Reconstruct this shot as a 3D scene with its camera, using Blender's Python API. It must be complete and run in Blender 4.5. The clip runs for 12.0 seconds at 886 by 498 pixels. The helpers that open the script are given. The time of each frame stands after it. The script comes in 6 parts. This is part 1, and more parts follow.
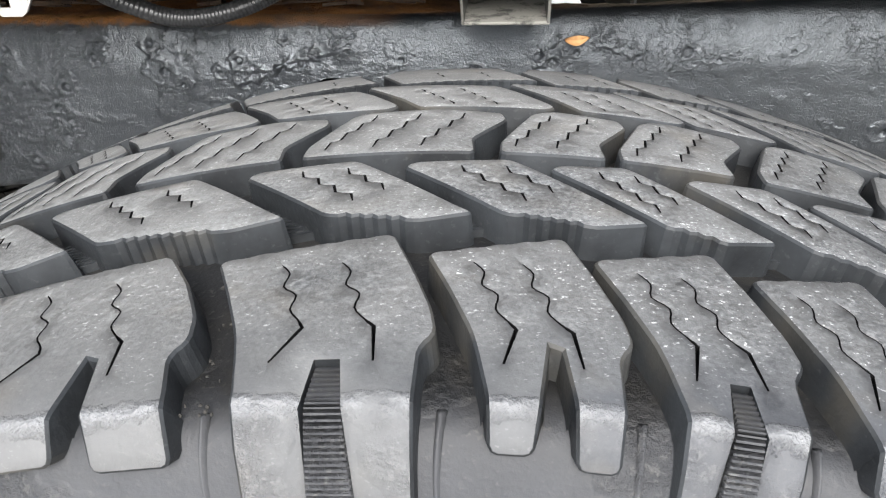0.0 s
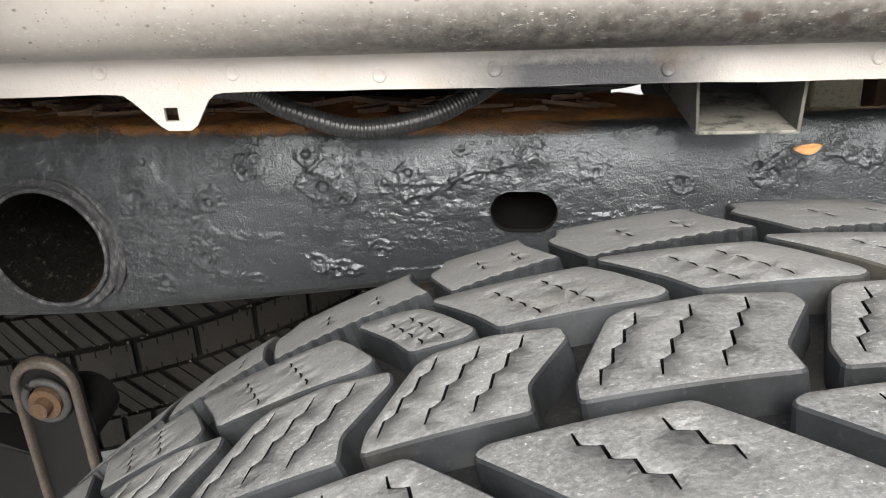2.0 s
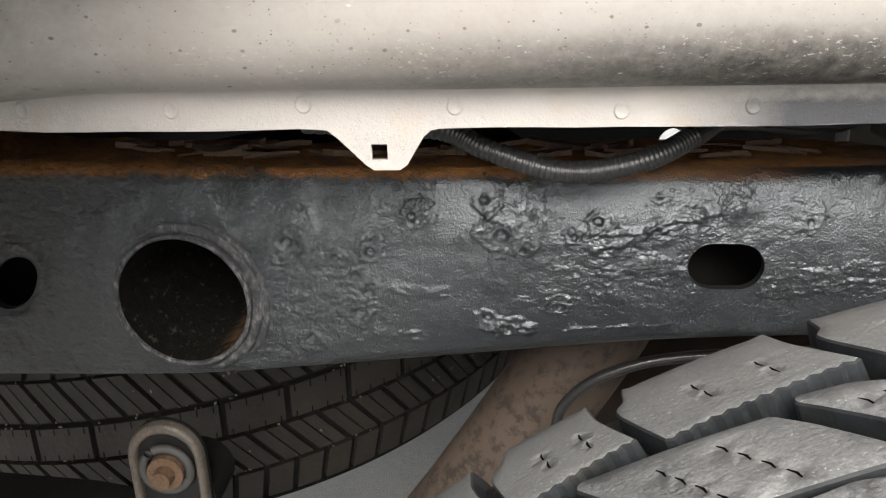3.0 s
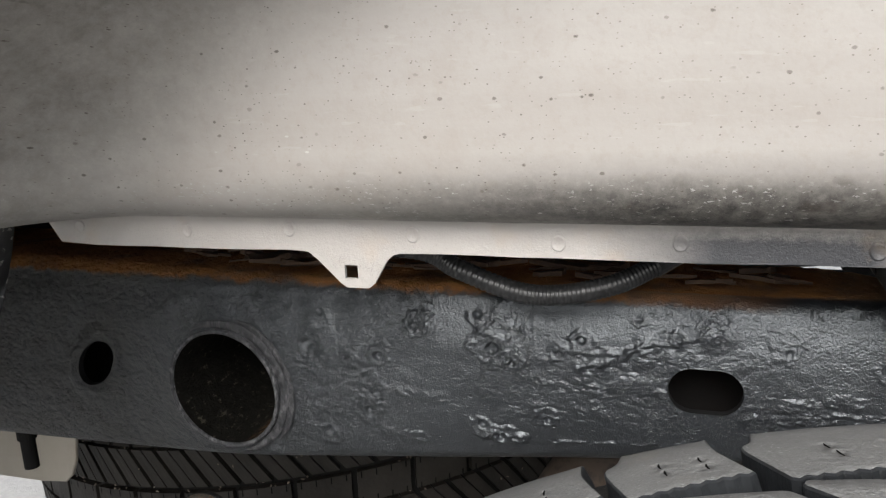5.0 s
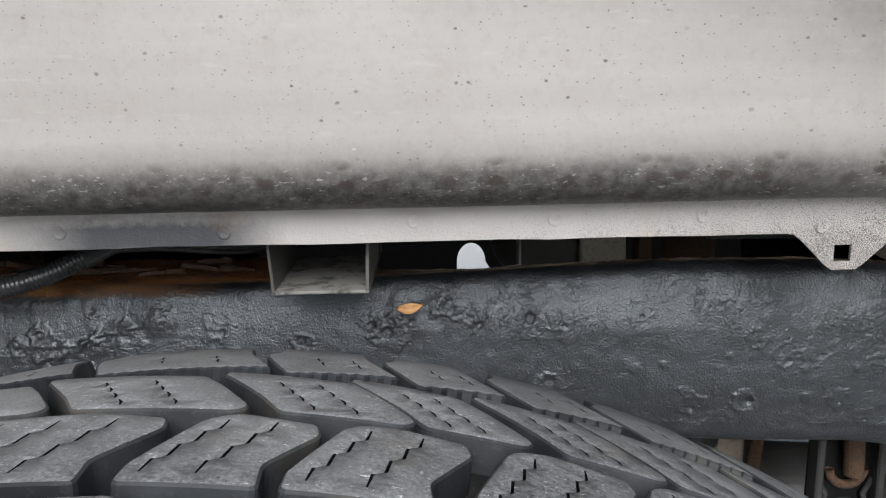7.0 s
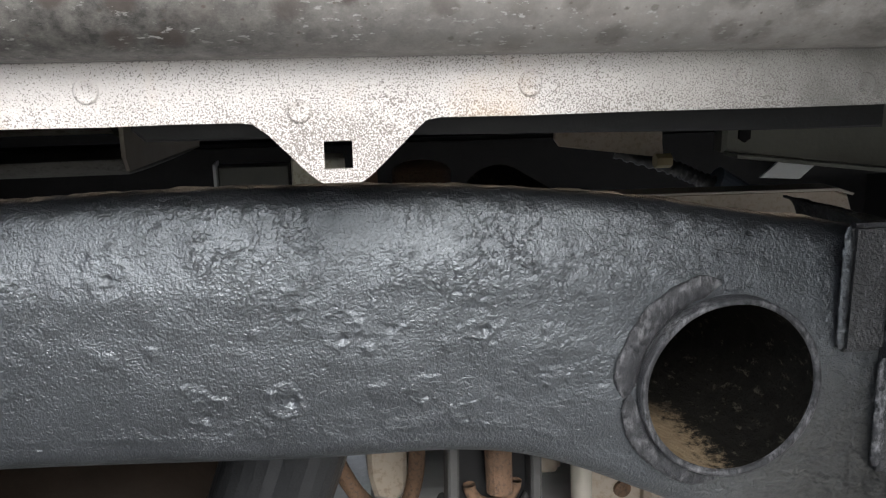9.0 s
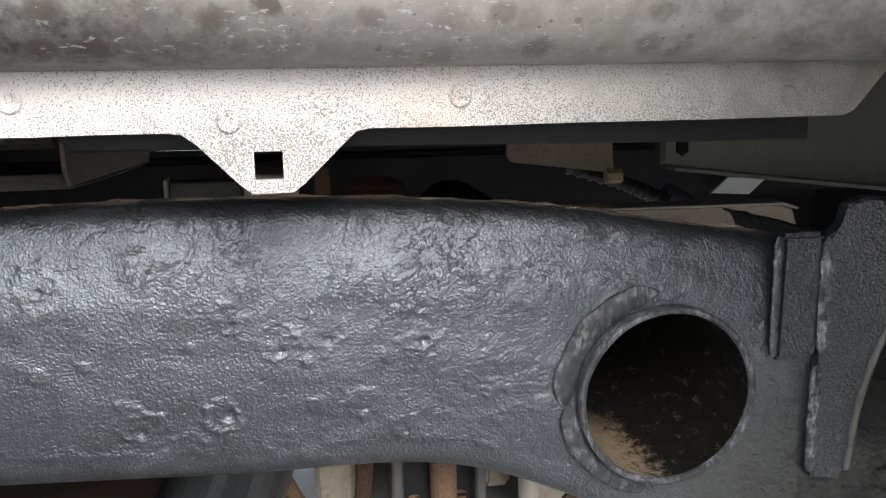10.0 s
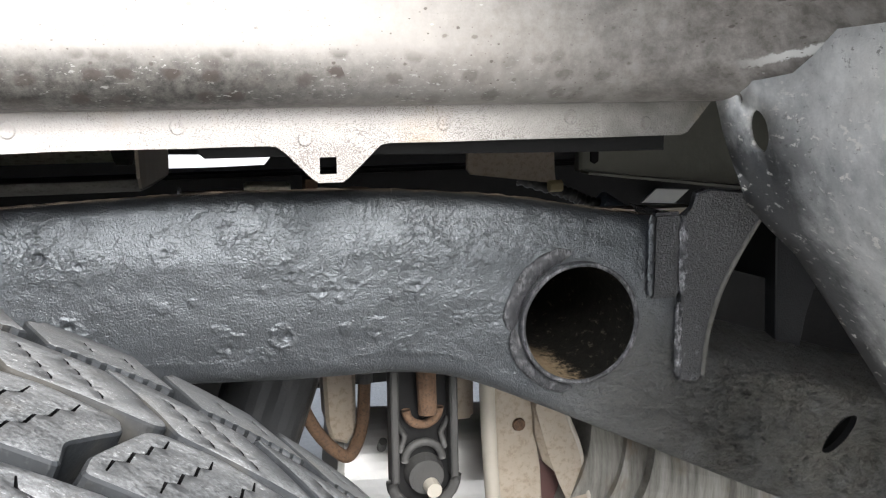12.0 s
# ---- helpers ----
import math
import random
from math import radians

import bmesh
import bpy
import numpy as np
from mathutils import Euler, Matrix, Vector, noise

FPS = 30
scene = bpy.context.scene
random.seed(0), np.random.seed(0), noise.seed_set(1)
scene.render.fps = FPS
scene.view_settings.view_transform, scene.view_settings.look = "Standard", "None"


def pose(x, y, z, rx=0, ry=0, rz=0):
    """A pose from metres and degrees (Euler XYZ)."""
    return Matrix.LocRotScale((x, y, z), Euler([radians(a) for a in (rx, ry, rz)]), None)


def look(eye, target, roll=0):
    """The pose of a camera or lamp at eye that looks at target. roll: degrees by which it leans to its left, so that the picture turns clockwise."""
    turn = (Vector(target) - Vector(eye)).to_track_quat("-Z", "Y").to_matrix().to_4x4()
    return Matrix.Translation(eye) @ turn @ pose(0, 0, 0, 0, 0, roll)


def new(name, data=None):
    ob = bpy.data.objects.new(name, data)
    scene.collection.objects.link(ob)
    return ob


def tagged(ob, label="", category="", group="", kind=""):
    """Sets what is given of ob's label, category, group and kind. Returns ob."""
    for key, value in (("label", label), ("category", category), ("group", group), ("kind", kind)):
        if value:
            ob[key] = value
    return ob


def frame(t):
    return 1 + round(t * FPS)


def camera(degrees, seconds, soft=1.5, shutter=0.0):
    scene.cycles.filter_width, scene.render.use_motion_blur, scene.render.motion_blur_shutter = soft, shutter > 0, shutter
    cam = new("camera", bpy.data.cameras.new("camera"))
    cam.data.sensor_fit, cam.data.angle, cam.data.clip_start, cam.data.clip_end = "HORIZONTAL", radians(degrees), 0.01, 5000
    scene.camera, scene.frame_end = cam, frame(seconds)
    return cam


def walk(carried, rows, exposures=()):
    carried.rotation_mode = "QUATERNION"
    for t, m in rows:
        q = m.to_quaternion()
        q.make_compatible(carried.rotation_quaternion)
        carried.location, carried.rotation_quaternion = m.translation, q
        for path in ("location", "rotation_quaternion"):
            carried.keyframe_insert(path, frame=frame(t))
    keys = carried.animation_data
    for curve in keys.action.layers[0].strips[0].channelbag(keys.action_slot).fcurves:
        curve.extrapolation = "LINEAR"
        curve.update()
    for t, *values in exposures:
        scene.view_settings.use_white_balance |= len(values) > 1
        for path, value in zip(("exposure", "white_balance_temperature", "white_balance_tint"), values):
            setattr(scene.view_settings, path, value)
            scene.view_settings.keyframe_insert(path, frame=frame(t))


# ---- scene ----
cam = camera(55.6, 12.0, 1.2)
PATH = [
    (0, (0.008, 0.009, 0.896), (-0.142, 1.732, -0.108), -1.8),
    (0.5, (0.019, 0.021, 0.902), (-0.137, 1.751, -0.09), -1.9),
    (1, (0.016, 0.03, 0.903), (-0.155, 1.763, -0.08), -2.2),
    (1.5, (-0.026, 0.039, 0.913), (-0.199, 1.774, -0.068), -2.6),
    (2, (-0.11, 0.078, 0.891), (-0.284, 1.891, 0.064), -2.5),
    (2.5, (-0.183, 0.111, 0.869), (-0.353, 1.96, 0.128), -2.2),
    (3, (-0.226, 0.112, 0.874), (-0.377, 1.979, 0.174), -1.5),
    (3.2, (-0.234, 0.112, 0.874), (-0.416, 1.978, 0.18), -1.7),
    (4.8, (-0.145, 0.091, 0.894), (-0.699, 1.945, 0.391), -2.4),
    (5, (-0.115, 0.094, 0.898), (-0.683, 1.949, 0.41), -2.6),
    (5.5, (-0.058, 0.079, 0.903), (-0.663, 1.926, 0.428), -3.1),
    (6, (-0.019, 0.054, 0.895), (-0.468, 1.952, 0.457), -2.7),
    (6.5, (0.02, 0.061, 0.878), (-0.15, 2.005, 0.441), -1.7),
    (7, (0.072, 0.07, 0.883), (0.068, 2.02, 0.438), -1.3),
    (7.5, (0.179, 0.123, 0.861), (0.383, 2.053, 0.375), -0.6),
    (7.7, (0.206, 0.153, 0.844), (0.46, 2.079, 0.366), -0.7),
    (9.3, (0.27, 0.224, 0.813), (0.588, 2.146, 0.362), -1.0),
    (9.5, (0.274, 0.219, 0.814), (0.616, 2.14, 0.375), -0.9),
    (10, (0.273, 0.22, 0.811), (0.66, 2.136, 0.389), -0.8),
    (10.5, (0.272, 0.211, 0.808), (0.683, 2.127, 0.411), -0.8),
    (11, (0.266, 0.196, 0.807), (0.698, 2.112, 0.431), -0.8),
    (11.5, (0.249, 0.172, 0.796), (0.699, 2.089, 0.446), -0.8),
    (12, (0.222, 0.059, 0.82), (0.712, 1.961, 0.444), -0.7),
]
EXPOSURES = [(0.0, 1.55, 6500, 10), (1.0, 1.55, 6600, 10), (1.5, 1.5, 6700, 10), (2.5, 1.4, 6900, 10), (3.2, 1.25, 6800, 10), (4.8, 0.94, 6650, 10), (5.5, 0.7, 6500, 10), (6.5, 0.62, 6250, 10), (7.5, 0.66, 6300, 10), (9.5, 1.72, 6400, 10), (11.4, 1.78, 6440, 10), (12.0, 1.80, 6450, 10)]
walk(cam, [(t, look(eye, target, roll)) for t, eye, target, roll in PATH], EXPOSURES)

# ---------------------------------------------------------------- light
world = bpy.data.worlds.new("sky")
world.use_nodes = True
scene.world = world
wn = world.node_tree.nodes
sky = wn.new("ShaderNodeTexSky")
sky.sky_type = "NISHITA"
sky.sun_disc = False
sky.sun_elevation, sky.sun_rotation = radians(38), radians(176)
sky.air_density, sky.dust_density, sky.ozone_density = 1.0, 2.0, 1.5
wn["Background"].inputs["Strength"].default_value = 0.125
haze = wn.new("ShaderNodeHueSaturation")
haze.inputs["Saturation"].default_value = 0.4
world.node_tree.links.new(sky.outputs[0], haze.inputs["Color"])
world.node_tree.links.new(haze.outputs[0], wn["Background"].inputs["Color"])

sun_data = bpy.data.lights.new("sun", "SUN")
sun_data.energy, sun_data.angle, sun_data.color = 2.0, radians(34), (1.0, 0.98, 0.95)
sun = new("sun", sun_data)
sun.matrix_world = look((0.2, -2.9, 2.3), (0, 0, 0))

# ---------------------------------------------------------------- materials


# middle of the wheel
AX, AY, AZ = -0.006, 0.2091, 0.4047


class Nodes:
    """Short hand for building a node material."""

    def __init__(self, name):
        self.mat = bpy.data.materials.new(name)
        self.mat.use_nodes = True
        self.tree = self.mat.node_tree
        self.bsdf = self.tree.nodes["Principled BSDF"]
        geo = self.tree.nodes.new("ShaderNodeNewGeometry")
        self.place = geo.outputs["Position"]

    def node(self, kind, **settings):
        n = self.tree.nodes.new(kind)
        for key, value in settings.items():
            n.inputs[key].default_value = value
        return n

    def link(self, a, b):
        self.tree.links.new(a, b)

    def stretch(self, scale):
        m = self.tree.nodes.new("ShaderNodeMapping")
        m.inputs["Scale"].default_value = scale
        self.link(self.place, m.inputs["Vector"])
        return m.outputs[0]

    def noise(self, scale, detail=4.0, rough=0.55, stretch=None, warp=0.0):
        n = self.node("ShaderNodeTexNoise", Scale=scale, Detail=detail, Roughness=rough, Distortion=warp)
        self.link(self.stretch(stretch) if stretch else self.place, n.inputs["Vector"])
        return n.outputs["Fac"]

    def cells(self, scale, feature="F1", stretch=None, flat=False):
        n = self.node("ShaderNodeTexVoronoi", Scale=scale)
        n.feature = feature
        if flat:
            # spots on an upright panel: x and z only
            n.voronoi_dimensions = "2D"
            both = self.tree.nodes.new("ShaderNodeCombineXYZ")
            sx, sz = (stretch[0], stretch[2]) if stretch else (1.0, 1.0)
            self.link(self.math("MULTIPLY", self.axis(0), sx), both.inputs[0])
            self.link(self.math("MULTIPLY", self.axis(2), sz), both.inputs[1])
            self.link(both.outputs[0], n.inputs["Vector"])
            return n.outputs
        self.link(self.stretch(stretch) if stretch else self.place, n.inputs["Vector"])
        return n.outputs

    def ramp(self, fac, *stops):
        """stops: (position, value or colour)."""
        n = self.tree.nodes.new("ShaderNodeValToRGB")
        while len(n.color_ramp.elements) < len(stops):
            n.color_ramp.elements.new(0.5)
        for e, (p, c) in zip(n.color_ramp.elements, stops):
            e.position = p
            e.color = (*c, 1) if isinstance(c, tuple) else (c, c, c, 1)
        self.link(fac, n.inputs[0])
        return n.outputs[0]

    def mix(self, fac, a, b, mode="MIX"):
        n = self.tree.nodes.new("ShaderNodeMix")
        n.data_type, n.blend_type = "RGBA", mode
        for sock, v in ((n.inputs[0], fac), (n.inputs[6], a), (n.inputs[7], b)):
            if isinstance(v, bpy.types.NodeSocket):
                self.link(v, sock)
            elif isinstance(v, tuple):
                sock.default_value = (*v, 1)
            elif sock == n.inputs[0]:
                sock.default_value = v
            else:
                sock.default_value = (v, v, v, 1)
        return n.outputs[2]

    def math(self, op, a, b=0.0, c=0.0):
        n = self.tree.nodes.new("ShaderNodeMath")
        n.operation = op
        for sock, v in zip(n.inputs, (a, b, c)):
            if isinstance(v, bpy.types.NodeSocket):
                self.link(v, sock)
            else:
                sock.default_value = v
        return n.outputs[0]

    def axis(self, which):
        n = self.tree.nodes.new("ShaderNodeSeparateXYZ")
        self.link(self.place, n.inputs[0])
        return n.outputs[which]

    def band(self, value, low0, low1, high0=None, high1=None):
        """0 below low0, 1 above low1, and back to 0 from high0 to high1."""
        n = self.node("ShaderNodeMapRange")
        n.inputs["From Min"].default_value, n.inputs["From Max"].default_value = low0, low1
        self.link(value, n.inputs["Value"])
        if high0 is None:
            return n.outputs[0]
        m = self.node("ShaderNodeMapRange")
        m.inputs["From Min"].default_value, m.inputs["From Max"].default_value = high1, high0
        self.link(value, m.inputs["Value"])
        return self.math("MULTIPLY", n.outputs[0], m.outputs[0])

    def across(self):
        """Distance from the middle plane of the leaning wheel."""
        y = self.math("SUBTRACT", self.axis(1), AY)
        z = self.math("SUBTRACT", self.axis(2), AZ)
        return self.math("ABSOLUTE", self.math("SUBTRACT", self.math("MULTIPLY", y, 0.99756), self.math("MULTIPLY", z, 0.06983)))

    def bump(self, height, strength, distance, below=None):
        n = self.node("ShaderNodeBump", Strength=strength, Distance=distance)
        self.link(height, n.inputs["Height"])
        if below is not None:
            self.link(below, n.inputs["Normal"])
        return n.outputs[0]

    def done(self, color, rough, normal=None, metal=0.0, specular=0.5):
        for key, v in (("Base Color", color), ("Roughness", rough), ("Metallic", metal), ("Specular IOR Level", specular), ("Normal", normal)):
            if v is None:
                continue
            if isinstance(v, bpy.types.NodeSocket):
                self.link(v, self.bsdf.inputs[key])
            elif isinstance(v, tuple):
                self.bsdf.inputs[key].default_value = (*v, 1)
            else:
                self.bsdf.inputs[key].default_value = v
        return self.mat


def tread_rubber(name, tone, dust):
    """Worn scuffed rubber on the tread, smooth and cleaner where the blocks run down the side."""
    m = Nodes(name)
    across = m.across()
    clean = m.band(m.math("MULTIPLY_ADD", m.noise(60, 3), 0.018, across), 0.122, 0.098)
    side = m.band(m.math("MULTIPLY_ADD", m.noise(200, 4, 0.7), 0.0016, across), 0.1155, 0.1166)
    patch = m.ramp(m.noise(24, 4, 0.6), (0.38, 0.0), (0.62, 1.0))
    base = m.mix(patch, (tone * 0.38, tone * 0.4, tone * 0.44), (tone * 1.55, tone * 1.55, tone * 1.54))
    base = m.mix(clean, m.mix(patch, (0.040, 0.042, 0.047), (0.078, 0.081, 0.087)), base)
    base = m.mix(side, base, m.mix(m.noise(45, 5), (0.066, 0.068, 0.074), (0.112, 0.115, 0.122)))
    grain = m.noise(900, 5, 0.72)
    dusty = m.math("MULTIPLY", m.ramp(grain, (0.38, 0.0), (0.70, dust)), m.math("MULTIPLY_ADD", clean, 0.88, 0.12))
    base = m.mix(dusty, base, (0.25, 0.258, 0.258))
    glint = m.ramp(m.noise(1250, 2.5, 0.6, stretch=(0.6, 1.0, 1.0)), (0.63, 0.0), (0.69, 0.9))
    glint = m.math("MULTIPLY", m.math("MULTIPLY", glint, m.math("MULTIPLY_ADD", clean, 0.9, 0.1)), m.ramp(m.noise(48, 4), (0.4, 0.12), (0.6, 0.95)))
    base = m.mix(glint, base, (0.68, 0.69, 0.68))
    scuffs = m.ramp(m.noise(210, 4, 0.65, stretch=(0.5, 1.0, 1.0)), (0.6, 0.0), (0.72, 0.55))
    base = m.mix(m.math("MULTIPLY", scuffs, clean), base, (0.26, 0.262, 0.26))
    # paler, dust-toned towards the rear: brighter light there painted in
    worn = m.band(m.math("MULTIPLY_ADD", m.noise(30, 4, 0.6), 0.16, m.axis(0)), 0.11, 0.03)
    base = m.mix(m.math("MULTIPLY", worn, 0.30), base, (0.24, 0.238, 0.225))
    tint = m.math("MULTIPLY", m.ramp(m.noise(35, 3), (0.58, 0.0), (0.75, 1.0)), 0.25)
    base = m.mix(tint, base, (0.2, 0.17, 0.125))
    # pale scuffed lip where the tread turns into the sidewall, crumbly rubber below it
    ragged = m.math("MULTIPLY_ADD", m.noise(330, 5, 0.75), 0.0034, across)
    lip = m.math("MULTIPLY", m.band(ragged, 0.1152, 0.1166, 0.1178, 0.1190), m.ramp(m.noise(90, 4, 0.65), (0.38, 0.15), (0.58, 0.9)))
    base = m.mix(lip, base, (0.255, 0.26, 0.265))
    torn = m.math("MULTIPLY", m.math("MULTIPLY", side, m.ramp(m.noise(34, 3), (0.48, 0.0), (0.6, 1.0))), m.band(across, 0.1245, 0.121))
    crumbly = m.noise(520, 4, 0.7)
    base = m.mix(m.math("MULTIPLY", torn, m.ramp(crumbly, (0.52, 0.0), (0.62, 0.6))), base, (0.2, 0.2, 0.2))
    h = m.bump(m.math("MULTIPLY", m.noise(620, 3, 0.55), m.math("MULTIPLY_ADD", clean, 0.9, 0.1)), 0.6, 0.0008)
    h = m.bump(m.math("MULTIPLY", crumbly, m.math("MAXIMUM", torn, lip)), 0.9, 0.0022, h)
    h = m.bump(m.noise(420, 5, 0.65), 0.35, 0.0007, h)
    return m.done(base, m.mix(clean, 0.62, m.ramp(grain, (0.35, 0.38), (0.65, 0.6))), h, 0.0, m.mix(clean, 0.35, 0.7))


def wall_rubber():
    """The moulded flanks of the blocks: smooth, bluish black darkened further for groove shade, dusty in places."""
    m = Nodes("wall_rubber")
    film = m.noise(40, 5, 0.65)
    base = m.mix(m.ramp(film, (0.35, 0.0), (0.7, 1.0)), (0.0125, 0.0138, 0.0152), (0.042, 0.046, 0.050))
    earth = m.math("MULTIPLY", m.ramp(m.noise(24, 5), (0.57, 0.0), (0.72, 1.0)), 0.35)
    base = m.mix(earth, base, (0.15, 0.13, 0.095))
    fine = m.noise(650, 4)
    base = m.mix(m.ramp(fine, (0.6, 0.0), (0.8, 0.3)), base, (0.15, 0.15, 0.145))
    return m.done(base, 0.5, m.bump(fine, 0.3, 0.0005), 0.0, 0.4)


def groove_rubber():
    """Floor of the grooves: brown dirt on a tone darkened for their shade, turning into plain grey rubber on the
    sidewall.
    """
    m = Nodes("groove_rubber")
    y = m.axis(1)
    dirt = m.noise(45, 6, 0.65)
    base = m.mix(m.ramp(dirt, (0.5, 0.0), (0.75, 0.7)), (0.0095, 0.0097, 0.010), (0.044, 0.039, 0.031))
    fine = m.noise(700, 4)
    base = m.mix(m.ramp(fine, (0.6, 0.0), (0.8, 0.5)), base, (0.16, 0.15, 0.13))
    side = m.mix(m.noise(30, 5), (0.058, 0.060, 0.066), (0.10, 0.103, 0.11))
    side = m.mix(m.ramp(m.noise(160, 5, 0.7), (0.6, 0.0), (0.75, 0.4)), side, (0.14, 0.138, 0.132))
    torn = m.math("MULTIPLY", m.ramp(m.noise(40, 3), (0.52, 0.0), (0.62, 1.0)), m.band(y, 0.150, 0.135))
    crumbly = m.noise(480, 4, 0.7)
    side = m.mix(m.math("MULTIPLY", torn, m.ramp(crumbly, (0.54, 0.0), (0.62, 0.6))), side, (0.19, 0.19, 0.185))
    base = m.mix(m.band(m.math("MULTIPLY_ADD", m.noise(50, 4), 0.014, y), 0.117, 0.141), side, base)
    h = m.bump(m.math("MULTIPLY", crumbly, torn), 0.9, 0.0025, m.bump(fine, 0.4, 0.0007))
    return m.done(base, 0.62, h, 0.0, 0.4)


def side_rubber():
    m = Nodes("side_rubber")
    base = m.mix(m.noise(30, 5), (0.045, 0.047, 0.051), (0.075, 0.077, 0.081))
    fine = m.noise(500, 5, 0.7)
    base = m.mix(m.ramp(fine, (0.5, 0.0), (0.8, 0.5)), base, (0.12, 0.12, 0.118))
    return m.done(base, 0.55, m.bump(fine, 0.25, 0.0006))


def dusty_paint():
    """Pale paint of the wheel housing with road dust, tar drops and a fold darkened by spray and painted shade."""
    m = Nodes("dusty_paint")
    x, y, z = m.axis(0), m.axis(1), m.axis(2)
    base = m.mix(m.noise(9, 5), (0.325, 0.305, 0.287), (0.40, 0.382, 0.36))
    base = m.mix(m.ramp(m.noise(160, 5, 0.7), (0.5, 0.0), (0.72, 0.35)), base, (0.29, 0.255, 0.215))
    base = m.mix(m.ramp(m.noise(22, 5, 0.6, stretch=(0.12, 1.0, 1.6)), (0.45, 0.0), (0.7, 0.4)), base, (0.285, 0.262, 0.24))
    base = m.mix(m.ramp(m.noise(34, 6, 0.7), (0.52, 0.0), (0.72, 0.35)), base, (0.30, 0.265, 0.235))
    scratch = m.ramp(m.noise(190, 2, 0.4, stretch=(0.3, 1.0, 1.6)), (0.69, 0.0), (0.73, 0.12))
    base = m.mix(scratch, base, (0.5, 0.49, 0.47))
    # dark fold: overspray plus its downward shade painted in, broken at the rim
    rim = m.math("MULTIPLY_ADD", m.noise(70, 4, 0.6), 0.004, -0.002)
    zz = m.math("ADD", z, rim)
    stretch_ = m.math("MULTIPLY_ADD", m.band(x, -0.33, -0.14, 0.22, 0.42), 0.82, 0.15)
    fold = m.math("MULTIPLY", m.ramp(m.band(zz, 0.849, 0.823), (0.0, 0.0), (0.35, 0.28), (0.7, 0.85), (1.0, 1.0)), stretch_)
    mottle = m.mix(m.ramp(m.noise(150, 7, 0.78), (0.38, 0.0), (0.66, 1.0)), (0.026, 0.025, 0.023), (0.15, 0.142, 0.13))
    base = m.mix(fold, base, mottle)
    spot = m.cells(85, stretch=(0.85, 1.0, 1.25), flat=True)
    ragged = m.math("MULTIPLY_ADD", m.noise(260, 4, 0.65), 0.42, spot["Distance"])
    dab = m.math("MULTIPLY", m.ramp(ragged, (0.42, 1.0), (0.6, 0.0)), m.ramp(spot["Color"], (0.3, 0.0), (0.85, 0.85)))
    base = m.mix(m.math("MULTIPLY", dab, m.math("MULTIPLY", m.band(z, 0.839, 0.833), m.band(x, -0.2, 0.0))), base, (0.055, 0.043, 0.037))
    fleck = m.math("MULTIPLY", m.ramp(m.noise(560, 3, 0.6, stretch=(0.55, 1.0, 1.2)), (0.615, 0.0), (0.67, 1.0)), m.ramp(m.noise(40, 2), (0.4, 0.1), (0.6, 0.8)))
    base = m.mix(m.math("MULTIPLY", fleck, m.band(z, 0.838, 0.832)), base, (0.42, 0.42, 0.4))
    # curved ends darker: grime, with the shading of the bend painted in
    dx, dz = m.math("ADD", x, 0.03), m.math("SUBTRACT", z, 0.42)
    reach = m.math("SQRT", m.math("ADD", m.math("MULTIPLY", dx, dx), m.math("MULTIPLY", dz, dz)))
    far = m.math("MULTIPLY", m.band(reach, 0.52, 0.625), m.band(m.math("ABSOLUTE", dx), 0.12, 0.3))
    grime_shade = m.math("MULTIPLY", far, m.ramp(m.noise(14, 5), (0.2, 0.75), (0.6, 1.0)))
    base = m.mix(m.math("MULTIPLY", grime_shade, 0.93), base, m.mix(m.ramp(m.noise(70, 7, 0.75), (0.38, 0.0), (0.64, 1.0)), (0.1, 0.089, 0.078), (0.28, 0.26, 0.24)))
    # scraped bare edge at the forward corner
    level = m.math("MULTIPLY_ADD", m.noise(140, 5, 0.7), 0.007, m.math("MULTIPLY_ADD", y, 0.2, z))
    scrape = m.math("MULTIPLY", m.math("MULTIPLY", m.band(y, 0.352, 0.362, 0.405, 0.425), m.band(x, 0.40, 0.42)), m.band(level, 0.9150, 0.9158, 0.9185, 0.9193))
    base = m.mix(scrape, base, (0.62, 0.61, 0.58))
    # tar drops of two sizes, rust-brown dots, pale chips
    for scale, low, high, colour, size in ((28, 0.84, 0.87, (0.25, 0.215, 0.17), 0.12), (61, 0.80, 0.84, (0.08, 0.065, 0.052), 0.11), (97, 0.76, 0.79, (0.065, 0.052, 0.042), 0.13), (233, 0.78, 0.82, (0.075, 0.058, 0.046), 0.16), (380, 0.80, 0.84, (0.10, 0.08, 0.065), 0.19)):
        c = m.cells(scale, stretch=(0.9, 1.0, 1.3), flat=True)
        far_off = m.math("MULTIPLY_ADD", m.noise(scale * 3.2, 3, 0.6), 0.24, c["Distance"])
        crowd = m.ramp(m.noise(11 + scale * 0.05, 3), (0.38, 0.35), (0.58, 1.0))
        hit = m.math("MULTIPLY", crowd, m.math("MULTIPLY", m.ramp(far_off, (size * 0.5 + 0.1, 1.0), (size * 0.9 + 0.1, 0.0)), m.ramp(c["Color"], (low, 0.0), (high, 0.8))))
        base = m.mix(hit, base, colour)
    c = m.cells(120, stretch=(0.7, 1.0, 1.5))
    chip = m.math("MULTIPLY", m.ramp(c["Distance"], (0.06, 1.0), (0.11, 0.0)), m.ramp(c["Color"], (0.90, 0.0), (0.92, 0.6)))
    base = m.mix(chip, base, (0.55, 0.54, 0.52))
    h = m.bump(m.noise(420, 4), 0.22, 0.0005)
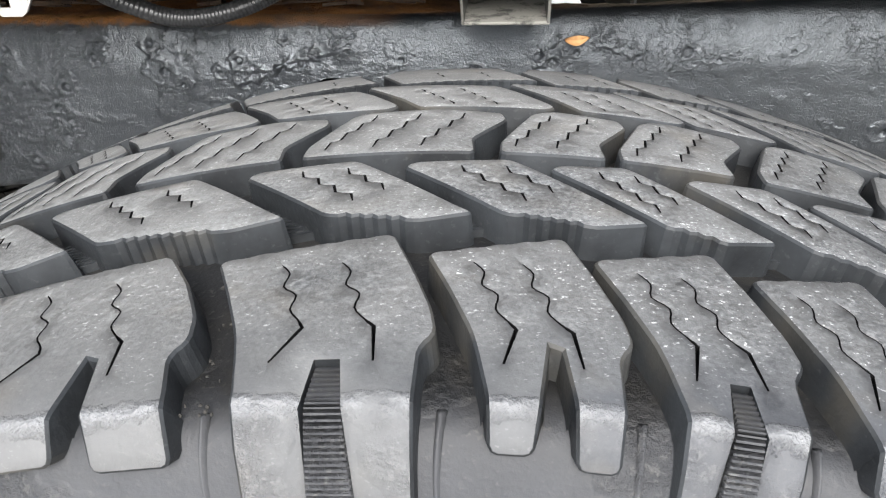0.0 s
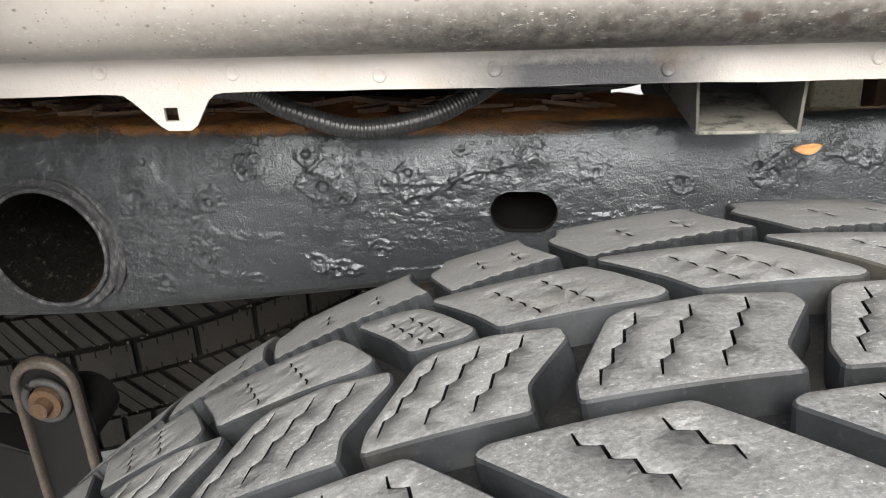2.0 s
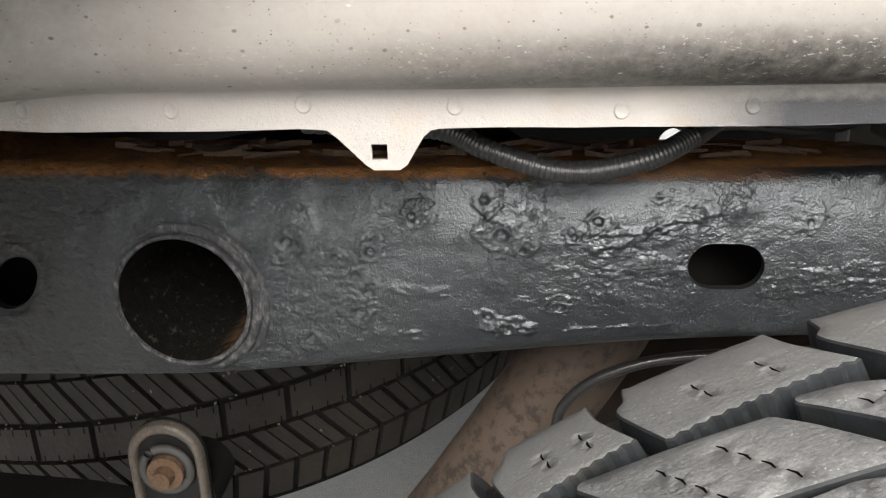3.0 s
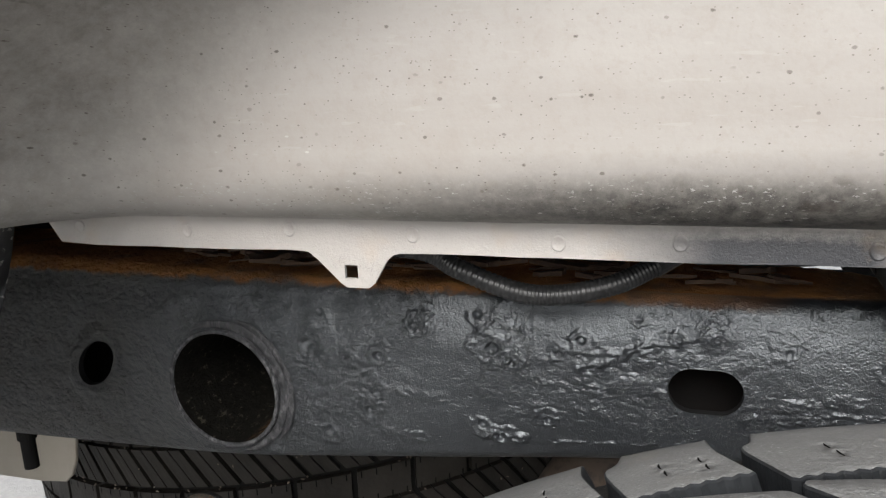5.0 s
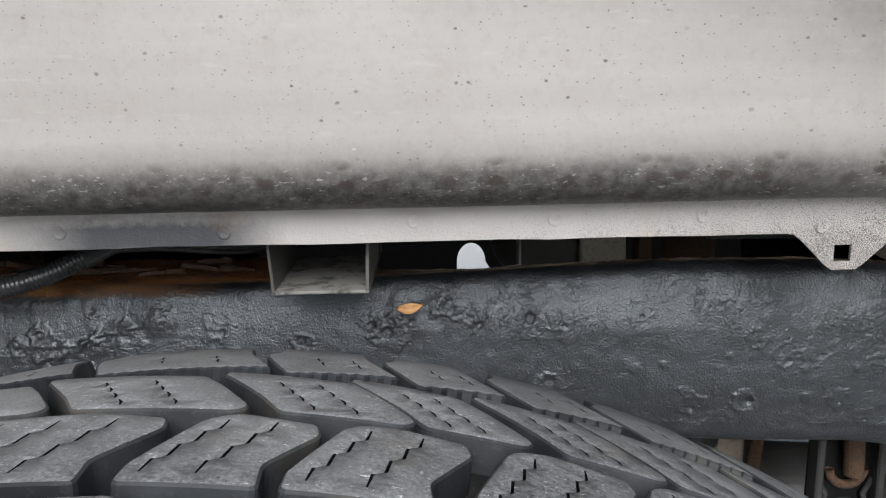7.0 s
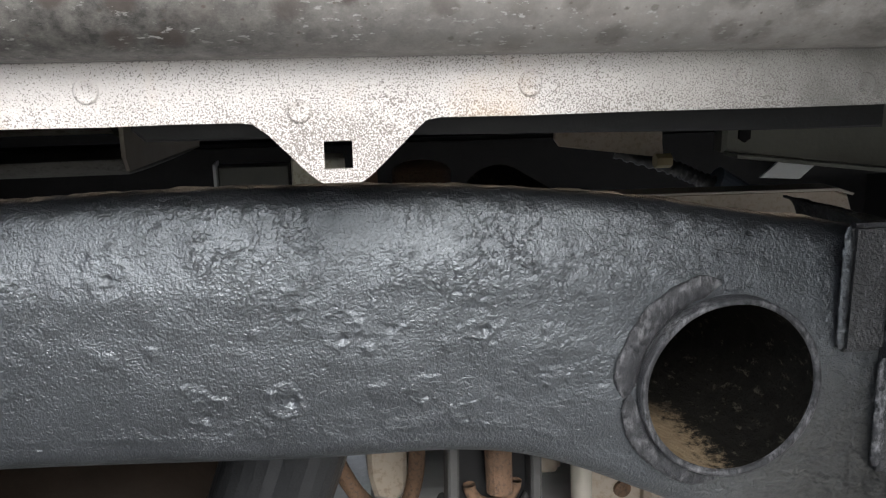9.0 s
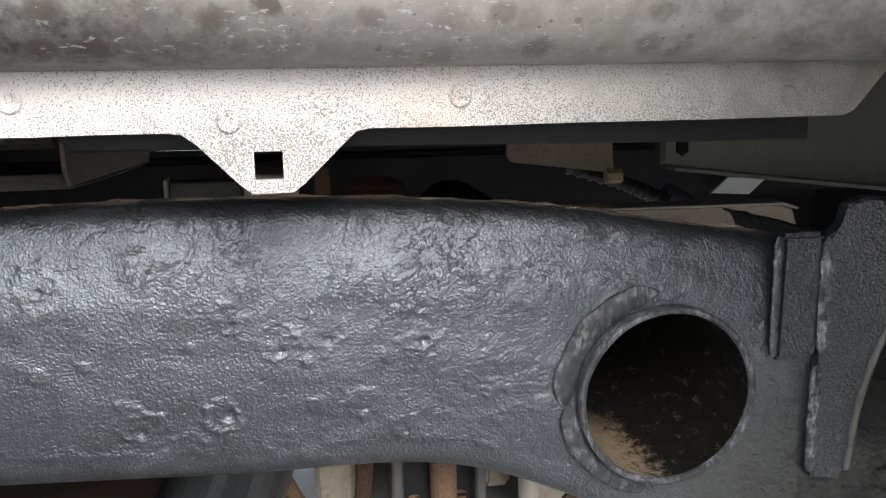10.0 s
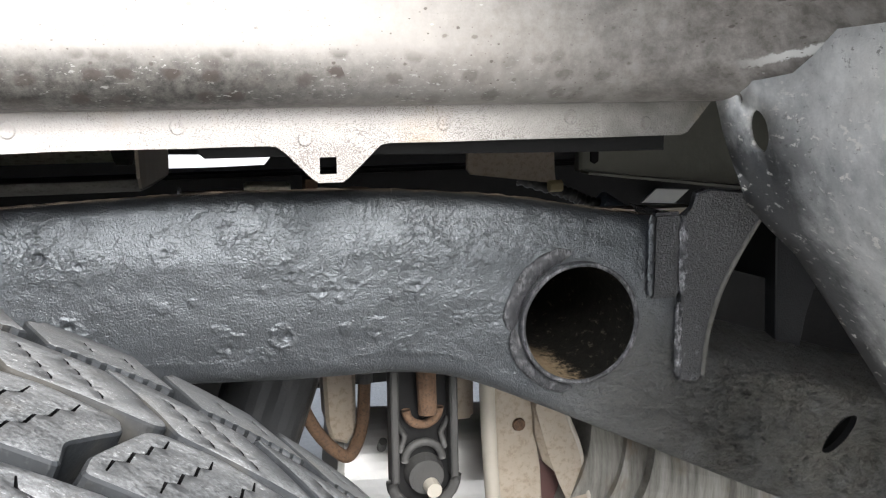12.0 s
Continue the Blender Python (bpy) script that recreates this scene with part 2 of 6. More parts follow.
    return m.done(base, m.ramp(m.noise(40, 4), (0.3, 0.42), (0.7, 0.62)), h)


def flange_paint():
    m = Nodes("flange_paint")
    x, z = m.axis(0), m.axis(2)
    base = m.mix(m.noise(20, 4), (0.39, 0.367, 0.346), (0.485, 0.463, 0.442))
    fine = m.noise(900, 3, 0.6)
    pit = m.cells(1150)
    dens = m.math("ADD", m.math("MULTIPLY", m.band(x, 0.02, 0.25), 0.29), m.math("MULTIPLY", m.band(z, 0.806, 0.79), 0.17))
    dots = m.noise(1900, 2.5, 0.65)
    level = m.math("SUBTRACT", m.math("MULTIPLY_ADD", m.noise(50, 4, 0.7), -0.16, 0.795), m.math("MULTIPLY", dens, 0.52))
    hit = m.band(m.math("SUBTRACT", dots, level), 0.0, 0.03)
    base = m.mix(m.math("MULTIPLY", hit, 0.9), base, (0.11, 0.095, 0.085))
    c = m.cells(190, stretch=(0.8, 1, 1.2))
    drop = m.math("MULTIPLY", m.ramp(c["Distance"], (0.12, 1.0), (0.18, 0.0)), m.ramp(c["Color"], (0.74, 0.0), (0.76, 1.0)))
    base = m.mix(drop, base, (0.13, 0.115, 0.1))
    # forward end darker: grey dirt plus the fading light there painted in
    base = m.mix(m.math("MULTIPLY", m.band(x, 0.33, 0.45), m.ramp(m.noise(60, 5), (0.3, 0.55), (0.6, 0.95))), base, (0.13, 0.125, 0.11))
    # black spray on the lower edge of one stretch
    rag = m.math("MULTIPLY_ADD", m.noise(200, 6, 0.75), 0.009, -0.0045)
    patch = m.math("MULTIPLY", m.band(m.math("ADD", x, rag), -0.165, -0.105, -0.04, -0.005), m.band(m.math("ADD", z, rag), 0.8125, 0.8035))
    base = m.mix(m.math("MULTIPLY", patch, 0.95), base, (0.03, 0.033, 0.04))
    base = m.mix(m.math("MULTIPLY", m.ramp(m.noise(30, 4), (0.6, 0.0), (0.75, 1.0)), 0.3), base, (0.42, 0.30, 0.18))
    return m.done(base, 0.5, m.bump(fine, 0.5, 0.0007, m.bump(m.noise(260, 4), 0.4, 0.0012)))


def rail_coat():
    """Black brushed-on underbody coating over pitted steel, rust at one upper edge."""
    m = Nodes("rail_coat")
    x, y, z = m.axis(0), m.axis(1), m.axis(2)
    base = m.mix(m.noise(40, 6), (0.0035, 0.0039, 0.0049), (0.0105, 0.0117, 0.014))
    scuff = m.noise(230, 6, 0.7)
    base = m.mix(m.ramp(m.noise(520, 5, 0.75), (0.56, 0.0), (0.74, 0.5)), base, (0.055, 0.057, 0.062))
    # dried mud towards the lower ends
    mudzone = m.math("MAXIMUM", m.band(x, 0.515, 0.53), m.math("MAXIMUM", m.math("MULTIPLY", m.band(x, 0.41, 0.53), m.band(z, 0.68, 0.62)), m.math("MULTIPLY", m.band(m.math("MULTIPLY", x, -1.0), 0.42, 0.52), 0.5)))
    mud = m.math("MULTIPLY", mudzone, m.ramp(m.noise(38, 7, 0.7), (0.38, 0.55), (0.62, 1.0)))
    base = m.mix(mud, base, m.mix(m.noise(120, 5), (0.04, 0.038, 0.033), (0.19, 0.18, 0.155)))
    film = m.math("MULTIPLY", m.band(m.math("MULTIPLY_ADD", m.noise(40, 5, 0.65), 0.06, x), 0.43, 0.50), m.band(m.math("MULTIPLY_ADD", m.noise(50, 5, 0.65), 0.04, z), 0.725, 0.66))
    film = m.math("MULTIPLY", film, m.ramp(m.noise(330, 5, 0.7), (0.35, 0.25), (0.65, 0.75)))
    base = m.mix(film, base, (0.135, 0.131, 0.117))
    # rust where the coat stops on the upper face
    edge = m.math("ADD", z, m.math("MULTIPLY_ADD", m.noise(70, 6, 0.7), 0.012, -0.006))
    rustzone = m.math("MAXIMUM", m.math("MULTIPLY", m.band(edge, 0.7445, 0.7475), m.band(x, -0.06, -0.19)), m.math("MULTIPLY", m.band(m.math("MULTIPLY_ADD", x, 0.045, y), 0.5625, 0.567), m.math("MULTIPLY_ADD", m.band(x, 0.0, -0.1), 0.55, m.math("MULTIPLY", m.band(x, 0.5, 0.47), 0.75))))
    rust = m.mix(m.noise(110, 7, 0.7), (0.15, 0.062, 0.024), (0.5, 0.24, 0.085))
    rust = m.mix(m.ramp(m.noise(33, 4), (0.5, 0.0), (0.7, 0.8)), rust, (0.09, 0.07, 0.055))
    dusty = m.mix(m.noise(130, 6, 0.7), (0.12, 0.085, 0.055), (0.42, 0.33, 0.23))
    base = m.mix(rustzone, base, m.mix(m.band(x, -0.05, 0.05), rust, dusty))
    # torn layers of coating with sharp rims, most of them along the upper edge and round the openings
    where = m.ramp(m.noise(15, 3), (0.56, 0.0), (0.63, 1.0))
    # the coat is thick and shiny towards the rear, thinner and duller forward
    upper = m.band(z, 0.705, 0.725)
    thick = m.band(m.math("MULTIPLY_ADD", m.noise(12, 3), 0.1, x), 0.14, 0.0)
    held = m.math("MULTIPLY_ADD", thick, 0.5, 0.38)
    where = m.math("MAXIMUM", m.math("MULTIPLY", where, 0.8), m.math("MULTIPLY", upper, m.ramp(m.noise(20, 2), (0.47, 0.0), (0.56, 1.0))))
    layer = m.ramp(m.noise(60, 6, 0.66, warp=0.4), (0.515, 0.0), (0.535, 1.0))
    crack = m.ramp(m.math("ABSOLUTE", m.math("SUBTRACT", m.noise(60, 6, 0.66, warp=0.8), 0.47)), (0.0, 0.0), (0.012, 1.0))
    h = m.bump(m.math("MULTIPLY", m.math("MULTIPLY", layer, where), held), 0.9, 0.0011)
    h = m.bump(m.math("MULTIPLY", m.math("MULTIPLY", crack, where), held), 0.8, 0.0011, h)
    h = m.bump(m.math("MULTIPLY", m.noise(60, 8, 0.75, warp=0.5), mud), 1.0, 0.016, h)
    # crumbs of earth on the mud
    crumb = m.math("MULTIPLY", m.math("SUBTRACT", 1.0, m.cells(210, stretch=(0.8, 1.0, 1.3))["Distance"]), mud)
    h = m.bump(crumb, 0.9, 0.007, h)
    h = m.bump(m.noise(760, 3, 0.55), 0.65, 0.0009, h)
    h = m.bump(m.noise(260, 4, 0.6), 0.3, 0.0007, h)
    # shallow pits with dark floors, scattered over the whole coat
    spot = m.cells(170, stretch=(0.8, 1.0, 1.15))
    pitted = m.math("MULTIPLY", m.ramp(m.math("ADD", spot["Distance"], m.math("MULTIPLY_ADD", scuff, 0.3, -0.15)), (0.16, 1.0), (0.26, 0.0)), m.ramp(spot["Color"], (0.8, 0.0), (0.83, 1.0)))
    h = m.bump(m.math("SUBTRACT", 1.0, pitted), 0.6, 0.0009, h)
    base = m.mix(m.math("MULTIPLY", pitted, 0.6), base, (0.006, 0.006, 0.0065))
    gritty = m.math("MULTIPLY", m.band(m.math("MULTIPLY_ADD", m.noise(30, 4), 0.12, x), -0.19, -0.31), m.ramp(m.noise(55, 4, 0.6), (0.38, 0.35), (0.6, 1.0)))
    gritty = m.math("MAXIMUM", gritty, m.math("MULTIPLY", film, 0.8))
    h = m.bump(m.math("MULTIPLY", m.noise(330, 5, 0.72), gritty), 0.9, 0.0034, h)
    h = m.bump(m.noise(1300, 2.0, 0.5), 0.55, 0.0005, h)
    h = m.bump(m.noise(120, 3, 0.5), 0.15, 0.0014, h)
    base = m.mix(m.math("MULTIPLY", m.math("SUBTRACT", 1.0, crack), m.math("MULTIPLY", where, 0.6)), base, (0.006, 0.006, 0.006))
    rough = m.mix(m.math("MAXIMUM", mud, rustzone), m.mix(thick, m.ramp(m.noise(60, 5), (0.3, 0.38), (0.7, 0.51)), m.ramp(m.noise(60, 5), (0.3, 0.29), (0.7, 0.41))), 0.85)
    soiled = m.math("MAXIMUM", m.math("MAXIMUM", mud, rustzone), m.math("MULTIPLY", film, 0.8))
    m.bsdf.inputs["IOR"].default_value = 1.6
    m.link(m.math("MULTIPLY_ADD", soiled, -0.35, 0.35), m.bsdf.inputs["Coat Weight"])
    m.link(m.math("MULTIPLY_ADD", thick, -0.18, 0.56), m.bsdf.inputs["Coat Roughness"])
    m.bsdf.inputs["Coat IOR"].default_value = 1.6
    m.link(h, m.bsdf.inputs["Coat Normal"])
    # bluish sheen of the sky put into the specular tint
    m.bsdf.inputs["Specular Tint"].default_value = (0.86, 0.935, 1.0, 1.0)
    return m.done(base, rough, h, 0.0, m.mix(soiled, 1.0, 0.15))


def plain(name, a, b, rough, scale=60, metal=0.0, bump=0.3, depth=0.0008, specks=None, shine=0.5):
    m = Nodes(name)
    base = m.mix(m.noise(scale, 6, 0.65), a, b)
    if specks:
        base = m.mix(m.ramp(m.noise(scale * 7, 5, 0.75), (0.5, 0.0), (0.62, 0.85)), base, specks)
    return m.done(base, rough, m.bump(m.noise(scale * 5, 5), bump, depth), metal, shine)


def weld_coat(name, pale):
    """Black coating worn to pale streaks on a weld."""
    m = Nodes(name)
    grain = m.noise(430, 6, 0.75, stretch=(1.0, 1.0, 0.4))
    base = m.mix(m.ramp(grain, (0.42, 0.0), (0.64, 1.0)), (0.012, 0.013, 0.015), (pale, pale, pale * 1.05))
    base = m.mix(m.ramp(m.noise(90, 4), (0.42, 0.85), (0.6, 0.0)), base, (0.02, 0.021, 0.024))
    return m.done(base, 0.4, m.bump(grain, 0.8, 0.0016))


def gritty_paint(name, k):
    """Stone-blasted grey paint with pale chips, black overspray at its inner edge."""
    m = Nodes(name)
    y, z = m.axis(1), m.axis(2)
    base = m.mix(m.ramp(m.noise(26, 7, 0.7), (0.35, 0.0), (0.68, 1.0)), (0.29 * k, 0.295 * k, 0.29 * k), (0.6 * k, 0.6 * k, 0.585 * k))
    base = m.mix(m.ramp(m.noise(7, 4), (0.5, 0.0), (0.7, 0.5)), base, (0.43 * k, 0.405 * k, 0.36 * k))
    rag = m.math("MULTIPLY_ADD", m.noise(60, 6, 0.75), 0.05, -0.025)
    spray = m.math("MULTIPLY", m.band(m.math("ADD", y, rag), 0.372, 0.412), m.band(m.math("ADD", z, rag), 0.812, 0.785))
    base = m.mix(m.math("MULTIPLY", spray, 0.9), base, (0.025, 0.026, 0.028))
    chip = m.ramp(m.noise(210, 4, 0.65, stretch=(1.0, 0.6, 1.2)), (0.6, 0.0), (0.65, 0.95))
    chip = m.math("MULTIPLY", chip, m.ramp(m.noise(25, 3), (0.35, 0.2), (0.6, 1.0)))
    base = m.mix(chip, base, (0.72, 0.7, 0.66))
    nick = m.math("MULTIPLY", m.ramp(m.noise(330, 4, 0.7, stretch=(1.0, 0.7, 1.0)), (0.6, 0.0), (0.66, 0.8)), m.ramp(m.noise(19, 4), (0.42, 0.0), (0.6, 1.0)))
    base = m.mix(nick, base, (0.09, 0.085, 0.08))
    return m.done(base, 0.6, m.bump(m.noise(300, 5, 0.7), 0.5, 0.0012))


def streaked_metal():
    """Weathered pipe sheet with dull streaks round it."""
    m = Nodes("streaked_metal")
    base = m.mix(m.ramp(m.noise(60, 6, 0.7, stretch=(1.0, 0.3, 0.12)), (0.36, 0.0), (0.66, 1.0)), (0.09, 0.085, 0.072), (0.34, 0.33, 0.3))
    base = m.mix(m.ramp(m.noise(25, 5), (0.55, 0.0), (0.7, 0.7)), base, (0.16, 0.12, 0.08))
    return m.done(base, 0.5, m.bump(m.noise(200, 4), 0.3, 0.0008), 0.35)


def dark_bore():
    """The inside of the cross tubes: the deep bore's shade put in as near-black, with blown-in sand on the lower side.
    """
    m = Nodes("dark_bore")
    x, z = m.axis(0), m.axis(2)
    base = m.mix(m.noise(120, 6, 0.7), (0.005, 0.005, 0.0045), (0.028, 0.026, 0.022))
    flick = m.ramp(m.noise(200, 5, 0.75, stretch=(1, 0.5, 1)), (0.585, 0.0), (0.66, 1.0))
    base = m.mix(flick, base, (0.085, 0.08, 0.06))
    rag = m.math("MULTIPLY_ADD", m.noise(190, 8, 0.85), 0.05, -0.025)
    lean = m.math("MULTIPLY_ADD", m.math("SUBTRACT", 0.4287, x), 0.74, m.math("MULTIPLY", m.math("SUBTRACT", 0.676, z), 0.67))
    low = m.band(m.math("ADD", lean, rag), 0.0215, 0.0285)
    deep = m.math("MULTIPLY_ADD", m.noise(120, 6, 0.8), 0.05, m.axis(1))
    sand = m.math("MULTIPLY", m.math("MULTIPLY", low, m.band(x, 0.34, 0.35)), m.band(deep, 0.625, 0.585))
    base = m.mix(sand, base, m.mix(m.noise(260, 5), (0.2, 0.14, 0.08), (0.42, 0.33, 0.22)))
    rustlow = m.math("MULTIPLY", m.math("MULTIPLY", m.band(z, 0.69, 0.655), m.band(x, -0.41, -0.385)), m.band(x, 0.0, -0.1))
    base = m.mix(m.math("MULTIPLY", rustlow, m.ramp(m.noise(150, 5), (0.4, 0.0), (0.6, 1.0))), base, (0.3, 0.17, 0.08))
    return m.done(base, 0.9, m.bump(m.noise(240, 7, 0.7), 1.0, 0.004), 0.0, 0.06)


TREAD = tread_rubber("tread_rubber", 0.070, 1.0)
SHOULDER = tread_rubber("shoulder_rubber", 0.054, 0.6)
WALL = wall_rubber()
# near-black for cuts and slots: their shade is put in the colour
SIPE = plain("slit_black", (0.004, 0.004, 0.0042), (0.008, 0.008, 0.0085), 0.8, shine=0.1)
GROOVE = groove_rubber()
SIDE = side_rubber()
PAINT = dusty_paint()
FLANGE = flange_paint()
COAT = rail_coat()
TUBE = dark_bore()
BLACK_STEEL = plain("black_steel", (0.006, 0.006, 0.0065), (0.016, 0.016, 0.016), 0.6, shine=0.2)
SEAM = weld_coat("seam_coat", 0.42)
RING = weld_coat("ring_coat", 0.17)
LIP = weld_coat("lip_coat", 0.22)
HOSE = plain("hose_plastic", (0.014, 0.0145, 0.015), (0.036, 0.036, 0.037), 0.28, 90)


def gusset_coat():
    """Thick glossy black brushed paint with short upright runs."""
    m = Nodes("gusset_coat")
    run = m.noise(330, 5, 0.65, stretch=(1.0, 1.0, 0.5))
    base = m.mix(m.noise(90, 5), (0.008, 0.0085, 0.0095), (0.024, 0.025, 0.028))
    base = m.mix(m.ramp(run, (0.60, 0.0), (0.68, 0.7)), base, (0.12, 0.124, 0.132))
    h = m.bump(run, 0.35, 0.0012, m.bump(m.noise(800, 3), 0.8, 0.0014))
    return m.done(base, 0.3, h, 0.0, 0.8)


GUSSET = gusset_coat()
PLATE_COAT = plain("plate_coat", (0.007, 0.0075, 0.0082), (0.017, 0.018, 0.0195), 0.3, 130, 0.0, 0.35, 0.0008, (0.02, 0.021, 0.023), 0.5)
RUST = plain("rusty_steel", (0.06, 0.034, 0.021), (0.17, 0.1, 0.055), 0.85, 70, 0.0, 0.6, 0.0015, (0.045, 0.028, 0.02))
SCALE = plain("rust_scale", (0.035, 0.023, 0.016), (0.14, 0.085, 0.05), 0.85, 60, 0.0, 0.6, 0.0012, (0.06, 0.045, 0.038))
PIPE = plain("rust_speckled_pipe", (0.05, 0.034, 0.026), (0.115, 0.088, 0.066), 0.75, 9, 0.0, 0.4, 0.0008, (0.03, 0.022, 0.018))
GREY_METAL = plain("grey_metal", (0.2, 0.2, 0.19), (0.34, 0.335, 0.32), 0.5, 30, 0.3)
PALE_METAL = plain("pale_metal", (0.3, 0.27, 0.22), (0.5, 0.47, 0.41), 0.55, 14, 0.1)
BRIGHT = plain("bright_aluminium", (0.6, 0.6, 0.6), (0.75, 0.75, 0.74), 0.35, 40, 0.8)
SHACKLE = plain("worn_forging", (0.028, 0.027, 0.024), (0.10, 0.094, 0.085), 0.5, 70, 0.0, 0.5, 0.001, (0.16, 0.10, 0.055))
CAST = plain("cast_shackle", (0.024, 0.024, 0.024), (0.07, 0.069, 0.066), 0.6, 80, 0.0, 0.5)
LEAF = plain("dry_leaf", (0.45, 0.22, 0.08), (0.62, 0.36, 0.16), 0.7, 200)
GRAVEL = plain("pale_gravel", (0.40, 0.397, 0.386), (0.64, 0.635, 0.62), 0.9, 90, 0.0, 0.9, 0.006)
SPARE = plain("spare_rubber", (0.011, 0.0100, 0.0088), (0.038, 0.034, 0.029), 0.6, 40, 0.0, 0.5, 0.0012, None, 0.3)
CRUMB = plain("dry_dirt", (0.015, 0.0145, 0.013), (0.05, 0.047, 0.042), 0.9, 200)
CHIP = plain("pale_stone_chip", (0.09, 0.07, 0.055), (0.26, 0.22, 0.18), 0.8, 30)
DARK_PLASTIC = plain("dark_plastic", (0.006, 0.006, 0.006), (0.015, 0.015, 0.0145), 0.7, shine=0.12)
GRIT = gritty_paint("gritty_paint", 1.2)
# same paint darkened: the rear skirt's shade is put in its tone
SHADED_GRIT = gritty_paint("gritty_paint_shaded", 0.22)
WORN_CHANNEL = plain("worn_channel", (0.03, 0.029, 0.026), (0.16, 0.155, 0.138), 0.6, 38, 0.0, 0.4, 0.001, (0.05, 0.045, 0.038))
STREAKED = streaked_metal()
BROWN_CAST = plain("brown_casting", (0.016, 0.0115, 0.0085), (0.045, 0.031, 0.022), 0.7, 30, 0.0, 0.6, 0.002, None, 0.3)
STAINED = plain("stained_plate", (0.17, 0.165, 0.145), (0.3, 0.29, 0.26), 0.6, 11, 0.0, 0.4, 0.0008, (0.015, 0.015, 0.014))
MAROON = plain("maroon_primer", (0.05, 0.02, 0.018), (0.09, 0.04, 0.035), 0.6)
BEIGE = plain("dusty_beige_sheet", (0.26, 0.215, 0.165), (0.4, 0.345, 0.28), 0.55, 28, 0.0, 0.3, 0.0008, (0.24, 0.19, 0.14))
PALE_GREEN = plain("weathered_silencer", (0.40, 0.41, 0.35), (0.60, 0.61, 0.54), 0.5, 22, 0.1, 0.3, 0.0008, (0.24, 0.22, 0.17))
BROWN_SHEET = plain("brown_grey_sheet", (0.14, 0.12, 0.10), (0.27, 0.245, 0.21), 0.6, 26, 0.1, 0.3, 0.0008)
OLIVE_STEEL = plain("olive_steel", (0.035, 0.036, 0.028), (0.085, 0.086, 0.07), 0.55, 30, 0.0, 0.4, 0.0008)
PALE_YELLOW = plain("pale_yellow_metal", (0.40, 0.38, 0.29), (0.58, 0.56, 0.45), 0.6, 24, 0.0, 0.3, 0.0008, (0.33, 0.29, 0.2))
YELLOW_NUT = plain("yellow_plating", (0.32, 0.26, 0.13), (0.45, 0.38, 0.22), 0.5, 80)
CONNECTOR = plain("blue_grey_plastic", (0.06, 0.07, 0.09), (0.11, 0.13, 0.16), 0.35, 60)
FOAM = plain("pale_plastic", (0.4, 0.41, 0.4), (0.5, 0.51, 0.5), 0.6)

# ---------------------------------------------------------------- helpers for meshes


def obj(name, verts, faces, material, parent=None, label="", smooth=False):
    me = bpy.data.meshes.new(name)
    me.from_pydata([tuple(v) for v in verts], [], faces)
    me.materials.append(material)
    if smooth:
        me.polygons.foreach_set("use_smooth", [True] * len(me.polygons))
    me.update()
    ob = new(name, me)
    if parent is not None:
        ob.parent = parent
    return tagged(ob, label)


def part(name, bm, material, parent, label="", smooth=False):
    """Links a bmesh as one mesh object under a thing or a part."""
    me = bpy.data.meshes.new(name)
    bmesh.ops.recalc_face_normals(bm, faces=bm.faces)
    bm.to_mesh(me)
    bm.free()
    me.materials.append(material)
    if smooth:
        me.polygons.foreach_set("use_smooth", [True] * len(me.polygons))
    ob = new(name, me)
    if parent is not None:
        ob.parent = parent
    return tagged(ob, label)


def thing(name, label, category, group="", kind=""):
    return tagged(new(name), label, category, group, kind)


def slab(bm, outline, y0, y1, bevel=0.001):
    """A plate cut from an outline in x, z, between two depths."""
    front = [bm.verts.new((x, y0, z)) for x, z in outline]
    back = [bm.verts.new((x, y1, z)) for x, z in outline]
    n = len(outline)
    bm.faces.new(front)
    bm.faces.new(back[::-1])
    sides = [bm.faces.new((front[i], back[i], back[(i + 1) % n], front[(i + 1) % n])) for i in range(n)]
    if bevel:
        edges = [e for e in bm.edges if e.verts[0] in set(front) and e.verts[1] in set(front)]
        bmesh.ops.bevel(bm, geom=edges, offset=bevel, segments=1, affect="EDGES")
    return sides


def box(bm, a, b, bevel=0.0015, turn=None):
    m = Matrix.Translation([(p + q) / 2 for p, q in zip(a, b)])
    if turn is not None:
        m = m @ turn
    m = m @ Matrix.Diagonal((*[abs(q - p) for p, q in zip(a, b)], 1))
    made = bmesh.ops.create_cube(bm, size=1.0, matrix=m)
    if bevel:
        edges = list({e for v in made["verts"] for e in v.link_edges})
        bmesh.ops.bevel(bm, geom=edges, offset=bevel, segments=2, affect="EDGES")


def rod(bm, a, b, r0, r1=None, seg=20):
    a, b = Vector(a), Vector(b)
    d = b - a
    m = Matrix.Translation((a + b) / 2) @ d.to_track_quat("Z", "Y").to_matrix().to_4x4()
    bmesh.ops.create_cone(bm, cap_ends=True, segments=seg, radius1=r0, radius2=r0 if r1 is None else r1, depth=d.length, matrix=m)


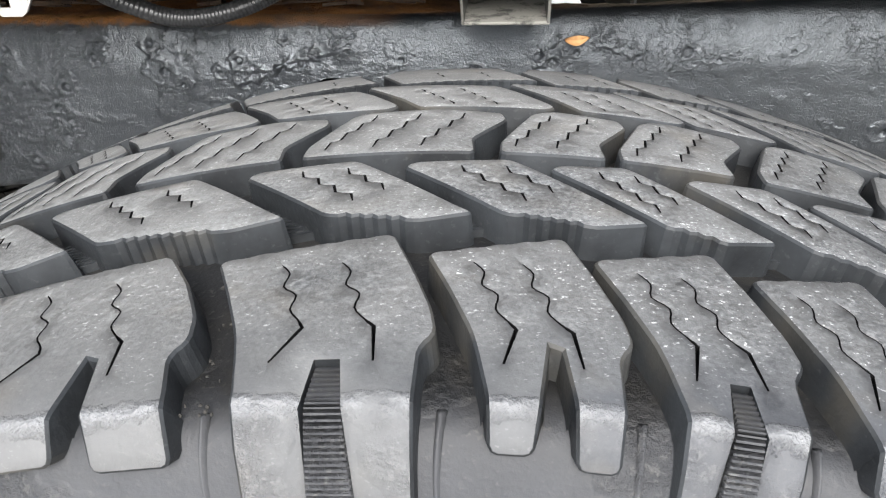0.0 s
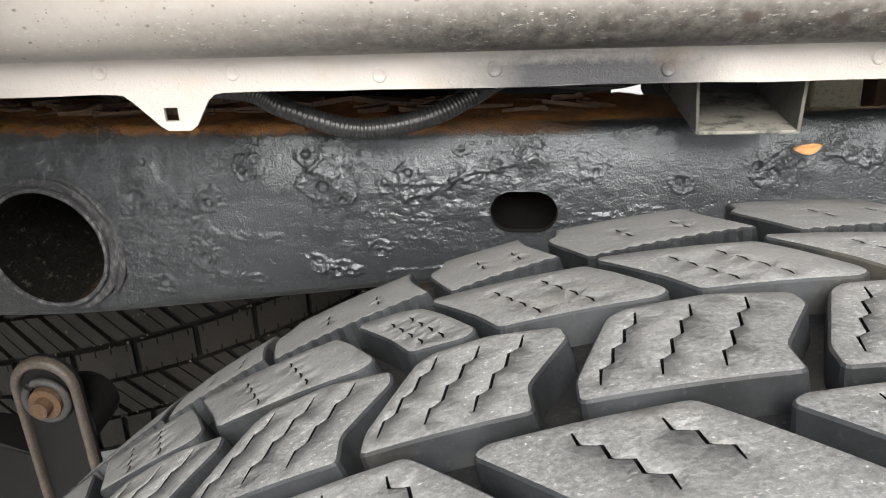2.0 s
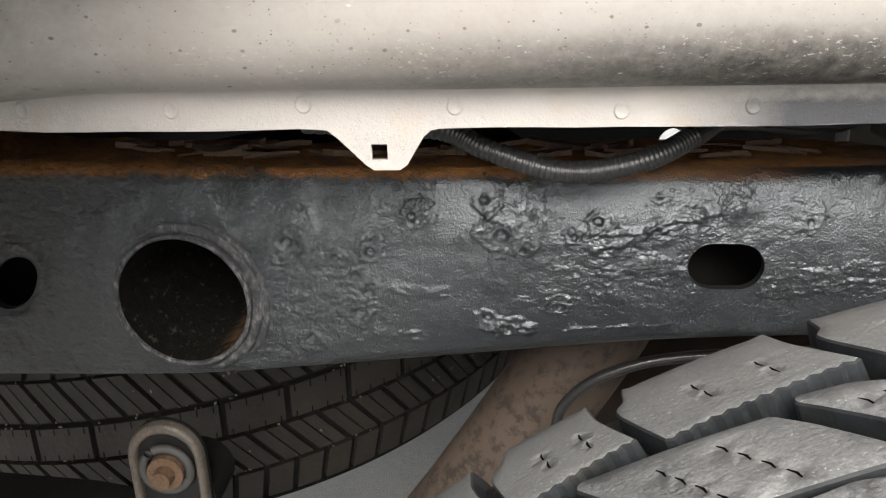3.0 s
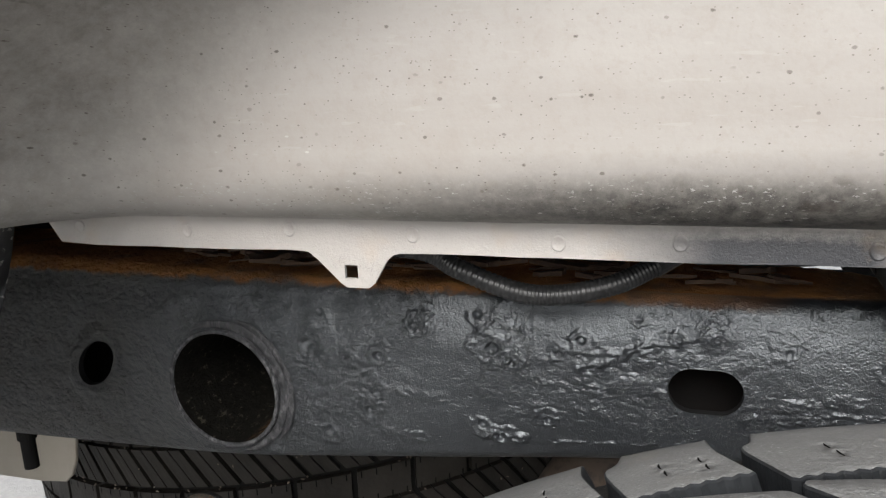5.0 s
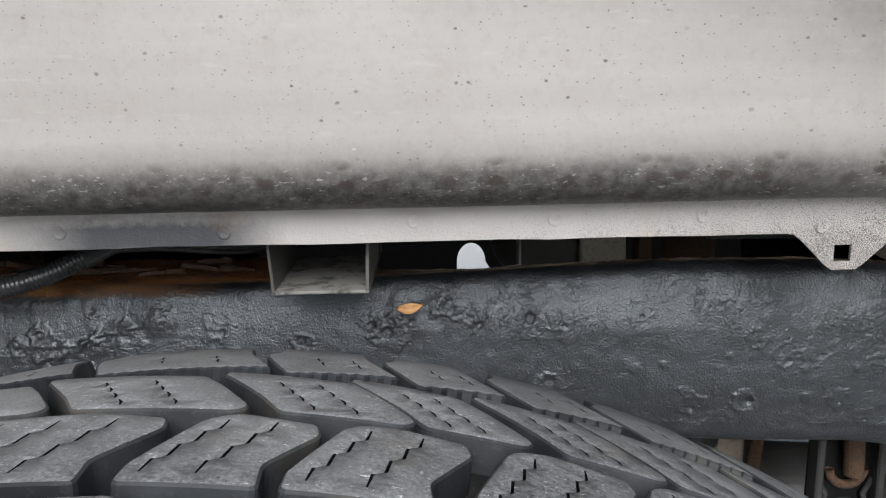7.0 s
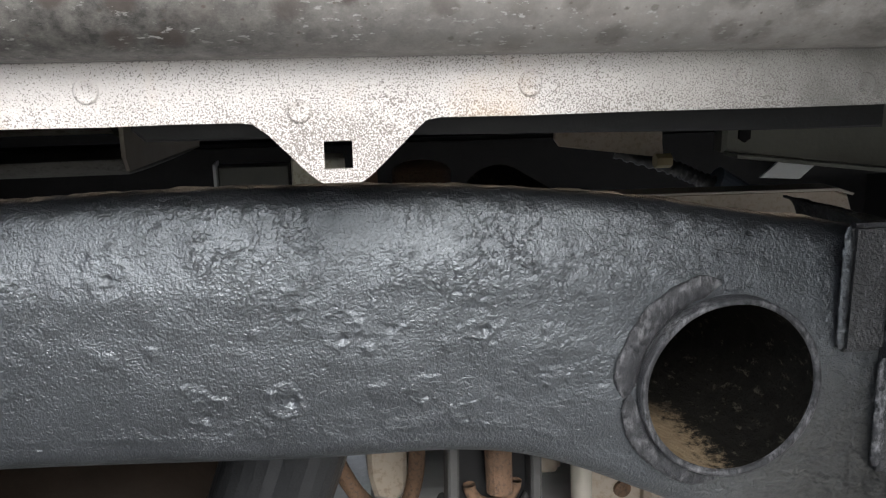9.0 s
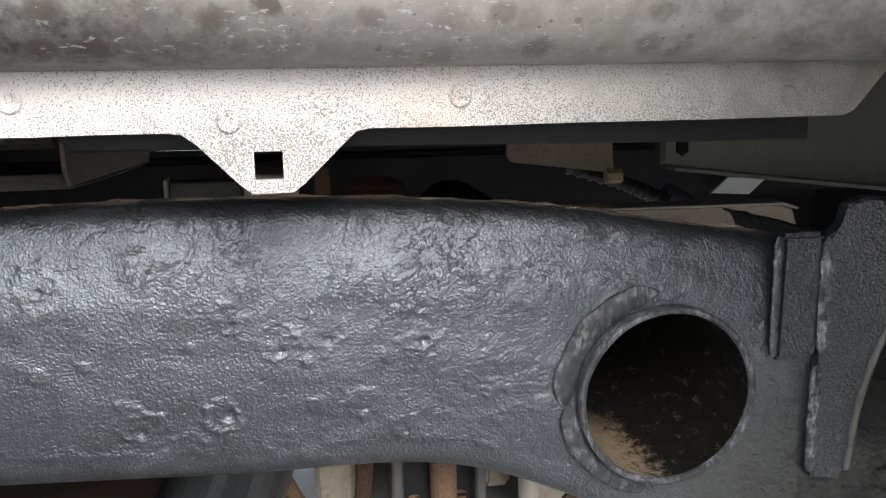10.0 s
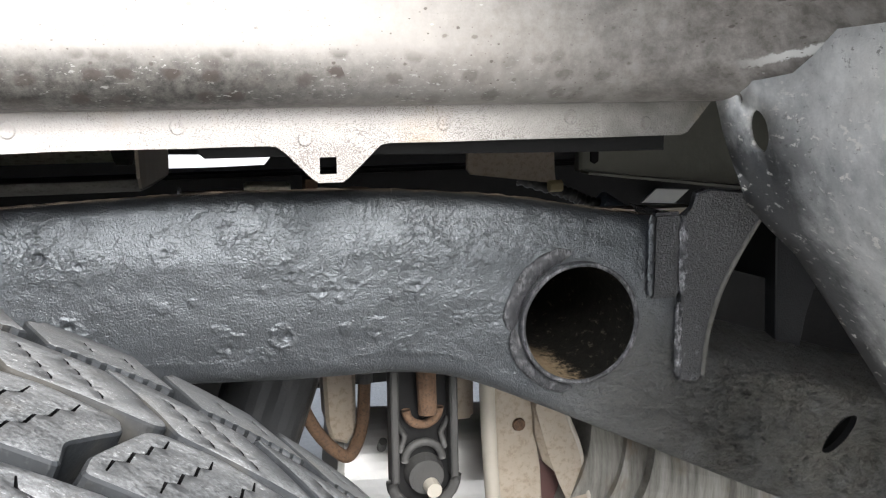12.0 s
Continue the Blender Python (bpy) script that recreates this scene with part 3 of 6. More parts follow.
def tube_along(points, radius, seg=12, ring=None):
    """Verts and faces of a tube along points; ring gives the radius at each point."""
    pts = [Vector(p) for p in points]
    verts, faces = [], []
    for i, p in enumerate(pts):
        d = (pts[min(i + 1, len(pts) - 1)] - pts[max(i - 1, 0)]).normalized()
        side = d.cross(Vector((0, 1, 0.01))).normalized()
        up = side.cross(d)
        r = ring(i) if ring else radius
        for k in range(seg):
            a = 2 * math.pi * k / seg
            verts.append(p + r * (math.cos(a) * side + math.sin(a) * up))
    for i in range(len(pts) - 1):
        for k in range(seg):
            k2 = (k + 1) % seg
            faces.append((i * seg + k, i * seg + k2, (i + 1) * seg + k2, (i + 1) * seg + k))
    faces.append(tuple(range(seg)))
    faces.append(tuple((len(pts) - 1) * seg + k for k in range(seg))[::-1])
    return verts, faces


def spline(knots, n):
    """A smooth curve through knots (Catmull-Rom), n points a span."""
    k = [Vector(p) for p in knots]
    k = [2 * k[0] - k[1], *k, 2 * k[-1] - k[-2]]
    out = []
    for i in range(1, len(k) - 2):
        for j in range(n):
            t = j / n
            a, b, c, d = k[i - 1:i + 3]
            out.append(0.5 * (2 * b + (c - a) * t + (2 * a - 5 * b + 4 * c - d) * t * t + (3 * b - a - 3 * c + d) * t ** 3))
    out.append(k[-2])
    return out


def lathe(profile, seg, axis_at, start=0.0, turn=2 * math.pi):
    """Revolves (radius, y) round the wheel's axis through axis_at, which runs along y."""
    verts, faces = [], []
    n = len(profile)
    closed = turn > 6.28
    steps = seg if closed else seg + 1
    for i in range(steps):
        a = start + turn * i / seg
        for r, y in profile:
            verts.append((axis_at[0] + r * math.sin(a), axis_at[1] + y, axis_at[2] + r * math.cos(a)))
    for i in range(seg):
        j = (i + 1) % steps
        for k in range(n - 1):
            faces.append((i * n + k, i * n + k + 1, j * n + k + 1, j * n + k))
    return verts, faces

# ---------------------------------------------------------------- ground
GROUND_Z = 0.0
gv, gf = [], []
lines = [-400, -60, -15, -5] + [i * 0.5 for i in range(-6, 7)] + [5, 15, 60, 400]
for yy in lines:
    for xx in lines:
        gv.append((xx, yy, GROUND_Z + 0.006 * noise.noise((xx * 1.7, yy * 1.7, 0))))
k = len(lines)
for i in range(k - 1):
    for j in range(k - 1):
        gf.append((i * k + j, i * k + j + 1, (i + 1) * k + j + 1, (i + 1) * k + j))
tagged(obj("ground", gv, gf, GRAVEL), "pale grey gravel ground under the truck", "ground", kind="structure")

# ---------------------------------------------------------------- wheel housing
PANEL_Y, FLANGE_Y, FOLD = 0.452, 0.481, 0.027
ARCH_X, ARCH_Z, ARCH_R = 0.015, 0.42, 0.635
OUTER_Y, SKIRT_OUT = 0.33, 0.10


def arch_half(z):
    return math.sqrt(max(ARCH_R ** 2 - (z - ARCH_Z) ** 2, 0.0004))


def outer_edge(z):
    """Where the arch ends towards the outside: unseen, drawn further out low down to shade both ends."""
    return float(np.interp(z, [0.87, 0.955], [0.10, OUTER_Y]))


def housing_ring(z, out, n_flat=60, n_bend=14, n_side=16):
    """One level of the housing: along one side, round the corner, along the inner wall and back."""
    half = arch_half(max(z, 0.84)) + out
    rim_y = outer_edge(z)
    y = PANEL_Y + out
    bend = min(0.10, half * 0.8)
    pts = []
    for i in range(n_side):
        pts.append((-half, rim_y + (y - bend - rim_y) * i / n_side))
    for i in range(n_bend):
        a = math.pi / 2 * i / n_bend
        pts.append((-half + bend * (1 - math.cos(a)), y - bend + bend * math.sin(a)))
    for i in range(n_flat + 1):
        pts.append((-half + bend + (2 * half - 2 * bend) * i / n_flat, y))
    for i in range(1, n_bend + 1):
        a = math.pi / 2 * (1 - i / n_bend)
        pts.append((half - bend * (1 - math.cos(a)), y - bend + bend * math.sin(a)))
    for i in range(1, n_side + 1):
        pts.append((half, y - bend + (rim_y - y + bend) * i / n_side))
    return [(ARCH_X + px, py) for px, py in pts]


levels = []
for i in range(9):
    a = math.pi / 2 * i / 8
    levels.append((0.84 - FOLD * math.cos(a), FOLD * (1 - math.sin(a)) + (0.002 if i == 0 else 0)))
for i in range(1, 23):
    a = math.asin((0.84 - ARCH_Z) / ARCH_R)
    a += (math.radians(89.0) - a) * i / 22
    levels.append((ARCH_Z + ARCH_R * math.sin(a), 0.0))
verts, faces = [], []
for z, out in levels:
    ring = housing_ring(z, out)
    w = len(ring)
    for px, py in ring:
        # shallow dents and the waviness of pressed sheet
        py += 0.0016 * noise.noise((px * 6, z * 6, 1.0)) + 0.0005 * noise.noise((px * 30, z * 30, 4.0))
        lift = 0.02 * max(0.0, min(1.0, (0.38 - py) / 0.2)) if z < 0.845 else 0.0
        verts.append((px, py, z + lift))
for i in range(len(levels) - 1):
    for j in range(w - 1):
        faces.append((i * w + j, i * w + j + 1, (i + 1) * w + j + 1, (i + 1) * w + j))
housing = thing("wheel_housing", "pale dusty painted sheet steel wheel housing with tar drops", "wheel housing", kind="structure")
shell = obj("inner_panel", verts, faces, PAINT, housing, "pale beige-grey panel, its fold darkened by spray and painted shade", True)
mod = shell.modifiers.new("thickness", "SOLIDIFY")
mod.thickness, mod.offset = 0.0016, 1.0


def tab(x0, x1, tip):
    """Lower outline of one hanging lug with a flat tip, rounded where it leaves the edge."""
    half = (x1 - x0) / 2
    pts = [(x0, 0.793), (x0 + 0.004, 0.7925), (x0 + 0.0085, 0.789), (tip - 0.0095, 0.7765), (tip - 0.006, 0.774), (tip + 0.006, 0.774), (tip + 0.0095, 0.7765), (x1 - 0.0075, 0.789), (x1 - 0.004, 0.7922), (x1, 0.793)]
    return pts


from mathutils import geometry


def fill(outline, holes, grid=0.01):
    """Triangles of a flat outline with holes, with a few points inside: points, triangles, outline and hole index loops."""
    pts, edges, loops = [], [], []
    for loop in [outline, *holes]:
        start = len(pts)
        pts += [Vector(p) for p in loop]
        n = len(loop)
        edges += [(start + i, start + (i + 1) % n) for i in range(n)]
        loops.append(list(range(start, start + n)))

    def inside(p, loop):
        c, n = False, len(loop)
        for i in range(n):
            a, b = loop[i], loop[(i + 1) % n]
            if (a[1] > p[1]) != (b[1] > p[1]) and p[0] < (b[0] - a[0]) * (p[1] - a[1]) / (b[1] - a[1]) + a[0]:
                c = not c
        return c

    if grid:
        xs, ys = [p[0] for p in outline], [p[1] for p in outline]
        nx, ny = int((max(xs) - min(xs)) / grid), int((max(ys) - min(ys)) / grid)
        for i in range(1, nx + 1):
            for j in range(1, ny + 1):
                p = (min(xs) + i * grid + 0.13 * grid * (j % 2), min(ys) + j * grid)
                if inside(p, outline) and not any(inside(p, h) for h in holes):
                    near = min((Vector(p) - q).length for q in pts[:sum(len(l) for l in loops)])
                    if near > grid * 0.3:
                        pts.append(Vector(p))
    v, e, f, vo, _, _ = geometry.delaunay_2d_cdt(pts, edges, [], 0, 1e-7)
    back = {}
    for new_i, olds in enumerate(vo):
        for o in olds:
            back[o] = new_i
    keep = []
    for t in f:
        c = sum((v[i] for i in t), Vector((0, 0))) / 3
        if inside(c, outline) and not any(inside(c, h) for h in holes):
            keep.append(tuple(t))
    return v, keep, [[back[i] for i in l] for l in loops]


flange_out = [(-0.475, 0.8145), (-0.462, 0.794)]
edge_x = -0.44
rough_edge = random.Random(4)
while edge_x < -0.315:
    flange_out.append((edge_x, 0.793 + rough_edge.uniform(-0.0004, 0.0004)))
    edge_x += 0.02
flange_out += tab(-0.311, -0.256, -0.2805)
edge_x = -0.235
while edge_x < 0.235:
    flange_out.append((edge_x, 0.7932 + rough_edge.uniform(-0.0004, 0.0004)))
    edge_x += 0.02
flange_out += tab(0.243, 0.303, 0.273)
flange_out += [(0.33, 0.7928), (0.37, 0.793), (0.42, 0.7928), (0.468, 0.793), (0.472, 0.7945), (0.489, 0.8145)]


def square(cx, cz, s):
    return [(cx - s, cz - s), (cx + s, cz - s), (cx + s, cz + s), (cx - s, cz + s)]


pts, tris, loops = fill(flange_out, [square(-0.2835, 0.7825, 0.0036), square(0.272, 0.7825, 0.0043)], 0.004)
weld_spots = [(-0.448, 0.803), (-0.378, 0.8025), (-0.317, 0.8045), (-0.249, 0.803), (-0.176, 0.8005), (-0.12, 0.802), (-0.038, 0.8005), (0.057, 0.804), (0.127, 0.8035), (0.201, 0.8035), (0.261, 0.7965), (0.332, 0.8025), (0.402, 0.804), (0.446, 0.7995)]
front = [(p[0], FLANGE_Y + 0.0004 * noise.noise((p[0] * 40, p[1] * 40, 0)), p[1]) for p in pts]
n = len(front)
backs = [(x, y + 0.0022, z) for x, y, z in front]
ff = [t for t in tris] + [tuple(i + n for i in t[::-1]) for t in tris]
for loop in loops:
    ff += [(loop[i], loop[i] + n, loop[(i + 1) % len(loop)] + n, loop[(i + 1) % len(loop)]) for i in range(len(loop))]
flange = obj("flange", front + backs, ff, FLANGE, housing, "speckled pale seam flange with two hanging lugs")
for sx, sz in weld_spots:
    bm = bmesh.new()
    prof = [(0.0002, -0.0001), (0.0023, -0.0001), (0.0029, -0.0007), (0.0033, -0.0006), (0.0039, 0.0004)]
    rings = []
    for r, d in prof:
        rings.append([bm.verts.new((sx + r * math.cos(a), FLANGE_Y + d - 0.0002, sz + r * 1.1 * math.sin(a))) for a in [2 * math.pi * q / 16 for q in range(16)]])
    for ra, rb in zip(rings, rings[1:]):
        for q in range(16):
            bm.faces.new((ra[q], ra[(q + 1) % 16], rb[(q + 1) % 16], rb[q]))
    part("spot_weld", bm, FLANGE, flange, "", True)

# lower skirts of the arch, one at each end


SKIRT_Z = [0.45, 0.55, 0.659, 0.732, 0.755, 0.79, 0.832]
SKIRT_X = [0.635, 0.605, 0.56, 0.512, 0.492, 0.481, 0.474]
SKIRT_Y = [0.36, 0.39, 0.417, 0.436, 0.449, 0.455, 0.462]


def skirt(side):
    outline = []
    for i in range(30):
        z = 0.8215 - 0.3715 * i / 29
        outline.append((float(np.interp(z, SKIRT_Z, SKIRT_Y)), z))
    outline += [(SKIRT_OUT, 0.45), (SKIRT_OUT, 0.6), (SKIRT_OUT, 0.75), (SKIRT_OUT, 0.846), (0.362, 0.842), (0.377, 0.832), (0.392, 0.8250), (0.42, 0.8220)]
    hole = [(0.4235 + 0.0085 * math.cos(a), 0.7975 + 0.0105 * math.sin(a)) for a in [2 * math.pi * q / 20 for q in range(20)]]
    small = [(0.436 + 0.003 * math.cos(a), 0.8135 + 0.003 * math.sin(a)) for a in [2 * math.pi * q / 10 for q in range(10)]]
    pts, tris, _ = fill(outline, [hole, small], 0.02)
    verts = []
    for y, z in pts:
        inner = float(np.interp(z, SKIRT_Z, SKIRT_Y))
        x = float(np.interp(z, SKIRT_Z, SKIRT_X)) - 0.06 * (inner - y) + 0.003 * noise.noise((y * 9, z * 9, side))
        verts.append((0.003 + side * (x - 0.003), y, z))
    ob = obj("skirt", verts, tris, GRIT if side > 0 else SHADED_GRIT, housing, "gritty grey lower skirt with a drain hole" if side > 0 else "rear lower skirt with a drain hole, its shade in the paint", True)
    mod = ob.modifiers.new("thickness", "SOLIDIFY")
    mod.thickness, mod.offset = 0.0025, 0.0
    return ob


skirt(1)
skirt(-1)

line = spline([(0.478, 0.442, 0.8262), (0.4855, 0.425, 0.8285), (0.4885, 0.402, 0.8335), (0.4888, 0.380, 0.8400), (0.4880, 0.358, 0.8490)], 10)
v, f = tube_along(line, 0.003, 10, lambda i: 0.0022 + 0.0011 * noise.noise((i * 0.35, 0, 3)) + 0.0016 * max(0.0, 1 - abs(i - 24) / 9))
obj("folded_edge", v, f, FLANGE, housing, "scraped bright folded edge", True)

# the bed floor, which closes the place above
bed = thing("truck_bed", "dark underside of the truck bed over the wheel", "truck bed", kind="structure")
ring = housing_ring(0.85, 0.0)
REAR = -1.08
outline = [(REAR, outer_edge(0.85)), *[(px - 0.0 if abs(px - ARCH_X) < 0.3 else px + math.copysign(0.002, px), py + 0.002) for px, py in ring], (1.5, outer_edge(0.85)), (1.5, 2.0), (REAR, 2.0)]
p2, t2, _ = fill(outline, [], 0)
bm = bmesh.new()
vs = [bm.verts.new((p[0], p[1], 0.85)) for p in p2]
for t in t2:
    bm.faces.new([vs[i] for i in t])
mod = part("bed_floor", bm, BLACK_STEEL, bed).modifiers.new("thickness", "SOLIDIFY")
mod.thickness, mod.offset = 0.004, 0.0

# unseen side sheets, added to keep light off both ends of the rail
for x0, x1 in ((REAR, -0.66), (0.66, 1.5)):
    bm = bmesh.new()
    box(bm, (x0, 0.10, 0.40), (x1, 0.104, 0.853), 0)
    part("unseen_side", bm, BLACK_STEEL, bed)

# ---------------------------------------------------------------- frame rail
RAIL_X0, RAIL_X1 = -0.80, 0.80


def smooth_curve(knots):
    fine = spline([(x, 0, z) for x, z in knots], 24)
    fx, fz = [p[0] for p in fine], [p[2] for p in fine]
    return lambda x: float(np.interp(x, fx, fz))


rail_top = smooth_curve([(-0.85, 0.762), (-0.62, 0.757), (-0.5, 0.752), (-0.36, 0.7495), (-0.2, 0.7505), (-0.05, 0.752), (0.08, 0.757), (0.2, 0.762), (0.3, 0.761), (0.38, 0.755), (0.45, 0.7435), (0.5, 0.735), (0.6, 0.71), (0.85, 0.64)])
rail_low = smooth_curve([(-0.85, 0.600), (-0.66, 0.603), (-0.5, 0.6085), (-0.42, 0.6125), (-0.34, 0.6215), (-0.27, 0.630), (-0.13, 0.6465), (0.0, 0.653), (0.14, 0.652), (0.25, 0.648), (0.32, 0.647), (0.36, 0.639), (0.405, 0.6195), (0.45, 0.598), (0.5, 0.574), (0.57, 0.540), (0.7, 0.48), (0.85, 0.41)])


def rail_y(x):
    return 0.5475 - 0.045 * x


# blisters and scabs under the coating: x, z, radius
SCABS = [(-0.353, 0.707, 0.010), (-0.304, 0.705, 0.0095), (-0.325, 0.700, 0.0065), (-0.312, 0.688, 0.0075), (-0.305, 0.680, 0.006), (-0.315, 0.667, 0.0125), (-0.345, 0.643, 0.009), (-0.278, 0.727, 0.0085), (-0.236, 0.734, 0.009), (-0.231, 0.714, 0.0125), (-0.215, 0.708, 0.006), (-0.190, 0.715, 0.006), (-0.173, 0.723, 0.008), (-0.143, 0.741, 0.008), (-0.049, 0.744, 0.007), (-0.222, 0.655, 0.010), (-0.238, 0.661, 0.008), (-0.197, 0.673, 0.008), (-0.013, 0.717, 0.008), (0.122, 0.729, 0.0105), (0.038, 0.724, 0.011), (0.132, 0.692, 0.008), (0.249, 0.679, 0.008), (0.028, 0.730, 0.008)]
# flat rings and small nubs
BUMPS = [(-0.373, 0.734, 0.009), (-0.347, 0.734, 0.011), (-0.329, 0.739, 0.008), (-0.065, 0.729, 0.010), (0.140, 0.731, 0.008), (0.142, 0.720, 0.005), (0.253, 0.719, 0.0065), (0.238, 0.708, 0.0025), (0.270, 0.709, 0.010), (0.289, 0.712, 0.009), (0.282, 0.700, 0.003), (0.314, 0.700, 0.0042), (0.216, 0.678, 0.009), (0.235, 0.665, 0.010), (0.285, 0.681, 0.005), (0.320, 0.669, 0.006), (0.185, 0.736, 0.008), (0.183, 0.701, 0.004), (0.200, 0.703, 0.003), (0.326, 0.710, 0.010), (0.303, 0.681, 0.007), (0.050, 0.735, 0.010), (0.090, 0.732, 0.007)]
# cracked ridges of thick coating: x0, z0, x1, z1, height
RIDGES = [(-0.176, 0.709, -0.148, 0.719, 0.0034), (-0.148, 0.719, -0.122, 0.729, 0.0034), (-0.122, 0.729, -0.100, 0.731, 0.002), (-0.120, 0.740, -0.074, 0.742, 0.0026), (-0.193, 0.653, -0.134, 0.657, 0.003), (-0.240, 0.658, -0.210, 0.655, 0.003), (-0.084, 0.690, -0.025, 0.701, 0.0018), (-0.084, 0.683, -0.030, 0.690, 0.0018), (0.065, 0.737, 0.090, 0.731, 0.0025), (0.195, 0.660, 0.221, 0.658, 0.0018), (-0.290, 0.680, -0.262, 0.679, 0.0015), (-0.310, 0.652, -0.275, 0.648, 0.0016)]


def ease(v):
    v = max(0.0, min(1.0, v))
    return v * v * (3 - 2 * v)


def rough_at(x, z):
    """Where the coating is thick and torn, 0 to 1: beside the slot, round both tubes, along the upper edge."""
    band = max(0.0, 1 - abs(z - rail_top(x) + 0.021) / 0.013)
    rough = 1.1 * max(0.0, 1 - math.hypot((x + 0.150) / 0.095, (z - 0.697 - 0.25 * (x + 0.165)) / 0.040))
    rough = max(rough, 1.2 * max(0.0, 1 - math.hypot((x + 0.355) / 0.050, (z - 0.685) / 0.055)))
    rough = max(rough, 0.9 * max(0.0, 1 - math.hypot((x + 0.040) / 0.07, (z - 0.690) / 0.020)))
    rough = max(rough, 0.45 * max(0.0, 1 - math.hypot((x + 0.51) / 0.12, (z - 0.68) / 0.08)))
    rough = max(rough, 0.5 * (0.5 + 0.9 * noise.noise((x * 24, z * 30, 7.0))) * ease((x - 0.275) / 0.06) * ease((z - rail_low(x) - 0.012) / 0.02) * ease((0.525 - x) / 0.02))
    rough = max(rough, 0.45 * band * ease((x + 0.15) / 0.06) * (0.55 + 0.9 * noise.noise((x * 13, 3.0, 0.0))))
    low_band = max(0.0, 1 - abs(z - rail_low(x) - 0.015) / 0.010)
    return min(1.0, max(rough, 0.5 * low_band * ease((x - 0.14) / 0.05)))


def rail_relief(x, z):
    """How far the web's skin stands out, in metres."""
    h = 0.0005 * noise.noise((x * 30, z * 45, 0)) + 0.00022 * noise.noise((x * 130, z * 130, 2))
    rough = rough_at(x, z)
    ring = hole_value(HOLES[1], x, z)[0]
    if ring < 2.2:
        h += 0.0022 * math.exp(-((ring - 1.32 + 0.2 * noise.noise((x * 90, z * 90, 6))) / 0.2) ** 2)
    if rough > 0.01:
        # plates of coating with torn rims, and worm-like cracks between them
        c = noise.fractal((x * 62, z * 88, 9), 0.7, 2.1, 5)
        h += rough * (0.00055 * ease((c - 0.02) / 0.05) + 0.00045 * ease((c - 0.42) / 0.05))
        worm = abs(noise.noise((x * 85, z * 95, 4)) + 0.45 * noise.noise((x * 230, z * 230, 8)))
        h -= 0.00035 * rough * ease((0.06 - worm) / 0.05)
        h += 0.00028 * rough * noise.fractal((x * 260, z * 320, 5), 0.5, 2.1, 3)
    for cx, cz, r in SCABS:
        if abs(x - cx) < r * 1.6 and abs(z - cz) < r * 1.6:
            d = math.hypot(x - cx, z - cz)
            d *= 1 + 0.42 * noise.noise((x * 120, z * 120, cx * 50)) + 0.22 * noise.noise((x * 340, z * 340, 1))
            q = d / r
            k = 0.8 if x < 0.0 else 0.45
            h += k * 0.0008 * ease((1 - q) / 0.10) + k * 0.0006 * math.exp(-((q - 0.80) / 0.16) ** 2) * (0.75 + 0.8 * noise.noise((x * 210, z * 210, 3)))
            if q < 1:
                h += k * (0.0009 * abs(noise.noise((x * 200, z * 200, 7))) - 0.0005 + 0.0004 * noise.noise((x * 480, z * 480, 7)))
            pit = math.hypot(x - cx + 0.3 * r * math.sin(cx * 900), z - cz + 0.3 * r * math.cos(cx * 700)) / (0.32 * r)
            h -= k * 0.0030 * ease((1.15 - pit) / 0.5)
    for cx, cz, r in BUMPS:
        if abs(x - cx) < r * 1.5 and abs(z - cz) < r * 1.5:
            d = math.hypot(x - cx, z - cz)
            d *= 1 + 0.45 * noise.noise((x * 190, z * 190, cx * 50)) + 0.2 * noise.noise((x * 400, z * 400, 1))
            q = d / r
            if r < 0.0055:
                h += 0.0004 * ease((1 - q) / 0.45)
            else:
                h += 0.00036 * math.exp(-((q - 0.82) / 0.12) ** 2) * (0.55 + 0.9 * noise.noise((x * 240, z * 240, 9)))
                h += 0.00025 * ease((1 - q) / 0.2) * (0.7 + 1.2 * noise.noise((x * 300, z * 300, 9)))
                pit = math.hypot(x - cx - 0.2 * r, z - cz + 0.45 * r) / (0.24 * r)
                h -= 0.0008 * ease(1.2 - pit)
    for x0, z0, x1, z1, hh in RIDGES:
        dx, dz = x1 - x0, z1 - z0
        t = max(0.0, min(1.0, ((x - x0) * dx + (z - z0) * dz) / (dx * dx + dz * dz)))
        d = math.hypot(x - x0 - t * dx, z - z0 - t * dz) + 0.0035 * noise.noise((x * 120, z * 120, 3)) + 0.0015 * noise.noise((x * 330, z * 330, 3))
        if abs(d) < 0.012:
            h += 0.42 * hh * ease((0.0050 - abs(d)) / 0.0032) * (0.6 + 0.8 * noise.noise((x * 160, z * 300, 8)))
    # clods of dried mud at the forward end
    clod = max(ease((x - 0.41) / 0.12) * ease((0.665 - z) / 0.05), ease((x - 0.515) / 0.02))
    clod *= ease((math.hypot(x - 0.622, z - 0.582) - 0.012) / 0.012)
    if clod > 0.01:
        f = noise.fractal((x * 55, z * 85, 3), 0.75, 2.1, 5)
        h += clod * (0.0016 * f + 0.0030 * ease((f - 0.1) / 0.25))
    return 1.35 * h


# holes through the web: centre, half width, half height, tilt, kind
HOLES = [(-0.1055, 0.699, 0.0203, 0.0133, 0.0, "slot"), (-0.530, 0.6785, 0.0130, 0.0205, -0.72, "oval"), (-0.4215, 0.670, 0.0425, 0.0425, 0.0, "oval"), (0.4287, 0.676, 0.0375, 0.038, 0.0, "oval"), (0.622, 0.582, 0.006, 0.017, -0.75, "oval")]


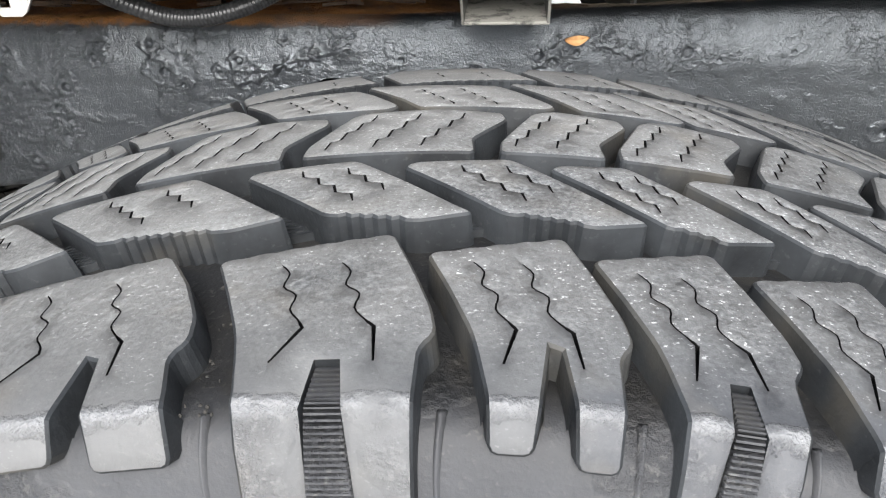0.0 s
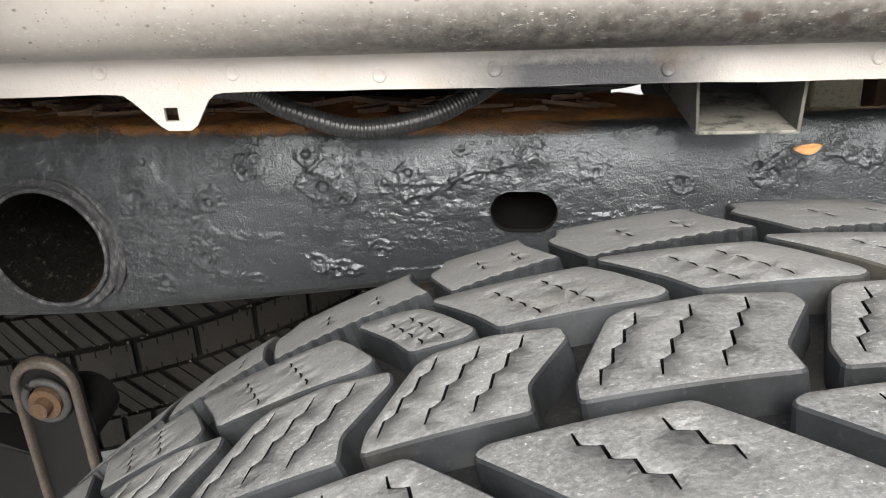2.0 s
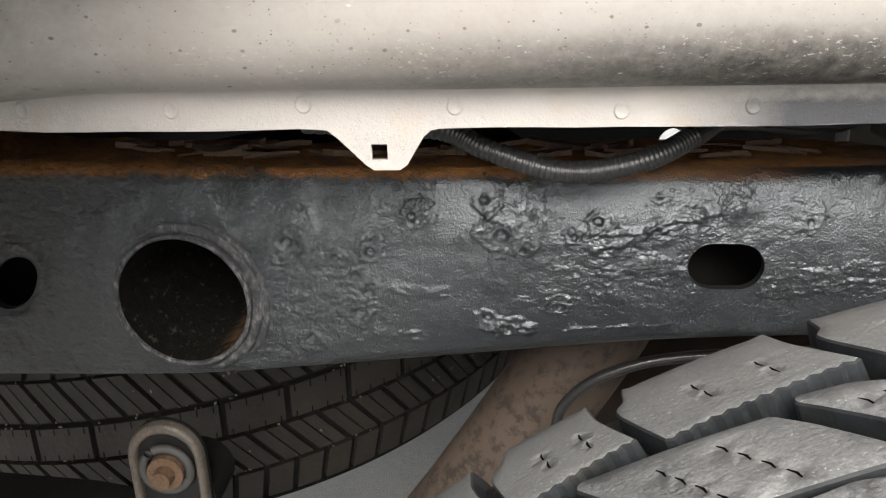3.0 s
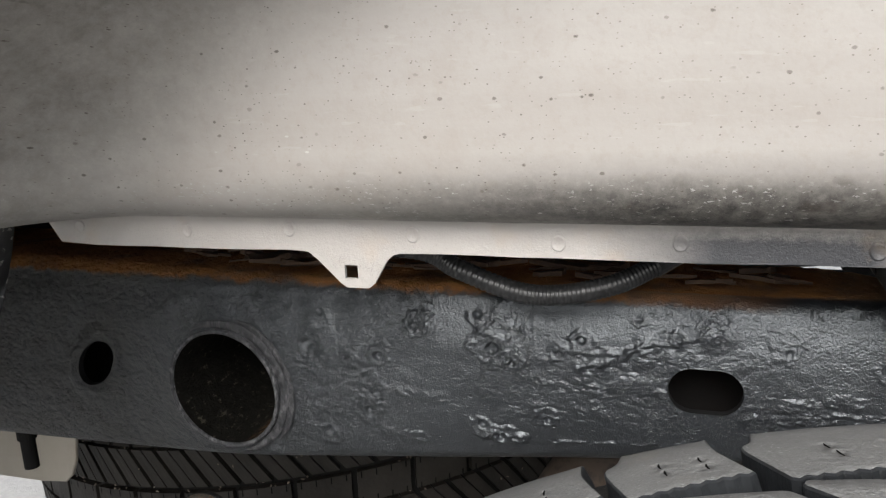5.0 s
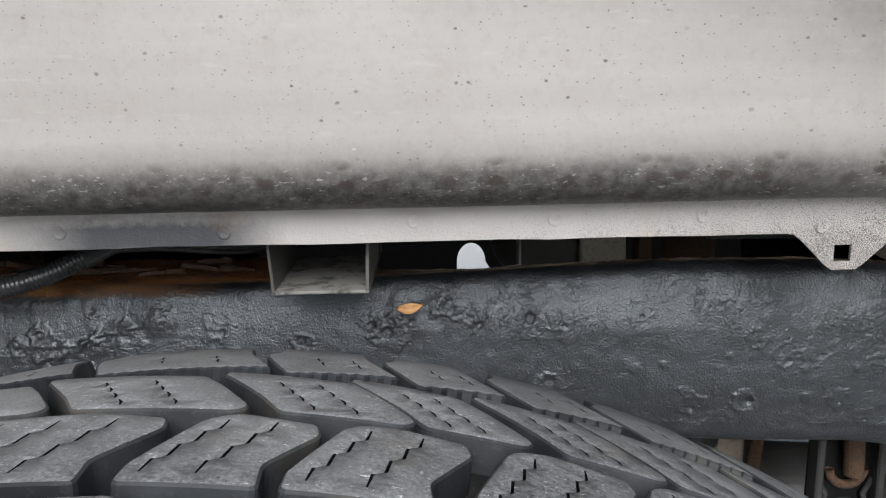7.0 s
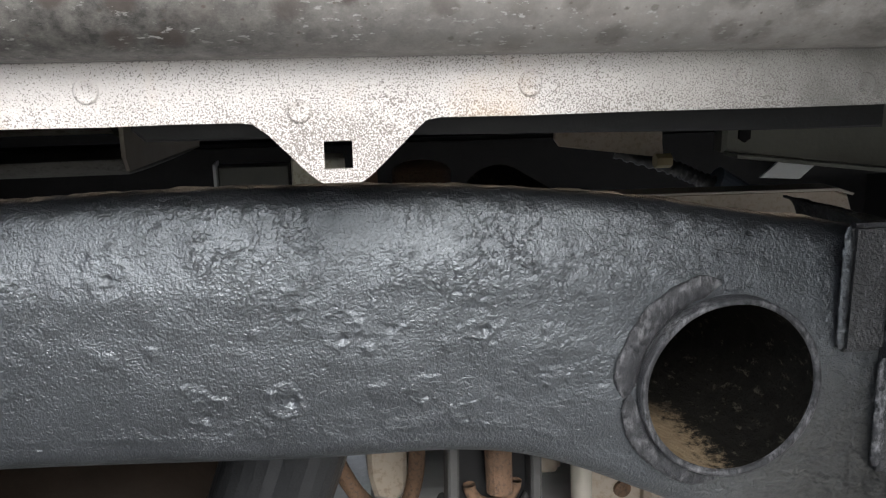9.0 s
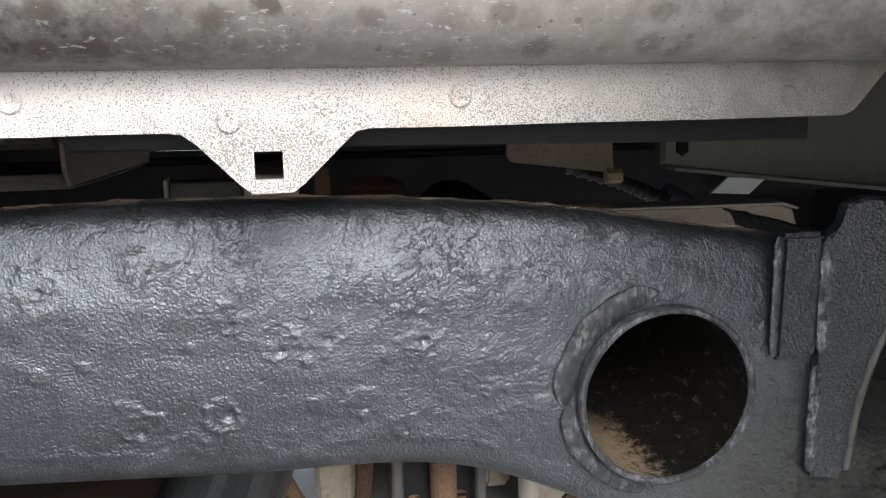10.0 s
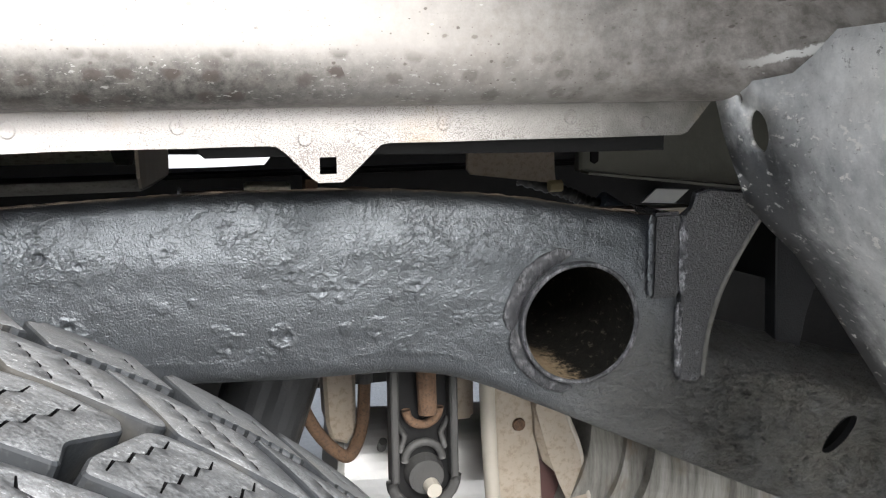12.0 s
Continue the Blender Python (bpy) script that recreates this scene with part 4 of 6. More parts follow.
def hole_value(hole, x, z):
    """Below 1 inside the hole."""
    cx, cz, a, b, tilt, kind = hole
    u, v = x - cx, z - cz
    u, v = u * math.cos(tilt) + v * math.sin(tilt), -u * math.sin(tilt) + v * math.cos(tilt)
    if kind == "slot":
        u = max(0.0, abs(u) - (a - b)) * (1 if u > 0 else -1)
        return math.hypot(u, v) / b, (u, v)
    return math.hypot(u / a, v / b), (u, v)


def lean_back(x, z):
    """The web rolls back towards its upper edge, and steps back beyond the gusset."""
    dz = max(0.0, z - rail_top(x) + 0.040)
    out = 0.0052 * (dz / 0.027) ** 2
    step = max(0.0, min(1.0, (x - 0.513) / 0.018)) * max(0.0, min(1.0, (z - 0.64 + 0.3 * (x - 0.52)) / 0.04))
    low = max(0.0, rail_low(x) + 0.058 - z)
    out += 0.0048 * (low / 0.045) ** 2
    return out + 0.12 * step * step * (3 - 2 * step)


STEP = 0.0009
xs = np.concatenate([np.arange(RAIL_X0, -0.58, 0.003), np.arange(-0.58, 0.54, STEP), np.arange(0.54, RAIL_X1, 0.0016)])
NZ = 140
CORNER = 0.013
verts, faces, dead = [], [], set()
profile_n = 0
for ix, x in enumerate(xs):
    zt, zb, y = rail_top(x), rail_low(x), rail_y(x)
    col = []
    col.append((x, y + 0.075, zb + 0.001))
    col.append((x, y + 0.045, zb + 0.0005))
    under = lean_back(x, zb + CORNER)
    for i in range(6):
        a = math.pi / 2 * i / 6
        col.append((x, y + under + CORNER - CORNER * math.sin(a), zb + CORNER - CORNER * math.cos(a)))
    for i in range(NZ + 1):
        z = zb + CORNER + (zt - zb - 2 * CORNER) * i / NZ
        px, pz = x, z
        for hole in HOLES:
            val, _ = hole_value(hole, px, pz)
            rim = STEP * 0.75 / min(hole[2], hole[3])
            if 1 - rim < val < 1 + rim:
                cx, cz = hole[0], hole[1]
                if hole[5] == "slot":
                    core = hole[2] - hole[3]
                    qx = cx + max(-core, min(core, px - cx))
                    px, pz = qx + (px - qx) / val, cz + (pz - cz) / val
                else:
                    px, pz = cx + (px - cx) / val, cz + (pz - cz) / val
            elif val <= 1 - rim:
                dead.add((ix, i))
        fade = min(1.0, (i + 1) / 6, (NZ - i + 1) / 6)
        back = lean_back(px, pz)
        col.append((px, rail_y(px) + back - rail_relief(px, pz) * fade, pz))
    y += lean_back(x, zt - CORNER)
    ledge = float(np.interp(x, [-0.05, 0.06], [0.062, 0.003]))
    for i in range(1, 7):
        a = math.pi / 2 * i / 6
        b = 0.0009 * noise.noise((x * 110, i * 0.7, 0))
        col.append((x, y + CORNER - (CORNER + b) * math.cos(a), zt - CORNER + (CORNER + b) * math.sin(a)))
    for i in range(1, 9):
        col.append((x, y + CORNER + ledge * i / 8, zt + 0.0016 * noise.fractal((x * 40, i * 0.8, 2), 0.8, 2.0, 4)))
    profile_n = len(col)
    verts += col
WEB0 = 8
for ix in range(len(xs) - 1):
    for k in range(profile_n - 1):
        i = k - WEB0
        if 0 <= i < NZ and ((ix, i) in dead or (ix + 1, i) in dead or (ix, i + 1) in dead or (ix + 1, i + 1) in dead):
            continue
        a = ix * profile_n + k
        faces.append((a, a + profile_n, a + profile_n + 1, a + 1))
rail = thing("frame_rail", "black undercoated steel frame rail with blistered pitted coating", "frame rail", kind="structure")
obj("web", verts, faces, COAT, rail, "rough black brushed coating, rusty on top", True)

# loose scale on the rail's top
chips = random.Random(21)
bm = bmesh.new()
for k in range(46):
    cx = chips.uniform(-0.46, -0.05)
    size = chips.uniform(0.004, 0.016) * (1.0 if cx < -0.05 else 0.55)
    cy = rail_y(cx) + chips.uniform(0.026, 0.055)
    cz = rail_top(cx) + 0.0015
    ring = []
    n = chips.randint(8, 13)
    lift = [chips.uniform(-0.3, 0.35), chips.uniform(-0.35, 0.1)]
    for q in range(n):
        a = 2 * math.pi * q / n
        r = size * chips.uniform(0.35, 1.15)
        dx, dy = 1.5 * r * math.cos(a), 0.55 * r * math.sin(a)
        ring.append((cx + dx, cy + dy, cz + 0.002 + max(-0.003, lift[0] * dx * 0.5 + lift[1] * dy)))
    low = [bm.verts.new(p) for p in ring]
    thick = chips.uniform(0.0012, 0.004)
    high = [bm.verts.new((x, y + 0.001, z + thick * chips.uniform(0.5, 1.1))) for x, y, z in ring]
    bm.faces.new(low[::-1])
    bm.faces.new(high)
    for q in range(n):
        bm.faces.new((low[q], low[(q + 1) % n], high[(q + 1) % n], high[q]))
tagged(part("rust_scale", bm, SCALE, rail, "loose flakes of rust scale"), "loose flakes of rust scale", kind="stuff")

# far wall of the box section, with the tubes through it
wall_x = np.linspace(RAIL_X0, RAIL_X1, 60)
outline = [(x, rail_low(x) + 0.001) for x in wall_x] + [(x, rail_top(x) - float(np.interp(x, [-0.05, 0.06], [0.001, 0.03]))) for x in wall_x[::-1]]
rounds = [[(cx + 1.0 * a * math.cos(2 * math.pi * q / 32), cz + 1.0 * b * math.sin(2 * math.pi * q / 32)) for q in range(32)] for cx, cz, a, b, _, _ in HOLES[2:4]]
p2, t2, _ = fill(outline, rounds, 0)
obj("inner_web", [(p[0], rail_y(p[0]) + 0.073, p[1]) for p in p2], t2, BLACK_STEEL, rail)


def lip(hole, depth):
    """The cut wall of a plain hole."""
    bm = bmesh.new()
    cx, cz, a, b, tilt, kind = hole
    front, back = [], []
    for q in range(40):
        t = 2 * math.pi * q / 40
        u, v = a * math.cos(t), b * math.sin(t)
        if kind == "slot":
            u = b * math.cos(t) + (a - b) * (1 if math.cos(t) > 0 else -1)
        px, pz = cx + u * math.cos(tilt) - v * math.sin(tilt), cz + u * math.sin(tilt) + v * math.cos(tilt)
        front.append(bm.verts.new((px, rail_y(px) - 0.0005, pz)))
        back.append(bm.verts.new((px, rail_y(px) + depth, pz)))
    for q in range(40):
        r = (q + 1) % 40
        bm.faces.new((front[q], front[r], back[r], back[q]))
    part("hole_edge", bm, BLACK_STEEL, rail, "", True)


lip(HOLES[0], 0.005)
lip(HOLES[1], 0.005)
lip(HOLES[4], 0.005)


def cross_tube(hole, proud, welds):
    """A tube welded through the web, its rim standing a little proud, with a ragged bead."""
    cx, cz, a, b, _, _ = hole
    seg = 72
    top = thing("cross_tube", "open round cross tube, near-black inside with blown-in dirt", "cross tube", "cross tubes of the frame")
    prof = [(1.015, 0.004), (1.02, -proud + 0.0006), (1.0, -proud), (0.955, -proud + 0.0004), (0.945, -proud + 0.002), (0.94, 0.03), (0.94, 0.43)]
    verts, faces = [], []
    for i in range(seg):
        t = 2 * math.pi * i / seg
        wob = 1 + 0.008 * noise.noise((math.cos(t) * 3, math.sin(t) * 3, cx))
        for f, d in prof:
            px, pz = cx + a * f * wob * math.cos(t), cz + b * f * wob * math.sin(t)
            verts.append((px, rail_y(px) + d, pz))
    n = len(prof)
    rim_f, in_f = [], []
    for i in range(seg):
        j = (i + 1) % seg
        for k in range(n - 1):
            (rim_f if k < 4 else in_f).append((i * n + k, j * n + k, j * n + k + 1, i * n + k + 1))
    def own(fs):
        used = sorted({i for f in fs for i in f})
        place = {v: i for i, v in enumerate(used)}
        return [verts[i] for i in used], [tuple(place[i] for i in f) for f in fs]

    obj("rim", *own(rim_f), LIP, top, "scuffed pale rim", True)
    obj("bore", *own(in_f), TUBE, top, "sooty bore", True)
    # cap far back closes the bore in the same near-black
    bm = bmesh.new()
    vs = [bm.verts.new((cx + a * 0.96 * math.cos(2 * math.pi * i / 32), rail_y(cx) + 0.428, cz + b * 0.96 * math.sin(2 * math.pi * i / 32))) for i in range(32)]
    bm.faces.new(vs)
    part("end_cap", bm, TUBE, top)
    steps = 80
    for weld_from, weld_to, weld_size, out in welds:
        pts = []
        for i in range(steps + 1):
            t = math.radians(weld_from + (weld_to - weld_from) * i / steps)
            r = out + 0.02 * noise.noise((t * 3, cx, 0))
            px, pz = cx + a * r * math.cos(t), cz + b * r * math.sin(t)
            pts.append((px, rail_y(px) - 0.0005, pz))

        def size(i):
            end = min(1.0, i / 10, (steps - i) / 10)
            return weld_size * (0.2 + 0.8 * end) * (0.95 + 0.16 * noise.noise((i * 0.1, cx * 9, weld_from)) + 0.06 * noise.noise((i * 0.7, cx, 4)))

        v, f = tube_along(pts, weld_size, 14, size)
        v = [(p.x, rail_y(p.x) - 0.0005 + 0.32 * (p.y - rail_y(p.x) + 0.0005) + 0.0004 * noise.noise((p.x * 300, p.z * 300, 3)) + 0.0003 * noise.noise((p.x * 700, p.z * 700, 3)), p.z) for p in v]
        obj("weld_bead", v, f, RING, top, "lumpy coated weld bead", True)
    return top


cross_tube(HOLES[3], 0.007, [(96, 184, 0.0056, 1.16), (182, 266, 0.0044, 1.115)])
cross_tube(HOLES[2], 0.004, [(-75, 120, 0.0034, 1.10), (-40, 75, 0.0026, 1.22)])

# gusset plate and its welds at the lower end of the arch of the rail
gusset = thing("gusset_plate", "black coated gusset plate welded to the frame rail", "gusset plate")
bm = bmesh.new()
curve_edge = [(0.5575, 0.752), (0.5462, 0.7348), (0.5313, 0.7104), (0.5212, 0.6897), (0.5141, 0.6636), (0.5118, 0.6364)]
outline = [(0.4945, 0.741), (0.5005, 0.7455), (0.503, 0.7545), (0.5115, 0.757), *curve_edge, (0.5085, 0.6315), (0.4955, 0.634)]
slab(bm, outline, 0.518, 0.5245, 0.0012)
part("plate", bm, GUSSET, gusset)
v, f = tube_along(spline([(x + 0.0005, 0.5185, z) for x, z in curve_edge], 8), 0.0019, 8)
obj("edge_lip", v, f, WORN_CHANNEL, gusset, "worn pale plate edge", True)
bm = bmesh.new()
box(bm, (0.4745, 0.5195, 0.6885), (0.4945, 0.5265, 0.743), 0.002)
part("strap", bm, GUSSET, gusset)


def bead(x0, z0, x1, z1, y, size, parent, material, label):
    """A flat run of weld metal with shallow overlapping ripples."""
    steps = 90
    pts = [(x0 + (x1 - x0) * i / steps + 0.0004 * noise.noise((i * 0.12, x0 * 30, 0)), y, z0 + (z1 - z0) * i / steps) for i in range(steps + 1)]
    v, f = tube_along(pts, size, 10, lambda i: size * (0.95 + 0.16 * noise.noise((i * 0.11, x0 * 40, 1)) + 0.10 * noise.noise((i * 0.6, x0, 4))) * min(1.0, 0.3 + i / 9, 0.3 + (steps - i) / 9))
    v = [(p.x, y + 0.3 * (p.y - y) + 0.0008 * noise.noise((p.x * 300, p.z * 420, 2)), p.z) for p in v]
    obj("weld_bead", v, f, material, parent, label, True)


bead(0.4735, 0.742, 0.4745, 0.690, 0.521, 0.0022, gusset, COAT, "black coated weld bead")
bead(0.4945, 0.741, 0.4955, 0.691, 0.5185, 0.0031, gusset, SEAM, "pale streaked weld bead")
bead(0.4935, 0.686, 0.4945, 0.637, 0.5185, 0.0029, gusset, SEAM, "pale streaked weld bead")
brace_plate = thing("strut_plate", "muddy dark strut plate in the recess behind the gusset", "strut plate")
bm = bmesh.new()
slab(bm, [(0.606, 0.72), (0.648, 0.715), (0.6417, 0.6705), (0.6345, 0.6484), (0.6305, 0.609), (0.6126, 0.608)], 0.58, 0.66, 0.001)
part("plate", bm, PLATE_COAT, brace_plate)

# ---------------------------------------------------------------- truck tyre
CROWN = 0.400
DEPTH = 0.0088
EDGE = 0.1145
ROUND = 0.85
CAMBER = Matrix.Rotation(math.atan(0.07), 3, "X").inverted()


def profile_at(w):
    """Radius, y and the outward normal (radial, sideways) at the arc distance w across the tread from its middle."""
    s = -1.0 if w < 0 else 1.0
    a = abs(w)
    if a <= EDGE:
        return CROWN - ROUND * a * a, s * a, 1.0, s * 2 * ROUND * a
    r0, y0 = CROWN - ROUND * EDGE * EDGE, EDGE
    t0 = math.atan(2 * ROUND * EDGE)
    d = a - EDGE
    bend = 0.0032
    full = math.radians(66) - t0
    arc = bend * full
    if d < arc:
        t = t0 + d / bend
        r = r0 - bend * (math.cos(t0) - math.cos(t))
        y = y0 + bend * (math.sin(t) - math.sin(t0))
    else:
        t = t0 + full
        r = r0 - bend * (math.cos(t0) - math.cos(t))
        y = y0 + bend * (math.sin(t) - math.sin(t0))
        e = d - arc
        curve = 0.055
        t2 = t + min(e / curve, math.radians(40))
        r -= curve * (math.cos(t) - math.cos(t2)) * 1.0
        y += curve * (math.sin(t2) - math.sin(t)) * 1.0
        rest = e - curve * (t2 - t)
        r -= rest * math.sin(t2)
        y += rest * math.cos(t2)
        t = t2
    return r, s * y, math.cos(t), s * math.sin(t)


def base_depth(w):
    """How deep the moulded floor lies under the tread's surface, w across."""
    return float(np.interp(abs(w), [0.0, 0.104, 0.117, 0.128, 0.149, 0.154], [DEPTH, DEPTH, 0.0046, 0.0028, 0.0024, 0.0004]))


def leaned(p):
    """From the wheel's own axes into the world: the wheel leans a little."""
    q = CAMBER @ Vector(p)
    return (AX + q.x, AY + q.y, AZ + q.z)


def on_tyre(s, w, h):
    """World place of the point s along and w across the tread, h above its surface."""
    r, y, nr, ny = profile_at(w)
    n = math.hypot(nr, ny)
    r, y = r + h * nr / n, y + h * ny / n
    a = s / CROWN
    return leaned((r * math.sin(a), y, r * math.cos(a)))


tyre = thing("truck_tyre", "dusty black all-terrain truck tyre with chunky siped tread blocks", "tyre")
carcass_profile = []
for i in range(-136, 137):
    w = i * 0.0012
    r, y, nr, ny = profile_at(w)
    n = math.hypot(nr, ny)
    d = base_depth(w)
    carcass_profile.append((r - d * nr / n, y - d * ny / n))
# the floor rounds softly over the shoulder
for _ in range(5):
    k = 5
    soft = list(carcass_profile)
    for i in range(k, len(soft) - k):
        if 0.092 < abs((i - 136) * 0.0012) < 0.150:
            near = carcass_profile[i - k:i + k + 1]
            soft[i] = (sum(p[0] for p in near) / len(near), sum(p[1] for p in near) / len(near))
    carcass_profile = soft
cv, cf = lathe(carcass_profile, 360, (0, 0, 0))
cv = [leaned(p) for p in cv]
np_ = len(carcass_profile)
edge_k = int(0.111 / 0.0012)
mid_k = (np_ - 1) // 2
floor_f = [f for i, f in enumerate(cf) if abs(i % (np_ - 1) - mid_k) <= edge_k]
wall_f = [f for i, f in enumerate(cf) if abs(i % (np_ - 1) - mid_k) > edge_k]
obj("carcass", cv, floor_f, GROOVE, tyre, "dirty groove floor with its shade in the tone", True)
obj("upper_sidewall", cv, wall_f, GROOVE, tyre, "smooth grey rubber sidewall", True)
wall = [profile_at(-0.163)[:2]]
r, y = wall[0]
side_prof = [(r - 0.001, y + 0.0032), (r - 0.03, y - 0.004), (r - 0.06, y - 0.002), (r - 0.09, y + 0.012), (r - 0.12, y + 0.035), (r - 0.125, y + 0.05)]
for sgn in (1, -1):
    v, f = lathe([(pr, sgn * py) for pr, py in side_prof], 200, (0, 0, 0))
    v = [leaned(p) for p in v]
    obj("sidewall", v, f, SIDE, tyre, "", True)


def inset(loop, d):
    """The outline moved inwards by d (counter-clockwise loops)."""
    out, n = [], len(loop)
    for i in range(n):
        p, q, r = Vector(loop[i - 1]), Vector(loop[i]), Vector(loop[(i + 1) % n])
        a, b = (q - p), (r - q)
        if a.length < 1e-7 or b.length < 1e-7:
            out.append(tuple(q))
            continue
        a.normalize(), b.normalize()
        na, nb = Vector((-a.y, a.x)), Vector((-b.y, b.x))
        m = na + nb
        if m.length < 1e-4:
            m = na.copy()
        m.normalize()
        k = d / max(0.45, m.dot(na))
        out.append((q.x + m.x * k, q.y + m.y * k))
    return out


def area(loop):
    return 0.5 * sum(loop[i - 1][0] * loop[i][1] - loop[i][0] * loop[i - 1][1] for i in range(len(loop)))


def soften(loop, r):
    """Cuts each corner with a short rounded chamfer."""
    out, n = [], len(loop)
    for i in range(n):
        p, q, s = Vector(loop[i - 1]), Vector(loop[i]), Vector(loop[(i + 1) % n])
        a, b = p - q, s - q
        k = min(r, a.length * 0.4, b.length * 0.4)
        if a.length < 0.003 or b.length < 0.003 or k < 2e-4:
            out.append(tuple(q))
            continue
        a, b = q + a.normalized() * k, q + b.normalized() * k
        out += [tuple(a), tuple((a + b + q * 1.2) / 3.2), tuple(b)]
    return out


def sipe(points, width):
    """A thin slot along a line, as a closed loop."""
    pts = [Vector(p) for p in points]
    left, right = [], []
    for i, p in enumerate(pts):
        d = (pts[min(i + 1, len(pts) - 1)] - pts[max(i - 1, 0)]).normalized()
        wide = width[i] if isinstance(width, list) else width
        nrm = Vector((-d.y, d.x)) * wide / 2 * (0.55 if i in (0, len(pts) - 1) else 1)
        left.append(tuple(p + nrm))
        right.append(tuple(p - nrm))
    return left + right[::-1]


def stair(s0, w0, s1, w1, n, thick=0.00075, thin=0.00016):
    """A stepped sipe: n wide cuts across, joined by hair-thin ones along."""
    pts, wide = [], []
    for k in range(n):
        a, b = k / n, (k + 1) / n
        sa, sb = s0 + (s1 - s0) * a, s0 + (s1 - s0) * b
        wa, wb = w0 + (w1 - w0) * a, w0 + (w1 - w0) * b
        pts += [(sa, wa), (sa + 0.2 * (sb - sa), wa + 0.75 * (wb - wa))]
        wide += [thick, thick]
        if k < n - 1:
            pts += [(sa + 0.35 * (sb - sa), wa + 0.82 * (wb - wa)), (sa + 0.85 * (sb - sa), wa + 0.97 * (wb - wa))]
            wide += [thin, thin]
    return sipe(pts, wide)


def dashes(s0, w0, s1, w1, n, width=0.00075):
    """Separate short cuts on a slanting line."""
    out = []
    for k in range(n):
        a, b = k / n, (k + 0.72) / n
        sa, wa, wb = s0 + (s1 - s0) * a, w0 + (w1 - w0) * a, w0 + (w1 - w0) * b
        out.append(sipe([(sa, wa), (sa + 0.12 * (s1 - s0) / n, (wa + wb) / 2), (sa + 0.5 * (s1 - s0) / n, wb)], width))
    return out


def scallop(a, b, pitch, amount):
    """Points of a wavy edge from a to b, both left out."""
    a, b = Vector(a), Vector(b)
    d = b - a
    n = max(1, int(d.length / pitch))
    nrm = Vector((-d.y, d.x)).normalized() * amount
    return [tuple(a + d * (i / (2 * n)) + (nrm if i % 2 else Vector((0, 0)))) for i in range(1, 2 * n)]


def tread_block(outline, slots, material, label="", channel=None, round_by=0.0016, name="tread_block"):
    """One block of tread: bevelled top with sipes cut in, steep walls down to the groove."""
    if area(outline) < 0:
        outline = outline[::-1]
    outline = soften(outline, round_by)
    # even steps along the outline, so that it follows the tyre's curve
    dense = []
    for i, q in enumerate(outline):
        p = outline[i - 1]
        k = max(1, int(math.dist(p, q) / 0.007))
        dense += [(p[0] + (q[0] - p[0]) * j / k, p[1] + (q[1] - p[1]) * j / k) for j in range(1, k + 1)]
    top = inset(dense, 0.0006)
    low = inset(dense, -0.0009)
    holes = [s if area(s) > 0 else s[::-1] for s in slots]
    if channel:
        holes.append(channel if area(channel) > 0 else channel[::-1])
    pts, tris, loops = fill(top, holes, 0.0045 if name == "shoulder_block" else 0.0075)
    verts = [on_tyre(p[0], p[1], 0.0) for p in pts]
    faces = [t for t in tris]
    flat = len(faces)
    n0, n = len(verts), len(dense)
    verts += [on_tyre(p[0], p[1], -0.0006) for p in dense]
    verts += [on_tyre(p[0], p[1], -base_depth(p[1]) - 0.0035) for p in low]
    ring = loops[0]
    for i in range(n):
        j = (i + 1) % n
        faces.append((ring[i], n0 + i, n0 + j, ring[j]))
        faces.append((n0 + i, n0 + n + i, n0 + n + j, n0 + j))
    for hi, (loop, src) in enumerate(zip(loops[1:], holes)):
        d = 0.0019 if channel and hi == len(holes) - 1 else 0.0055
        b0 = len(verts)
        verts += [on_tyre(p[0], p[1], -d) for p in src]
        m = len(src)
        for i in range(m):
            j = (i + 1) % m
            faces.append((loop[i], loop[j], b0 + j, b0 + i))
        if channel and hi == len(holes) - 1:
            faces.append(tuple(range(b0, b0 + m)))
    ob = obj(name, verts, faces, material, tyre, label)
    ob.data.materials.append(WALL)
    ob.data.materials.append(SIPE)
    kinds = [0] * flat + [1] * (2 * n)
    walls = sum(len(q) for q in (holes[:-1] if channel else holes))
    kinds += [2] * walls
    kinds += [1] * (len(faces) - len(kinds))
    ob.data.polygons.foreach_set("material_index", kinds)
    ob.data.polygons.foreach_set("use_smooth", [i < flat for i in range(len(faces))])
    return ob


MM = 0.001


def ring_of(seen, gaps):
    """Block joints all round the tyre, in metres, from those on the stretch above the wheel; each with half its width."""
    whole = 2 * math.pi * CROWN * 1000
    rest = whole - (seen[-1] - seen[0])
    n = 2 * round(rest / 88)
    n -= (n + len(seen) - 1) % 2
    joints = list(seen) + [seen[-1] + rest * i / n for i in range(1, n)]
    width = list(gaps) + [gaps[-2 + i % 2] for i in range(n - 1)]
    return [(j * MM, g * MM) for j, g in zip(joints, width)], whole * MM


def zigzag(a, b, steps, amp):
    a, b = Vector(a), Vector(b)
    d = b - a
    nrm = Vector((-d.y, d.x)).normalized() * amp
    return [tuple(a + d * (i / steps) + (nrm if i % 2 else -nrm) * (0 if i in (0, steps) else 1)) for i in range(steps + 1)]


def row(seen, gaps, build):
    joints, whole = ring_of(seen, gaps)
    n = len(joints)
    for i in range(n):
        a, gap_a = joints[i]
        b, gap_b = joints[(i + 1) % n]
        if b < a:
            b += whole
        build(a + gap_a, b - gap_b, i)


